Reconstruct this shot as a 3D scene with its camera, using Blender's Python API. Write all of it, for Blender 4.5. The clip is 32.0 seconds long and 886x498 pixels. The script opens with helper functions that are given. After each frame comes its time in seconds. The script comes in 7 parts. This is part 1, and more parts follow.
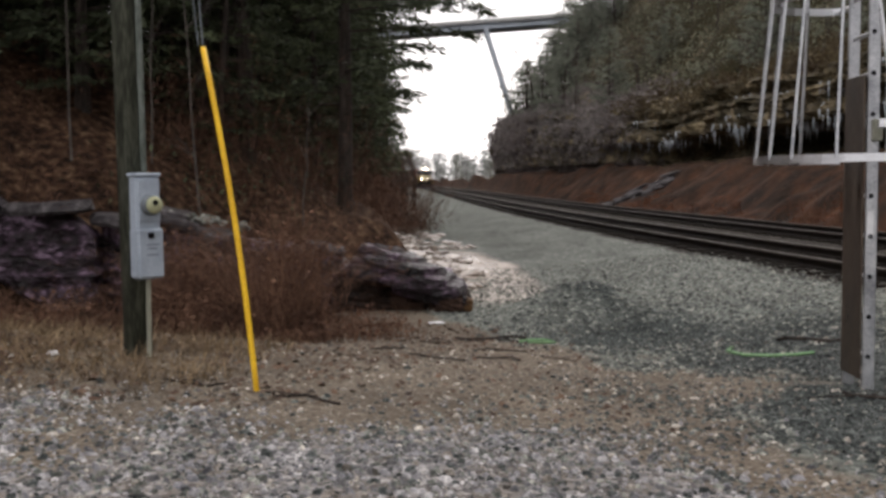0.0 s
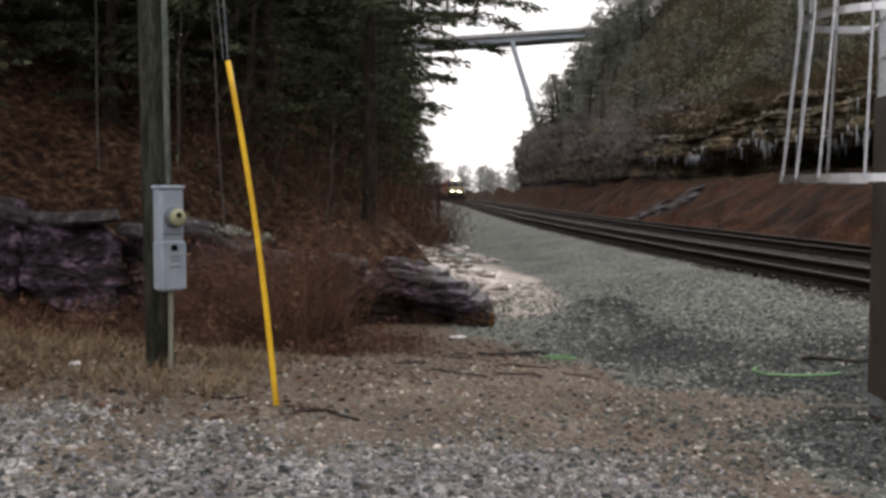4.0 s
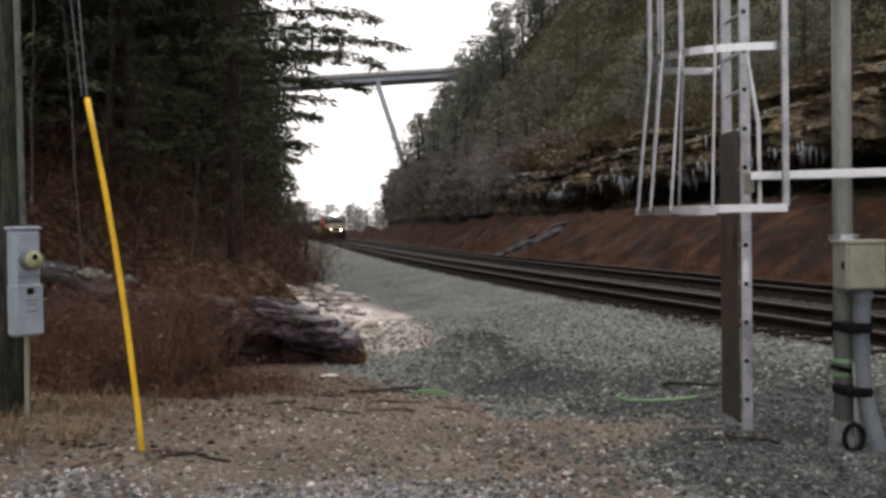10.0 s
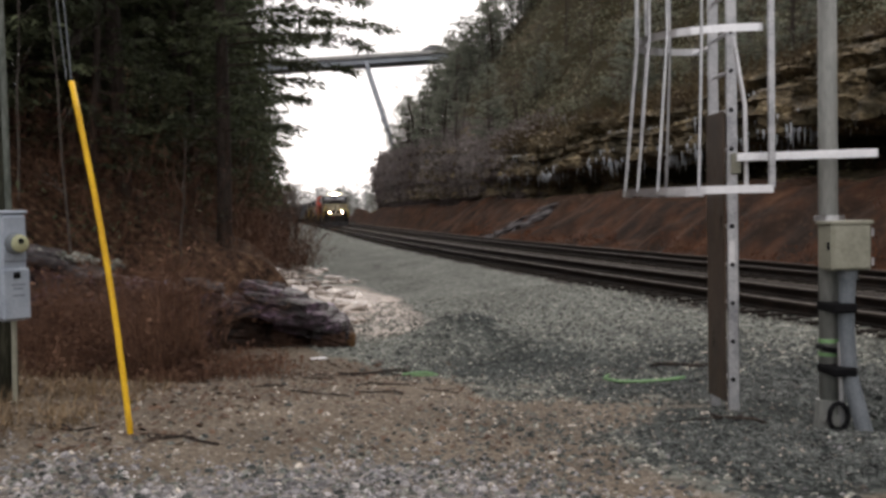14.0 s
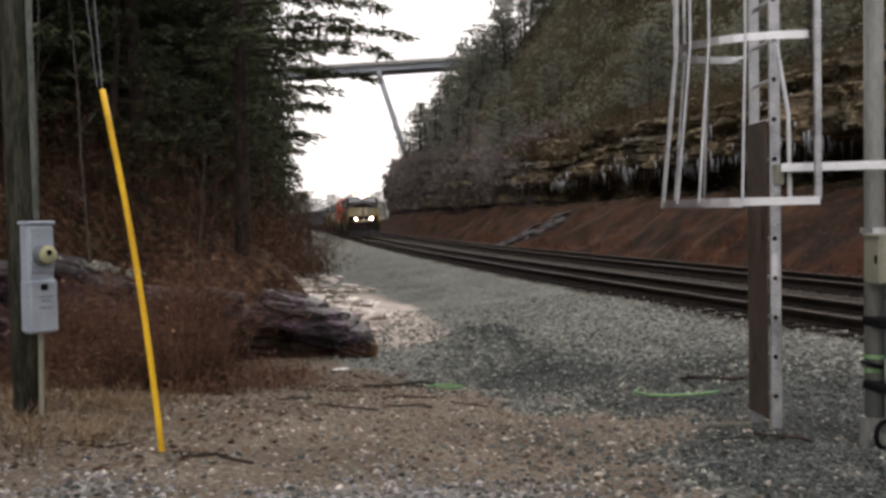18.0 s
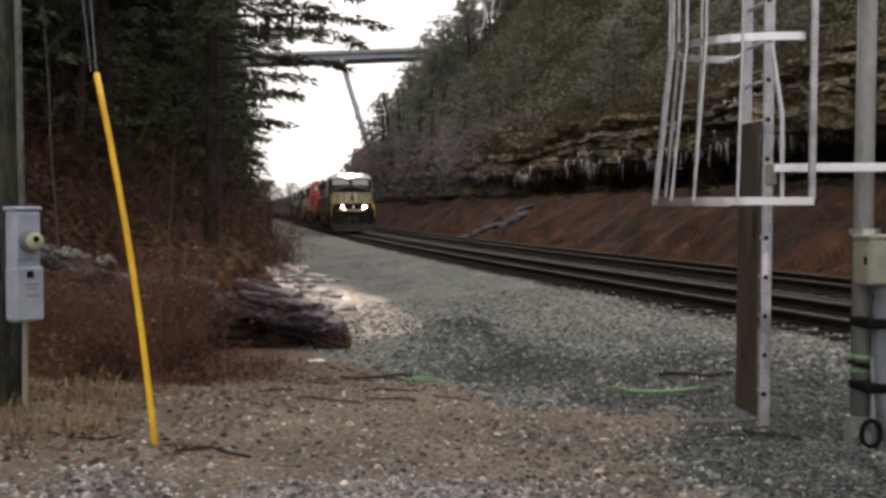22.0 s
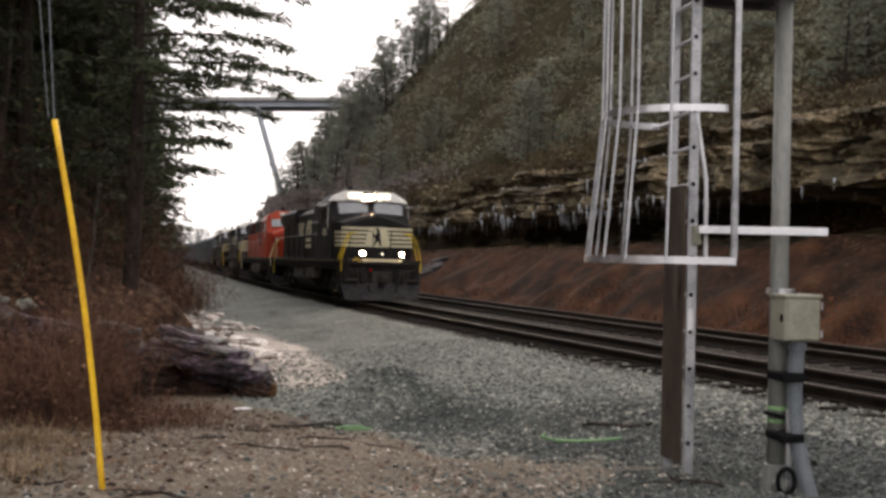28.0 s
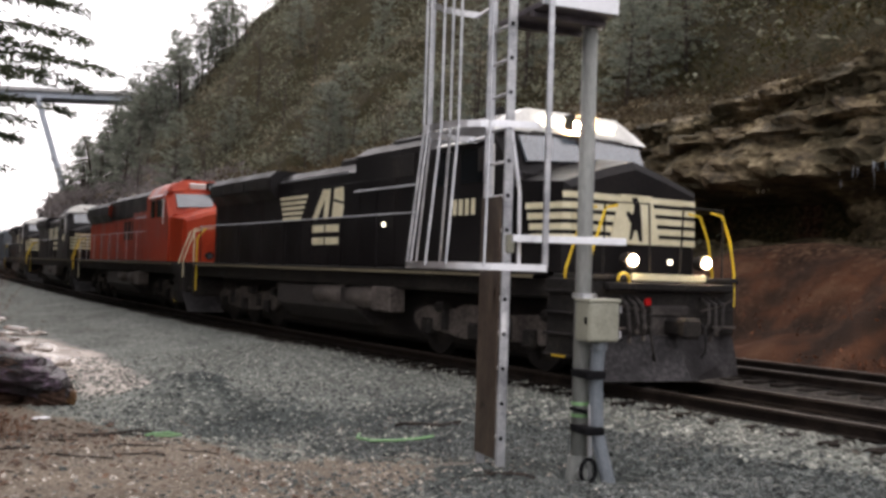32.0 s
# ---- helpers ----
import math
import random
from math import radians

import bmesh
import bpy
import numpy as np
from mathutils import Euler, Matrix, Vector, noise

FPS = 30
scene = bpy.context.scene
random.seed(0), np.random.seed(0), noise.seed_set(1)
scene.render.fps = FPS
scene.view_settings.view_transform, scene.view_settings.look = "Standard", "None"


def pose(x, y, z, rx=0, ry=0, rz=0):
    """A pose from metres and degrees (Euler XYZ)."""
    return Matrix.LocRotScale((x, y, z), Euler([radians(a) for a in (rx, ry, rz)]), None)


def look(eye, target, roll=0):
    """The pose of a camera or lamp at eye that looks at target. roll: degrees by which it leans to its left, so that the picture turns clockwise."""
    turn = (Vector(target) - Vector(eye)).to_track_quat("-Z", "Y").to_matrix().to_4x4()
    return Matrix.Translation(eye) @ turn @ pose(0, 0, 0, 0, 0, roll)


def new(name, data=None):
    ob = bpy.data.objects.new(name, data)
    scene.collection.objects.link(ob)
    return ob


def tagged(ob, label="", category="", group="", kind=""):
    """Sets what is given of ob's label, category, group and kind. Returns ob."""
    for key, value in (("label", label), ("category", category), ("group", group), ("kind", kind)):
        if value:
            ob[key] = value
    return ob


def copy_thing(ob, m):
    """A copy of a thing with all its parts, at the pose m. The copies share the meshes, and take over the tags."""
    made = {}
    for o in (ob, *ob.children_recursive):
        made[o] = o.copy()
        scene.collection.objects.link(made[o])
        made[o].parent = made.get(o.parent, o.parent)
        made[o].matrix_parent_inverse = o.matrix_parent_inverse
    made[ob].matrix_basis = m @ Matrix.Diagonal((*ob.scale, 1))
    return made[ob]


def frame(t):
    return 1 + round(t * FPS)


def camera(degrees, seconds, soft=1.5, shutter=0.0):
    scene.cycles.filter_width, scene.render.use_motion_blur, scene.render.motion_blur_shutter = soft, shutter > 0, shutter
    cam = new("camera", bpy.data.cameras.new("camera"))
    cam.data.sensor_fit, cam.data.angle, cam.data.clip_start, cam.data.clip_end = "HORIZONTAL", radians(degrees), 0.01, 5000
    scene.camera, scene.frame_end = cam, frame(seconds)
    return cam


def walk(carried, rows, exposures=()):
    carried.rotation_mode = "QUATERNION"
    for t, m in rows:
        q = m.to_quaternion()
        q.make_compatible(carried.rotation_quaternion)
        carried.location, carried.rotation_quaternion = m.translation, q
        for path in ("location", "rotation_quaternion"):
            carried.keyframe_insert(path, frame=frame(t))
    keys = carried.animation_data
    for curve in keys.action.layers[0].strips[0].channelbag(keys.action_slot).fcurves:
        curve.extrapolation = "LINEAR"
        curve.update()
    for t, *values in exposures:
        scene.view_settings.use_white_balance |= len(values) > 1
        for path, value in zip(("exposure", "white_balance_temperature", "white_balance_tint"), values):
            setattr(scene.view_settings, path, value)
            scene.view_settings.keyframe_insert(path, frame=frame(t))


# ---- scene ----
cam = camera(49.4, 32.0, 3.2)
PATH = [
    (0, (0.382, 0.054, 1.405), (0.276, 2.046, 1.264), -0.6),
    (0.5, (0.38, 0.041, 1.401), (0.314, 2.032, 1.227), -0.6),
    (1, (0.422, 0.025, 1.423), (0.314, 2.012, 1.223), -2.1),
    (1.5, (0.387, 0.066, 1.409), (0.233, 2.051, 1.225), -0.1),
    (2, (0.397, 0.041, 1.417), (0.228, 2.025, 1.234), -0.2),
    (2.5, (0.392, 0.067, 1.419), (0.188, 2.048, 1.23), 0.6),
    (4.5, (0.397, 0.084, 1.432), (0.291, 2.079, 1.33), -0.5),
    (5, (0.393, 0.065, 1.421), (0.373, 2.062, 1.304), 0.3),
    (5.5, (0.394, 0.062, 1.421), (0.383, 2.059, 1.301), 1.1),
    (6, (0.404, 0.043, 1.418), (0.432, 2.041, 1.322), 0.3),
    (6.5, (0.416, 0.036, 1.423), (0.486, 2.033, 1.34), -0.8),
    (7, (0.419, 0.037, 1.417), (0.507, 2.034, 1.347), -1.2),
    (7.5, (0.423, 0.042, 1.414), (0.521, 2.037, 1.314), -0.8),
    (8, (0.417, 0.034, 1.409), (0.527, 2.029, 1.339), -1.2),
    (8.5, (0.408, 0.039, 1.41), (0.51, 2.035, 1.333), -1.1),
    (9, (0.4, 0.026, 1.412), (0.498, 2.023, 1.371), -1.1),
    (9.5, (0.393, 0.033, 1.407), (0.499, 2.029, 1.354), -0.9),
    (10, (0.394, 0.026, 1.413), (0.51, 2.022, 1.374), -0.9),
    (10.5, (0.393, 0.026, 1.411), (0.515, 2.022, 1.37), -1.2),
    (11, (0.399, 0.028, 1.416), (0.524, 2.024, 1.372), -1.5),
    (11.5, (0.403, 0.025, 1.412), (0.528, 2.02, 1.356), -1.4),
    (12, (0.409, 0.021, 1.412), (0.542, 2.015, 1.342), -1.2),
    (12.5, (0.415, 0.018, 1.408), (0.561, 2.012, 1.345), -1.0),
    (13, (0.414, 0.018, 1.407), (0.568, 2.01, 1.329), -1.1),
    (13.5, (0.417, 0.019, 1.408), (0.558, 2.013, 1.333), -1.3),
    (15.5, (0.394, 0.003, 1.409), (0.53, 1.997, 1.334), -0.4),
    (16, (0.391, 0.005, 1.409), (0.545, 1.998, 1.342), 0.1),
    (16.5, (0.385, 0.009, 1.407), (0.553, 2.0, 1.324), -0.1),
    (17, (0.361, 0.055, 1.414), (0.524, 2.045, 1.294), -0.2),
    (17.5, (0.321, 0.145, 1.421), (0.474, 2.136, 1.307), -0.5),
    (18, (0.239, 0.203, 1.445), (0.353, 2.199, 1.385), -1.0),
    (18.5, (0.195, 0.253, 1.447), (0.276, 2.249, 1.345), -1.0),
    (19, (0.139, 0.295, 1.455), (0.173, 2.292, 1.352), -0.3),
    (19.5, (0.07, 0.292, 1.465), (0.149, 2.29, 1.402), 0.6),
    (20, (0.026, 0.299, 1.463), (0.13, 2.295, 1.39), 0.1),
    (20.5, (-0.023, 0.29, 1.464), (0.129, 2.282, 1.382), -0.7),
    (21, (-0.029, 0.278, 1.464), (0.151, 2.269, 1.404), 0.1),
    (21.5, (-0.017, 0.275, 1.468), (0.175, 2.265, 1.426), 0.5),
    (22, (-0.026, 0.272, 1.464), (0.173, 2.26, 1.385), 0.1),
    (22.5, (-0.056, 0.233, 1.475), (0.174, 2.22, 1.441), -0.0),
    (23, (-0.107, 0.109, 1.464), (0.163, 2.089, 1.395), 0.1),
    (23.5, (-0.152, 0.049, 1.486), (0.184, 2.02, 1.445), 0.5),
    (24, (-0.234, 0.069, 1.494), (0.129, 2.035, 1.433), -0.3),
    (24.5, (-0.29, 0.112, 1.485), (-0.01, 2.093, 1.472), -0.8),
    (26.5, (-0.266, 0.101, 1.454), (0.069, 2.072, 1.486), 0.1),
    (27, (-0.282, 0.06, 1.478), (0.11, 2.021, 1.513), 1.3),
    (27.5, (-0.296, 0.058, 1.474), (0.105, 2.017, 1.507), 1.1),
    (28, (-0.312, 0.045, 1.476), (0.068, 2.009, 1.504), 1.4),
    (28.5, (-0.31, 0.031, 1.469), (0.132, 1.982, 1.463), 0.3),
    (29, (-0.33, 0.046, 1.465), (0.139, 1.991, 1.455), 1.9),
    (29.5, (-0.361, -0.052, 1.456), (0.185, 1.871, 1.514), 1.4),
    (30, (-0.392, -0.093, 1.476), (0.18, 1.824, 1.495), 1.8),
    (30.5, (-0.467, -0.102, 1.487), (0.113, 1.812, 1.519), 2.1),
    (31, (-0.557, -0.095, 1.494), (0.108, 1.791, 1.516), 0.9),
    (31.5, (-0.6, -0.098, 1.475), (0.115, 1.769, 1.503), 1.8),
    (32, (-0.614, -0.125, 1.489), (0.168, 1.715, 1.535), 1.8),
]
walk(cam, [(t, look(eye, target, roll)) for t, eye, target, roll in PATH], [(0.0, 0.2, 6500, 12), (2.0, 0.15, 6500, 12), (5.0, 0.12, 6500, 12), (16.0, 0.13, 6700, 13), (23.0, 0.12, 6750, 14), (28.0, 0.27, 6750, 14), (31.0, 0.32, 6600, 14), (32.0, 0.58, 6450, 15)])

# ---------------------------------------------------------------- world and light
world = bpy.data.worlds.new("overcast_sky")
scene.world = world
world.use_nodes = True
wn, wl = world.node_tree.nodes, world.node_tree.links
wn.clear()
sky = wn.new("ShaderNodeTexSky")
sky.sky_type, sky.sun_disc = "NISHITA", False
sky.sun_elevation, sky.sun_rotation = radians(42), radians(20)
sky.dust_density, sky.air_density = 4.0, 1.0
cloud = wn.new("ShaderNodeMixRGB")
cloud.blend_type = "MIX"
cloud.inputs[0].default_value = 0.82
cloud.inputs[2].default_value = (15.2, 14.7, 14.6, 1)      # even cloud cover
wbg = wn.new("ShaderNodeBackground")
wbg.inputs["Strength"].default_value = 0.10
wout = wn.new("ShaderNodeOutputWorld")
wl.new(sky.outputs[0], cloud.inputs[1])
wl.new(cloud.outputs[0], wbg.inputs["Color"])
wl.new(wbg.outputs[0], wout.inputs["Surface"])
sun = new("sun", bpy.data.lights.new("sun", "SUN"))
sun.data.energy, sun.data.angle, sun.data.color = 0.7, radians(30), (1.0, 0.97, 0.92)
sun.matrix_world = look((0, 0, 60), (0 - 18, 0 - 42, 14))


# ---------------------------------------------------------------- mesh helpers
class Build:
    """Collects vertices and faces for one mesh."""

    def __init__(self):
        self.v, self.f = [], []

    def add(self, verts, faces):
        n = len(self.v)
        self.v.extend(tuple(p) for p in verts)
        self.f.extend(tuple(i + n for i in q) for q in faces)
        return self

    def box(self, c, s, bev=0.0, rot=None):
        hx, hy, hz = s[0] / 2, s[1] / 2, s[2] / 2
        c = Vector(c)
        if bev <= 0:
            pts = [(x, y, z) for x in (-hx, hx) for y in (-hy, hy) for z in (-hz, hz)]
            faces = [(0, 1, 3, 2), (4, 6, 7, 5), (0, 4, 5, 1), (2, 3, 7, 6), (0, 2, 6, 4), (1, 5, 7, 3)]
        else:
            b = min(bev, hx * 0.95, hy * 0.95, hz * 0.95)
            pts, at = [], {}
            for sx in (-1, 1):
                for sy in (-1, 1):
                    for sz in (-1, 1):
                        for k in range(3):
                            q = [sx * (hx - (b if k != 0 else 0)), sy * (hy - (b if k != 1 else 0)), sz * (hz - (b if k != 2 else 0))]
                            at[sx, sy, sz, k] = len(pts)
                            pts.append(q)
            faces = []
            for k in range(3):
                o = [i for i in range(3) if i != k]
                for sg in (-1, 1):
                    ring = []
                    for a, d in ((-1, -1), (1, -1), (1, 1), (-1, 1)):
                        key = [0, 0, 0]
                        key[k], key[o[0]], key[o[1]] = sg, a, d
                        ring.append(at[key[0], key[1], key[2], k])
                    flip = (sg < 0) != (k == 1)
                    faces.append(tuple(reversed(ring)) if flip else tuple(ring))
            for k in range(3):                      # edges along axis k
                o = [i for i in range(3) if i != k]
                for a in (-1, 1):
                    for d in (-1, 1):
                        key0, key1 = [0, 0, 0], [0, 0, 0]
                        key0[o[0]], key0[o[1]], key0[k] = a, d, -1
                        key1[o[0]], key1[o[1]], key1[k] = a, d, 1
                        q = [at[(*key0, o[0])], at[(*key1, o[0])], at[(*key1, o[1])], at[(*key0, o[1])]]
                        faces.append(tuple(q))
            for sx in (-1, 1):
                for sy in (-1, 1):
                    for sz in (-1, 1):
                        faces.append((at[sx, sy, sz, 0], at[sx, sy, sz, 1], at[sx, sy, sz, 2]))
        if rot is not None:
            pts = [rot @ Vector(p) for p in pts]
        return self.add([c + Vector(p) for p in pts], faces)

    def tube(self, p0, p1, r0, r1=None, n=10, caps=True):
        p0, p1 = Vector(p0), Vector(p1)
        r1 = r0 if r1 is None else r1
        d = p1 - p0
        q = d.to_track_quat("Z", "Y").to_matrix()
        ring = [Vector((math.cos(2 * math.pi * i / n), math.sin(2 * math.pi * i / n), 0)) for i in range(n)]
        pts = [p0 + q @ (v * r0) for v in ring] + [p1 + q @ (v * r1) for v in ring]
        faces = [(i, (i + 1) % n, n + (i + 1) % n, n + i) for i in range(n)]
        if caps:
            faces += [tuple(range(n - 1, -1, -1)), tuple(range(n, 2 * n))]
        return self.add(pts, faces)

    def pipe(self, pts, r, n=8):
        """One round bar swept along points."""
        pts = [Vector(p) for p in pts]
        base = len(self.v)
        ref = Vector((0.31, 0.87, 0.13))
        for i, p in enumerate(pts):
            d = (pts[min(i + 1, len(pts) - 1)] - pts[max(i - 1, 0)]).normalized()
            a = d.cross(ref).normalized()
            c = d.cross(a)
            for k in range(n):
                th = 2 * math.pi * k / n
                self.v.append(tuple(p + (a * math.cos(th) + c * math.sin(th)) * r))
        for i in range(len(pts) - 1):
            for k in range(n):
                self.f.append((base + i * n + k, base + i * n + (k + 1) % n, base + (i + 1) * n + (k + 1) % n, base + (i + 1) * n + k))
        self.f.append(tuple(base + k for k in range(n - 1, -1, -1)))
        self.f.append(tuple(base + (len(pts) - 1) * n + k for k in range(n)))
        return self

    def band(self, pts, w, h):
        """One flat bar, w thick across and h high, swept along a level line."""
        pts = [Vector(p) for p in pts]
        base = len(self.v)
        for i, p in enumerate(pts):
            d = (pts[min(i + 1, len(pts) - 1)] - pts[max(i - 1, 0)]).normalized()
            a = Vector((-d.y, d.x, 0)).normalized() * (w / 2)
            for s, z in ((-1, -1), (1, -1), (1, 1), (-1, 1)):
                self.v.append(tuple(p + a * s + Vector((0, 0, z * h / 2))))
        for i in range(len(pts) - 1):
            for k in range(4):
                self.f.append((base + i * 4 + k, base + i * 4 + (k + 1) % 4, base + i * 4 + 4 + (k + 1) % 4, base + i * 4 + 4 + k))
        e = base + (len(pts) - 1) * 4
        self.f += [(base + 3, base + 2, base + 1, base), (e, e + 1, e + 2, e + 3)]
        return self

    def taper(self, pts, radii, n=8):
        """One round bar of changing thickness."""
        rings = []
        for i, p in enumerate(pts):
            d = (Vector(pts[min(i + 1, len(pts) - 1)]) - Vector(pts[max(i - 1, 0)])).normalized()
            a = d.cross(Vector((0.31, 0.87, 0.13))).normalized()
            c = d.cross(a)
            rings.append([Vector(p) + (a * math.cos(2 * math.pi * k / n) + c * math.sin(2 * math.pi * k / n)) * radii[i] for k in range(n)])
        return self.loft(rings)

    def loft(self, rings):
        """Rings of the same number of points, joined and closed."""
        n = len(rings[0])
        base = len(self.v)
        for r in rings:
            self.v.extend(tuple(p) for p in r)
        for i in range(len(rings) - 1):
            for k in range(n):
                self.f.append((base + i * n + k, base + i * n + (k + 1) % n, base + (i + 1) * n + (k + 1) % n, base + (i + 1) * n + k))
        self.f.append(tuple(base + k for k in range(n - 1, -1, -1)))
        self.f.append(tuple(base + (len(rings) - 1) * n + k for k in range(n)))
        return self

    def prism(self, outline, axis, lo, hi):
        """An outline of (a, b) carried along axis 'x', 'y' or 'z' from lo to hi."""
        def put(a, b, t):
            return {"x": (t, a, b), "y": (a, t, b), "z": (a, b, t)}[axis]
        n = len(outline)
        pts = [put(a, b, lo) for a, b in outline] + [put(a, b, hi) for a, b in outline]
        faces = [(i, (i + 1) % n, n + (i + 1) % n, n + i) for i in range(n)]
        faces += [tuple(range(n - 1, -1, -1)), tuple(range(n, 2 * n))]
        return self.add(pts, faces)

    def mesh(self, name, smooth=False):
        me = bpy.data.meshes.new(name)
        me.from_pydata(self.v, [], self.f)
        bm = bmesh.new()
        bm.from_mesh(me)
        if len(bm.faces) < 60000:
            bmesh.ops.recalc_face_normals(bm, faces=bm.faces)
        bm.to_mesh(me)
        bm.free()
        if smooth:
            me.polygons.foreach_set("use_smooth", [True] * len(me.polygons))
        me.update()
        return me


def thing(name, label, category, group="", kind="", at=None):
    ob = new(name)
    ob.empty_display_size = 0.2
    if at is not None:
        ob.matrix_basis = at
    return tagged(ob, label, category, group, kind)


def part(name, build, material, parent=None, label="", smooth=False):
    """ONE mesh object under a thing or part."""
    me = build if isinstance(build, bpy.types.Mesh) else build.mesh(name, smooth)
    if not me.materials:
        me.materials.append(material)
    ob = new(name, me)
    ob.parent = parent
    if label:
        ob["label"] = label
    return ob


# ---------------------------------------------------------------- materials
def material(name, colours, rough=0.8, metal=0.0, scale=3.0, fine=40.0, bump=0.2, bump_scale=None, spread=0.12, stretch=(1, 1, 1), where="Object", gloss=0.25, detail=6.0):
    """A surface with broad stains over a fine grain: colours from dark to light over one noise, roughness and relief from another."""
    m = bpy.data.materials.new(name)
    m.use_nodes = True
    n, l = m.node_tree.nodes, m.node_tree.links
    b = n["Principled BSDF"]
    if where == "Position":
        src = n.new("ShaderNodeNewGeometry").outputs["Position"]
    else:
        src = n.new("ShaderNodeTexCoord").outputs["Object"]
    mp = n.new("ShaderNodeMapping")
    mp.inputs["Scale"].default_value = stretch
    l.new(src, mp.inputs["Vector"])
    a, f = n.new("ShaderNodeTexNoise"), n.new("ShaderNodeTexNoise")
    for q, s in ((a, scale), (f, fine)):
        q.inputs["Scale"].default_value, q.inputs["Detail"].default_value = s, detail
        l.new(mp.outputs[0], q.inputs["Vector"])
    mix = n.new("ShaderNodeMath")
    mix.operation = "MULTIPLY_ADD"
    mix.inputs[1].default_value = 0.45
    l.new(f.outputs["Fac"], mix.inputs[0])
    sc = n.new("ShaderNodeMath")
    sc.operation = "MULTIPLY"
    sc.inputs[1].default_value = 0.55
    l.new(a.outputs["Fac"], sc.inputs[0])
    l.new(sc.outputs[0], mix.inputs[2])
    ramp = n.new("ShaderNodeValToRGB")
    e = ramp.color_ramp.elements
    k = len(colours)
    for i, c in enumerate(colours):
        pos = 0.5 + (i / max(1, k - 1) - 0.5) * 2 * spread if k > 1 else 0.5
        if i < 2:
            e[i].position = pos
        else:
            e.new(pos)
    for i, c in enumerate(colours):
        e[i].color = (*c, 1)
    if k == 1:
        e[1].color = (*[v * 0.85 for v in colours[0]], 1)
        e[1].position = 0.62
    l.new(mix.outputs[0], ramp.inputs[0])
    l.new(ramp.outputs[0], b.inputs["Base Color"])
    b.inputs["Metallic"].default_value = metal
    b.inputs["Specular IOR Level"].default_value = gloss
    rr = n.new("ShaderNodeMapRange")
    rr.inputs["From Min"].default_value, rr.inputs["From Max"].default_value = 0.3, 0.7
    rr.inputs["To Min"].default_value, rr.inputs["To Max"].default_value = max(0.02, rough - 0.12), min(1, rough + 0.12)
    l.new(a.outputs["Fac"], rr.inputs["Value"])
    l.new(rr.outputs[0], b.inputs["Roughness"])
    if bump:
        bp = n.new("ShaderNodeBump")
        bp.inputs["Strength"].default_value = bump
        bp.inputs["Distance"].default_value = bump_scale or 0.5 / fine
        l.new(f.outputs["Fac"], bp.inputs["Height"])
        l.new(bp.outputs[0], b.inputs["Normal"])
    return m


def tint_by_piece(m, amount=0.35):
    """Lightness that differs from piece to piece."""
    n, l = m.node_tree.nodes, m.node_tree.links
    b = n["Principled BSDF"]
    link = b.inputs["Base Color"].links[0]
    g = n.new("ShaderNodeNewGeometry")
    hs = n.new("ShaderNodeHueSaturation")
    mr = n.new("ShaderNodeMapRange")
    mr.inputs["To Min"].default_value, mr.inputs["To Max"].default_value = 1 - amount, 1 + amount
    l.new(g.outputs["Random Per Island"], mr.inputs["Value"])
    l.new(mr.outputs[0], hs.inputs["Value"])
    l.new(link.from_socket, hs.inputs["Color"])
    l.new(hs.outputs[0], b.inputs["Base Color"])
    return m


def leafy(m, amount=0.45):
    """Thin leaves that let some light through."""
    n, l = m.node_tree.nodes, m.node_tree.links
    b = n["Principled BSDF"]
    src = b.inputs["Base Color"].links[0].from_socket
    tr, mx = n.new("ShaderNodeBsdfTranslucent"), n.new("ShaderNodeMixShader")
    mx.inputs[0].default_value = amount
    l.new(src, tr.inputs["Color"])
    l.new(b.outputs[0], mx.inputs[1])
    l.new(tr.outputs[0], mx.inputs[2])
    l.new(mx.outputs[0], n["Material Output"].inputs["Surface"])
    return m


def mossy(m):
    """Dark moss and soil in patches over a rock."""
    n, l = m.node_tree.nodes, m.node_tree.links
    bs = n["Principled BSDF"]
    src = bs.inputs["Base Color"].links[0].from_socket
    q = n.new("ShaderNodeTexNoise")
    q.inputs["Scale"].default_value, q.inputs["Detail"].default_value, q.inputs["Roughness"].default_value = 0.42, 9.0, 0.62
    l.new(n.new("ShaderNodeNewGeometry").outputs["Position"], q.inputs["Vector"])
    r = n.new("ShaderNodeMapRange")
    r.inputs["From Min"].default_value, r.inputs["From Max"].default_value, r.inputs["To Max"].default_value = 0.43, 0.58, 0.9
    l.new(q.outputs["Fac"], r.inputs["Value"])
    x = n.new("ShaderNodeMixRGB")
    x.inputs[2].default_value = (0.034, 0.029, 0.015, 1)
    l.new(r.outputs[0], x.inputs[0])
    l.new(src, x.inputs[1])
    l.new(x.outputs[0], bs.inputs["Base Color"])
    return m


def glowing(name, colour, strength):
    m = bpy.data.materials.new(name)
    m.use_nodes = True
    b = m.node_tree.nodes["Principled BSDF"]
    b.inputs["Base Color"].default_value = (*colour, 1)
    b.inputs["Emission Color"].default_value = (*colour, 1)
    b.inputs["Emission Strength"].default_value = strength
    b.inputs["Roughness"].default_value = 0.2
    return m


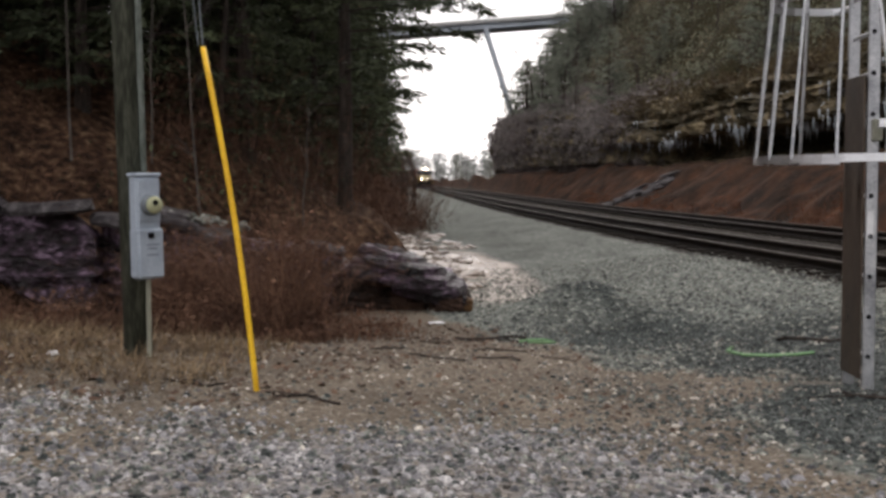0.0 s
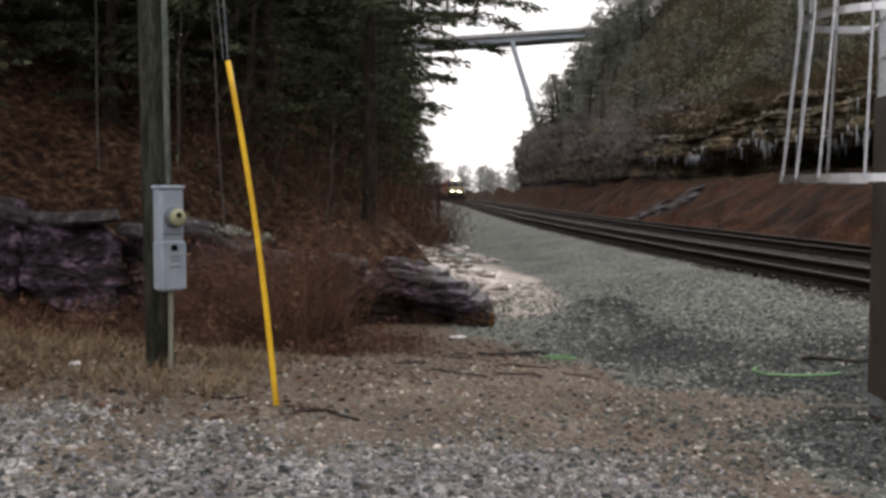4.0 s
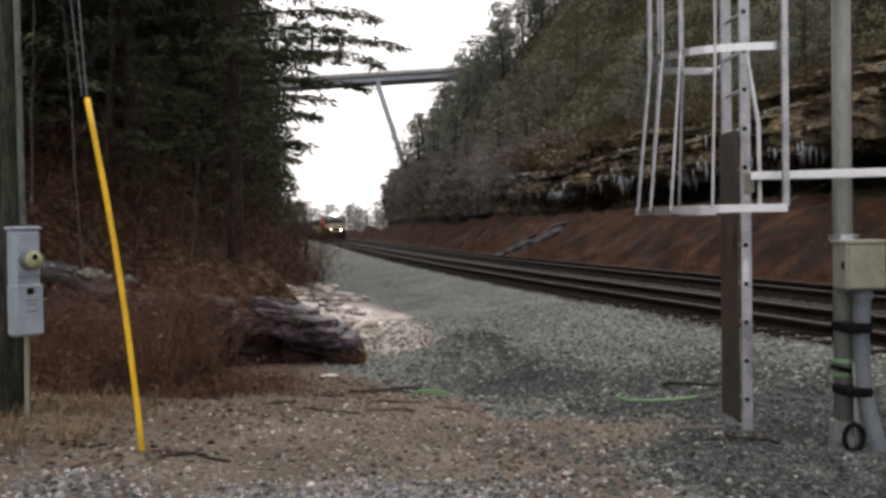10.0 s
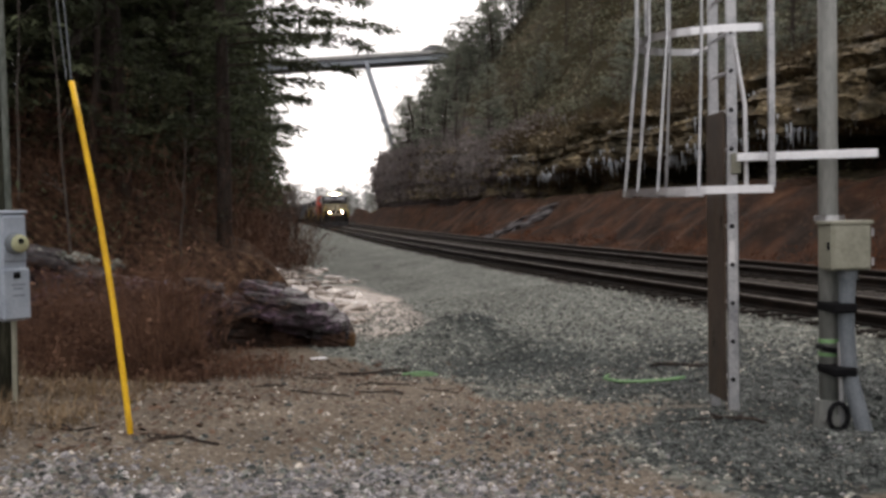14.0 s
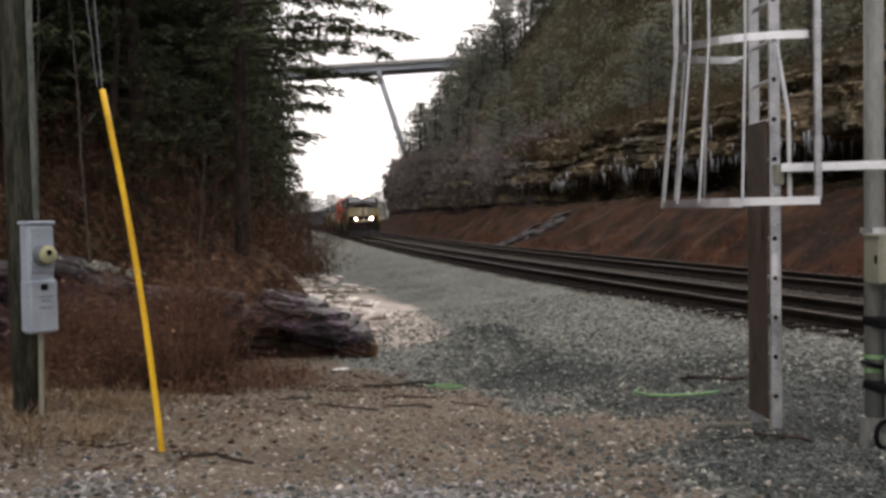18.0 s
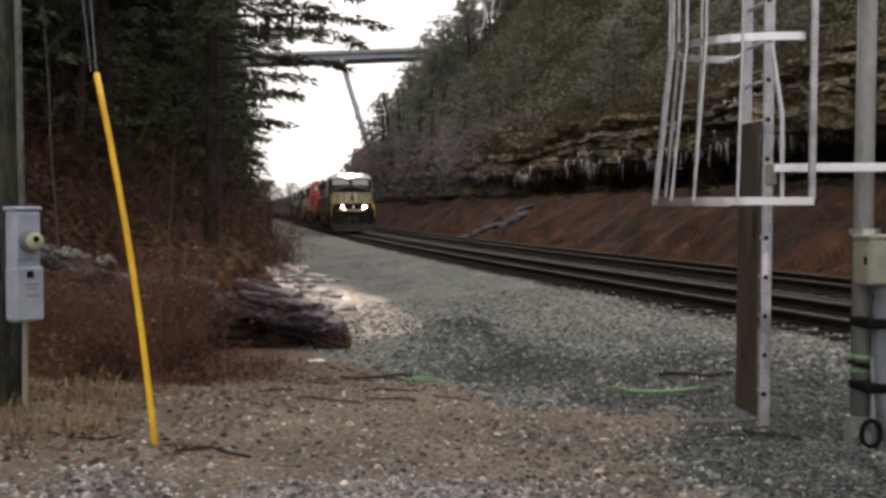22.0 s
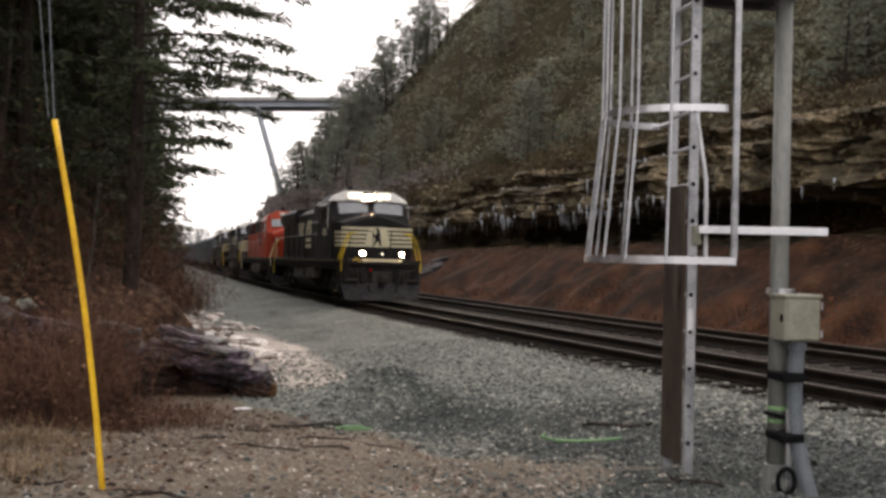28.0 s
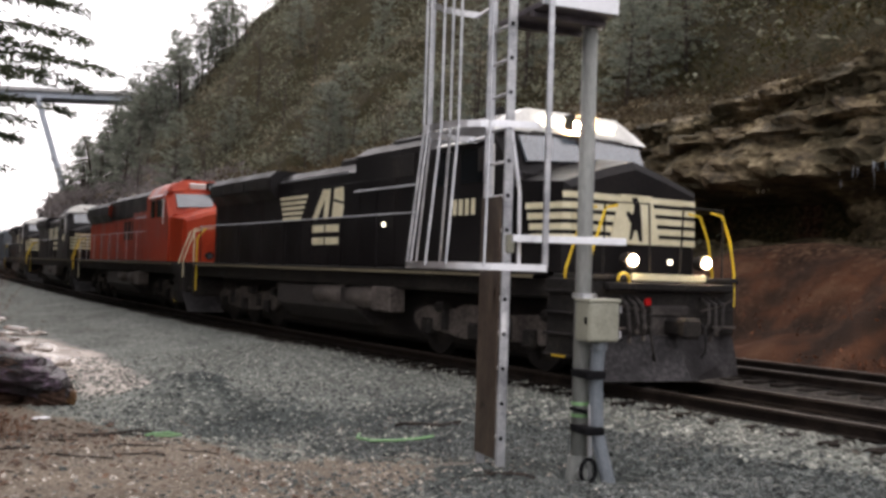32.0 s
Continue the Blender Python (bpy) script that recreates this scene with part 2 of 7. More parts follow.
GALV = material("galvanised_steel", [(0.30, 0.31, 0.33), (0.46, 0.47, 0.49), (0.6, 0.61, 0.62)], 0.42, 0.85, 6, 60, 0.06)
PLATE = material("platform_steel", [(0.045, 0.04, 0.045), (0.08, 0.07, 0.078), (0.13, 0.115, 0.125)], 0.6, 0.3, 5, 50, 0.08)
ALU = material("aluminium", [(0.55, 0.56, 0.58), (0.72, 0.73, 0.75)], 0.36, 0.9, 5, 50, 0.05)
GUARD = material("brown_guard_plate", [(0.06, 0.045, 0.036), (0.10, 0.076, 0.06), (0.16, 0.125, 0.098)], 0.38, 0.6, 3, 30, 0.08, stretch=(2, 2, 0.4))
GREYPAINT = material("grey_paint", [(0.17, 0.18, 0.17), (0.26, 0.265, 0.25)], 0.5, 0.1, 4, 40, 0.05, stretch=(1, 1, 0.3))
BOXPAINT = material("box_paint", [(0.21, 0.21, 0.165), (0.30, 0.30, 0.24)], 0.5, 0.0, 4, 40, 0.05)
METERPAINT = material("meter_paint", [(0.27, 0.315, 0.37), (0.38, 0.43, 0.49)], 0.45, 0.1, 5, 60, 0.04)
PVC = material("grey_conduit", [(0.11, 0.13, 0.145), (0.18, 0.20, 0.22)], 0.5, 0.0, 5, 50, 0.05)
OLDCONDUIT = material("weathered_conduit", [(0.05, 0.06, 0.05), (0.10, 0.115, 0.10), (0.16, 0.175, 0.16)], 0.7, 0.0, 3, 40, 0.1, stretch=(1, 1, 0.3))
TAPE = material("black_tape", [(0.004, 0.004, 0.005), (0.010, 0.010, 0.011)], 0.75, 0, 8, 60, 0.05, gloss=0.08)
YELLOW = material("yellow_plastic", [(0.62, 0.36, 0.015), (0.80, 0.50, 0.02)], 0.45, 0, 4, 40, 0.04)
POLEWOOD = material("weathered_pole", [(0.018, 0.020, 0.014), (0.048, 0.052, 0.038), (0.11, 0.115, 0.088)], 0.9, 0, 5, 30, 0.5, 0.02, stretch=(3, 3, 0.35))
BARK = material("bark", [(0.012, 0.009, 0.008), (0.028, 0.021, 0.017), (0.06, 0.048, 0.04)], 0.95, 0, 4, 25, 0.6, 0.03, stretch=(2, 2, 0.5))
GLASS_METER = material("meter_glass", [(0.30, 0.31, 0.19), (0.42, 0.43, 0.27)], 0.12, 0, 6, 40, 0.0)
STEELRAIL = material("rail_steel", [(0.006, 0.0045, 0.004), (0.012, 0.009, 0.0075), (0.026, 0.019, 0.015)], 0.75, 0.2, 3, 40, 0.2, gloss=0.1)
RAILTOP = material("rail_head", [(0.03, 0.023, 0.018), (0.055, 0.044, 0.036)], 0.5, 0.6, 2, 30, 0.04, stretch=(1, 1, 1))
TIEWOOD = material("creosoted_timber", [(0.006, 0.0045, 0.004), (0.014, 0.011, 0.009), (0.035, 0.029, 0.024)], 0.95, 0, 3, 25, 0.5, 0.02, stretch=(1, 6, 4), gloss=0.05)
CONCRETE = material("concrete", [(0.26, 0.26, 0.26), (0.40, 0.40, 0.39)], 0.85, 0, 1.2, 16, 0.2)
BRIDGESTEEL = material("bridge_paint", [(0.30, 0.335, 0.38), (0.42, 0.46, 0.51)], 0.6, 0.1, 0.3, 4, 0.1)
CLIFFROCK = material("sandstone", [(0.045, 0.037, 0.027), (0.115, 0.089, 0.055), (0.21, 0.166, 0.10), (0.39, 0.32, 0.20)], 0.85, 0, 0.9, 5.0, 0.8, 0.18, spread=0.13, stretch=(0.9, 0.9, 1.2), where="Position", detail=9)
mossy(CLIFFROCK)
SLABROCK = material("slate_rock", [(0.004, 0.002, 0.003), (0.011, 0.006, 0.008), (0.045, 0.025, 0.041), (0.22, 0.155, 0.215)], 0.36, 0, 2.0, 9.0, 1.0, 0.16, spread=0.125, stretch=(1, 1, 1.8), where="Position", detail=8, gloss=0.45)
SLABGREY = material("weathered_slab", [(0.016, 0.014, 0.016), (0.040, 0.035, 0.037), (0.105, 0.095, 0.096)], 0.7, 0, 1.6, 9.0, 0.6, 0.05, where="Position")
BROWNROCK = material("brown_stone", [(0.008, 0.004, 0.003), (0.022, 0.012, 0.008), (0.055, 0.03, 0.02)], 0.7, 0, 2.4, 11, 0.7, 0.06, where="Position")
OCHREROCK = material("ochre_stone", [(0.06, 0.03, 0.012), (0.12, 0.065, 0.028), (0.20, 0.12, 0.055)], 0.6, 0, 3, 14, 0.5, 0.05, where="Position")
PALEBARK = material("pale_bark", [(0.035, 0.03, 0.026), (0.07, 0.061, 0.053), (0.13, 0.115, 0.10)], 0.9, 0, 6, 40, 0.3, stretch=(3, 3, 0.6))
# pale wet stone, lightened further to imitate sky and headlight reflection
PALEROCK = material("pale_wet_stone_glare", [(0.16, 0.13, 0.11), (0.34, 0.29, 0.25), (0.55, 0.49, 0.44)], 0.2, 0, 2.2, 12, 0.5, 0.04, where="Position")
DARKSTONE = tint_by_piece(material("cinder_stone", [(0.018, 0.0215, 0.0205), (0.041, 0.048, 0.0455), (0.125, 0.136, 0.126)], 0.6, 0, 6, 40, 0.3, where="Position"), 0.5)
STONE = tint_by_piece(material("ballast_stone", [(0.060, 0.065, 0.057), (0.134, 0.141, 0.124), (0.32, 0.318, 0.275)], 0.75, 0, 6, 40, 0.3, where="Position"), 0.65)
BROWNSTONE = tint_by_piece(material("path_stone", [(0.075, 0.066, 0.056), (0.20, 0.178, 0.152), (0.48, 0.445, 0.39)], 0.85, 0, 6, 40, 0.3, where="Position"), 0.6)
PEBBLE = tint_by_piece(material("yard_pebble", [(0.075, 0.076, 0.088), (0.20, 0.195, 0.20), (0.50, 0.48, 0.465)], 0.8, 0, 4, 40, 0.3, spread=0.16, where="Position"), 0.6)
ICE = material("ice", [(0.30, 0.33, 0.36), (0.52, 0.55, 0.58)], 0.2, 0, 3, 20, 0.2, where="Position")
LEAFLITTER = tint_by_piece(material("dead_leaves", [(0.04, 0.023, 0.015), (0.07, 0.041, 0.027), (0.13, 0.085, 0.058)], 0.9, 0, 3, 30, 0.1, where="Position"), 0.5)
STRAW = tint_by_piece(material("dead_grass", [(0.07, 0.046, 0.027), (0.14, 0.098, 0.056), (0.25, 0.18, 0.105)], 0.9, 0, 3, 30, 0.0, where="Position"), 0.45)
DEADGRASS = tint_by_piece(material("dry_brush", [(0.046, 0.022, 0.013), (0.105, 0.054, 0.034), (0.20, 0.115, 0.074)], 0.9, 0, 3, 30, 0.0, where="Position"), 0.45)
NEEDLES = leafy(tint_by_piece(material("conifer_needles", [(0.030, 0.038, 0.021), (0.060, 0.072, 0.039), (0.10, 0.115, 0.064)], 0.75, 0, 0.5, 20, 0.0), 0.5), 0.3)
# pines across the line: needles lightened, the haze before them is in the colour
HAZEDPINE = tint_by_piece(material("hazed_pine_needles", [(0.125, 0.14, 0.112), (0.18, 0.195, 0.155), (0.235, 0.24, 0.20)], 0.75, 0, 0.5, 20, 0.0), 0.35)
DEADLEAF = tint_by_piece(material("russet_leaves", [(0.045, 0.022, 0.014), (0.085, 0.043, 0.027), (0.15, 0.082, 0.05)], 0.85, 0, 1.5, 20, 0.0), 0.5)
HAZEDPINE = leafy(HAZEDPINE, 0.6)
# far wood: distance haze is painted into this pale grey-green
HAZEDWOOD = leafy(tint_by_piece(material("hazed_far_twigs", [(0.20, 0.215, 0.20), (0.28, 0.29, 0.275), (0.36, 0.365, 0.35)], 0.9, 0, 0.1, 3, 0.0, where="Position"), 0.2))
RUSSET = tint_by_piece(material("russet_grass", [(0.05, 0.018, 0.008), (0.105, 0.037, 0.015), (0.17, 0.07, 0.03)], 0.9, 0, 0.5, 12, 0.0, where="Position"), 0.45)
TWIGS = material("bare_twigs", [(0.05, 0.042, 0.036), (0.11, 0.095, 0.082)], 0.9, 0, 2, 20, 0.0)
GREENTAPE = material("green_strap", [(0.11, 0.24, 0.10), (0.24, 0.42, 0.20)], 0.5, 0, 5, 40, 0.05)
WHITEPAPER = material("white_litter", [(0.55, 0.55, 0.56), (0.75, 0.75, 0.76)], 0.6, 0, 6, 40, 0.1)


# ---------------------------------------------------------------- plan: the line of the track
RAIL_Z = -0.08
_S = np.arange(-400.0, 2600.0, 1.0)
_K = np.interp(_S, [-400, -20, 0, 40, 90, 160, 330, 500], [0, 0, -0.00162, -0.00162, -0.00024, 0.00028, 0.0001, 0.0])
_TH = np.cumsum(_K)
_TH = _TH - _TH[400] + 0.2113
_X, _Y = np.cumsum(-np.sin(_TH)), np.cumsum(np.cos(_TH))
_X, _Y = _X - _X[400] + 12.21, _Y - _Y[400] - 9.02


def track(s, u=0.0):
    """The place on the plan s metres along the near track and u metres to its right, and the heading."""
    x, y, th = np.interp(s, _S, _X), np.interp(s, _S, _Y), np.interp(s, _S, _TH)
    return x + u * np.cos(th), y + u * np.sin(th), th


def smooth(a, b, v):
    t = np.clip((v - a) / (b - a), 0, 1)
    return t * t * (3 - 2 * t)


def wave(x, y, size, seed=0):
    """A smooth uneven field, about -1 to 1."""
    r = np.random.RandomState(seed + 11)
    out = 0
    for i in range(7):
        a, p, k = r.uniform(0, 2 * math.pi), r.uniform(0, 2 * math.pi), r.uniform(0.6, 1.7) * 2 * math.pi / size
        out = out + np.sin((x * math.cos(a) + y * math.sin(a)) * k + p)
    return out / 3.2


SEP = 4.31
def foot_left(s):
    return -7.3 - np.maximum(0, 31.5 - s) * 1.2


def face_off(s):
    """How far the ledge stands behind the second track."""
    s = np.asarray(s, float)
    return 10.2 + 0.9 * wave(s, 0 * s, 34, 8) - 6.4 * smooth(82, 150, s)


def ledge_height(s):
    s = np.asarray(s, float)
    return 1.08 + 0.6 * smooth(38, 18, s) + 0.12 * wave(s, 0 * s, 27, 31) + 0.5 * smooth(85, 150, s)


def ground_z(s, u):
    """Height of the ground sheet."""
    s, u = np.asarray(s, float), np.asarray(u, float)
    x, y, _ = track(s, u)
    bed = -0.197 + RAIL_Z - 0.03 * smooth(0.0, 1.0, np.abs(np.abs(u - SEP / 2) - SEP / 2) - 0.5)
    # camera side: shoulder, then a broad gravel fall to the yard, which lies higher where the camera stands
    fall = np.clip((y - 4.4) * 0.086, 0, 0.66)
    lift = 0.064 * np.clip(1.4 - x, 0, 6) * (1 - smooth(9.0, 13.5, y))
    side = 0.02 - fall + lift + 0.035 * wave(x, y, 5, 3) + 0.05 * wave(x, y, 11, 2) * smooth(8, 12, y)
    left = bed + (side - bed) * smooth(-1.6, -5.6, u)
    # a gravel heap on the fall
    hx, hy = x - 1.75, y - 15.2
    left = left + 0.5 * np.exp(-(hx * hx / 0.9 + hy * hy / 0.9))
    left = left - 0.2 * np.exp(-((x - 4.15) ** 2 + (y - 7.15) ** 2) / 0.35) + 0.05 * np.exp(-((x - 3.15) ** 2 + (y - 7.4) ** 2) / 0.3)
    fl = foot_left(s)
    d = fl - u
    rise = smooth(0, 1.3, d) * 0.75 + np.maximum(0, d - 0.6) * (0.52 + 0.06 * wave(x, y, 25, 5)) + 0.22 * wave(x, y, 4, 6) * smooth(0, 2, d)
    rise = np.minimum(rise, 26 + 3 * wave(x, y, 40, 7))
    left = left + rise
    # far side: second track, ditch, clay bank, ledge foot, wooded slope
    r = u - SEP
    right = bed + (-0.95 - bed) * smooth(1.6, 3.2, r)
    face = face_off(s)
    start = np.minimum(3.2, face * 0.4)
    bank = 3.3 * smooth(start, face - 0.2, r) + 0.16 * wave(x, y, 4, 9) * smooth(3.2, 5, r) + 0.25 * wave(x, y, 8, 19) * smooth(4, 6, r)
    right = right + bank
    behind = smooth(face + 3.2, face + 4.2, r) * (4.5 * ledge_height(s) + 0.9 * wave(s, 0 * s, 22, 10)) + np.maximum(0, r - face - 4.0) * (0.88 + 0.36 * smooth(90, 140, s) + 0.1 * wave(x, y, 30, 12)) + 0.7 * wave(x, y, 9, 13) * smooth(face + 4, face + 8, r)
    behind = np.minimum(behind, 40 + 4 * wave(x, y, 50, 14))
    right = right + behind
    ends = 1 - 0.93 * smooth(156, 176, s + 0.25 * np.maximum(0, 0 * u))
    keep = smooth(3.0, 4.5, r)
    right = right * (1 - keep) + (right * ends + (-0.95) * (1 - ends)) * keep
    return np.where(u < 0, left, np.where(u > SEP, right, bed))


# ---------------------------------------------------------------- ground sheet
def ground_material():
    m = bpy.data.materials.new("ground_surface")
    m.use_nodes = True
    n, l = m.node_tree.nodes, m.node_tree.links
    b = n["Principled BSDF"]
    pos = n.new("ShaderNodeNewGeometry").outputs["Position"]

    def noisy(scale, detail=6.0, kind="ShaderNodeTexNoise"):
        q = n.new(kind)
        q.inputs["Scale"].default_value = scale
        if kind == "ShaderNodeTexNoise":
            q.inputs["Detail"].default_value = detail
        l.new(pos, q.inputs["Vector"])
        return q

    def ramp(src, stops):
        r = n.new("ShaderNodeValToRGB")
        e = r.color_ramp.elements
        for i, (p, c) in enumerate(stops):
            if i > 1:
                e.new(p)
            e[i].position = p
        for i, (p, c) in enumerate(stops):
            e[i].color = (*c, 1)
        l.new(src, r.inputs[0])
        return r.outputs[0]

    def layer(a, c, name):
        at = n.new("ShaderNodeAttribute")
        at.attribute_name = name
        ed = noisy(2.2, 10)
        ed.inputs["Roughness"].default_value = 0.72
        s = n.new("ShaderNodeMath")
        s.operation = "ADD"
        l.new(at.outputs["Fac"], s.inputs[0])
        l.new(ed.outputs["Fac"], s.inputs[1])
        r = n.new("ShaderNodeMapRange")
        r.inputs["From Min"].default_value, r.inputs["From Max"].default_value = 0.86, 1.14
        l.new(s.outputs[0], r.inputs["Value"])
        x = n.new("ShaderNodeMixRGB")
        l.new(r.outputs[0], x.inputs[0])
        l.new(a, x.inputs[1])
        l.new(c, x.inputs[2])
        return x.outputs[0]

    grain = noisy(28, 8).outputs["Fac"]
    broad = noisy(0.9, 7).outputs["Fac"]
    cells = noisy(17, 0, "ShaderNodeTexVoronoi")
    mid = noisy(6, 8).outputs["Fac"]
    litter = ramp(mid, [(0.34, (0.012, 0.007, 0.005)), (0.47, (0.033, 0.017, 0.0105)), (0.58, (0.064, 0.036, 0.021)), (0.68, (0.12, 0.078, 0.048))])
    dirt = ramp(grain, [(0.32, (0.070, 0.055, 0.040)), (0.47, (0.122, 0.099, 0.075)), (0.62, (0.175, 0.146, 0.116)), (0.73, (0.36, 0.33, 0.29))])
    gravel = ramp(cells.outputs["Color"], [(0.1, (0.053, 0.058, 0.052)), (0.45, (0.118, 0.127, 0.114)), (0.75, (0.188, 0.198, 0.177)), (0.95, (0.315, 0.318, 0.28))])
    small = noisy(34, 0, "ShaderNodeTexVoronoi")
    pebble = ramp(small.outputs["Color"], [(0.12, (0.045, 0.046, 0.056)), (0.4, (0.13, 0.128, 0.135)), (0.65, (0.24, 0.232, 0.23)), (0.92, (0.50, 0.48, 0.465))])
    clay = ramp(noisy(0.7, 8).outputs["Fac"], [(0.3, (0.012, 0.007, 0.0045)), (0.46, (0.026, 0.0135, 0.008)), (0.57, (0.052, 0.0215, 0.0105)), (0.72, (0.085, 0.044, 0.024))])
    green = ramp(mid, [(0.35, (0.012, 0.0115, 0.005)), (0.5, (0.026, 0.023, 0.0105)), (0.65, (0.05, 0.039, 0.02))])
    # wet ground: reflected light is partly put into these pale colours
    wet = ramp(grain, [(0.3, (0.18, 0.145, 0.12)), (0.5, (0.37, 0.31, 0.265)), (0.7, (0.58, 0.52, 0.46))])
    col = layer(litter, dirt, "dirt")
    col = layer(col, gravel, "gravel")
    col = layer(col, pebble, "pebble")
    cinder = ramp(cells.outputs["Color"], [(0.1, (0.0115, 0.014, 0.0132)), (0.45, (0.027, 0.032, 0.0302)), (0.75, (0.05, 0.058, 0.0545)), (0.95, (0.105, 0.116, 0.108))])
    col = layer(col, cinder, "cinder")
    rust = ramp(cells.outputs["Color"], [(0.1, (0.007, 0.0055, 0.005)), (0.45, (0.018, 0.015, 0.0125)), (0.75, (0.042, 0.036, 0.029)), (0.95, (0.13, 0.114, 0.094))])
    col = layer(col, rust, "rust")
    col = layer(col, clay, "clay")
    col = layer(col, green, "woods")
    col = layer(col, wet, "wet")
    tone = n.new("ShaderNodeHueSaturation")
    mr = n.new("ShaderNodeMapRange")
    mr.inputs["From Min"].default_value, mr.inputs["From Max"].default_value = 0.3, 0.7
    mr.inputs["To Min"].default_value, mr.inputs["To Max"].default_value = 0.72, 1.25
    l.new(broad, mr.inputs["Value"])
    l.new(mr.outputs[0], tone.inputs["Value"])
    l.new(col, tone.inputs["Color"])
    l.new(tone.outputs[0], b.inputs["Base Color"])
    wa = n.new("ShaderNodeAttribute")
    wa.attribute_name = "wet"
    ro = n.new("ShaderNodeMapRange")
    ro.inputs["To Min"].default_value, ro.inputs["To Max"].default_value = 0.92, 0.22
    l.new(wa.outputs["Fac"], ro.inputs["Value"])
    l.new(ro.outputs[0], b.inputs["Roughness"])
    b.inputs["Specular IOR Level"].default_value = 0.1
    bp = n.new("ShaderNodeBump")
    bp.inputs["Strength"].default_value, bp.inputs["Distance"].default_value = 0.8, 0.035
    hm = n.new("ShaderNodeMath")
    hm.operation = "MULTIPLY_ADD"
    hm.inputs[1].default_value = 0.6
    l.new(cells.outputs["Distance"], hm.inputs[0])
    l.new(grain, hm.inputs[2])
    l.new(hm.outputs[0], bp.inputs["Height"])
    l.new(bp.outputs[0], b.inputs["Normal"])
    return m


def zones(s, u):
    """How far each kind of ground covers the sheet, 0 to 1."""
    x, y, _ = track(s, u)
    d = foot_left(s) - u
    w = 0.5 * wave(x, y, 3.5, 21) + 0.35 * wave(x, y, 1.2, 22)
    # gravel: the track bed and its fall, and a band across the yard near the camera
    edge = 11.8 - np.where(x < 0.8, 2.2, 1.5) * (x - 0.8)
    gravel = smooth(-1.2, 0.8, (y - edge) * 0.8 + w) * (u < SEP + 1.0) * (d < 0.1)
    pebble = smooth(-0.7, 0.7, (5.45 - 0.35 * np.clip(x - 0.3, 0, 3) - y) * 0.9 + 1.3 * w) * 0.54 * (d < 0.5)
    verge = 0.85 * np.minimum(3.2, face_off(s) * 0.4)
    gravel = np.maximum(gravel, (u > -3.0) & (u < SEP + verge))
    gravel = np.maximum(gravel, 0.97 * smooth(-0.75, 0.5, x - 1.95 - 0.9 * np.maximum(0, y - 6.5) + 0.3 * w) * smooth(3.9, 4.6, y + 0.3 * w) * smooth(9.8, 9.0, y))
    cinder = np.maximum(np.exp(-((x - 2.0 - 0.12 * (y - 11)) ** 2 / 4.5 + (y - 12.4) ** 2 / 9.0)) * 0.7, np.maximum(smooth(1.6, 2.4, x + 0.3 * w) * np.maximum(smooth(12.0, 9.0, y + 0.5 * w) * 1.15, 0.6 * smooth(16.5, 12.5, y + 0.8 * w)) * smooth(-1.8, -3.4, u), 0.85 * np.exp(-((x - 1.75) ** 2 / 0.9 + (y - 15.0) ** 2 / 0.9)))) * gravel + 0.25 * w * gravel * (y < 20)
    dirt = (u < 0) * smooth(0.8, 0.0, d + 0.4 * w) * smooth(-3.6, -1.6, x - 0.9 * w)
    clay = smooth(SEP + verge - 0.2, SEP + verge + 1.4, u + 0.6 * w) * (1 - smooth(SEP + 8.5, SEP + 10, u))
    rust = smooth(-1.9, -1.2, u + 0.3 * w) * smooth(SEP + 2.0, SEP + 1.3, u + 0.3 * w) * 0.9
    clay = clay * (1 - 0.4 * smooth(-6.2, -3.4, u - SEP - face_off(s) + 1.2 * w))
    woods = smooth(SEP + 11, SEP + 14, u + w * 2) * 0.85
    wet = np.exp(-(((x - 0.22 + 0.13 * (y - 19)) / 1.25) ** 4 + ((y - 22.0) / 6.5) ** 4)) * (1.0 + 0.25 * w)
    return {"rust": np.clip(rust, 0, 1), "pebble": np.clip(pebble, 0, 1), "gravel": np.clip(gravel, 0, 1), "cinder": np.clip(cinder, 0, 1), "dirt": np.clip(dirt, 0, 1), "clay": np.clip(clay, 0, 1), "woods": np.clip(woods, 0, 1), "wet": np.clip(wet, 0, 1)}


def graded(stops):
    """Positions with a step that changes along the way: (from, step), ..., (end, 0)."""
    out = []
    for (a, st), (b, _) in zip(stops[:-1], stops[1:]):
        out.extend(np.arange(a, b - 1e-6, st))
    out.append(stops[-1][0])
    return np.array(out)


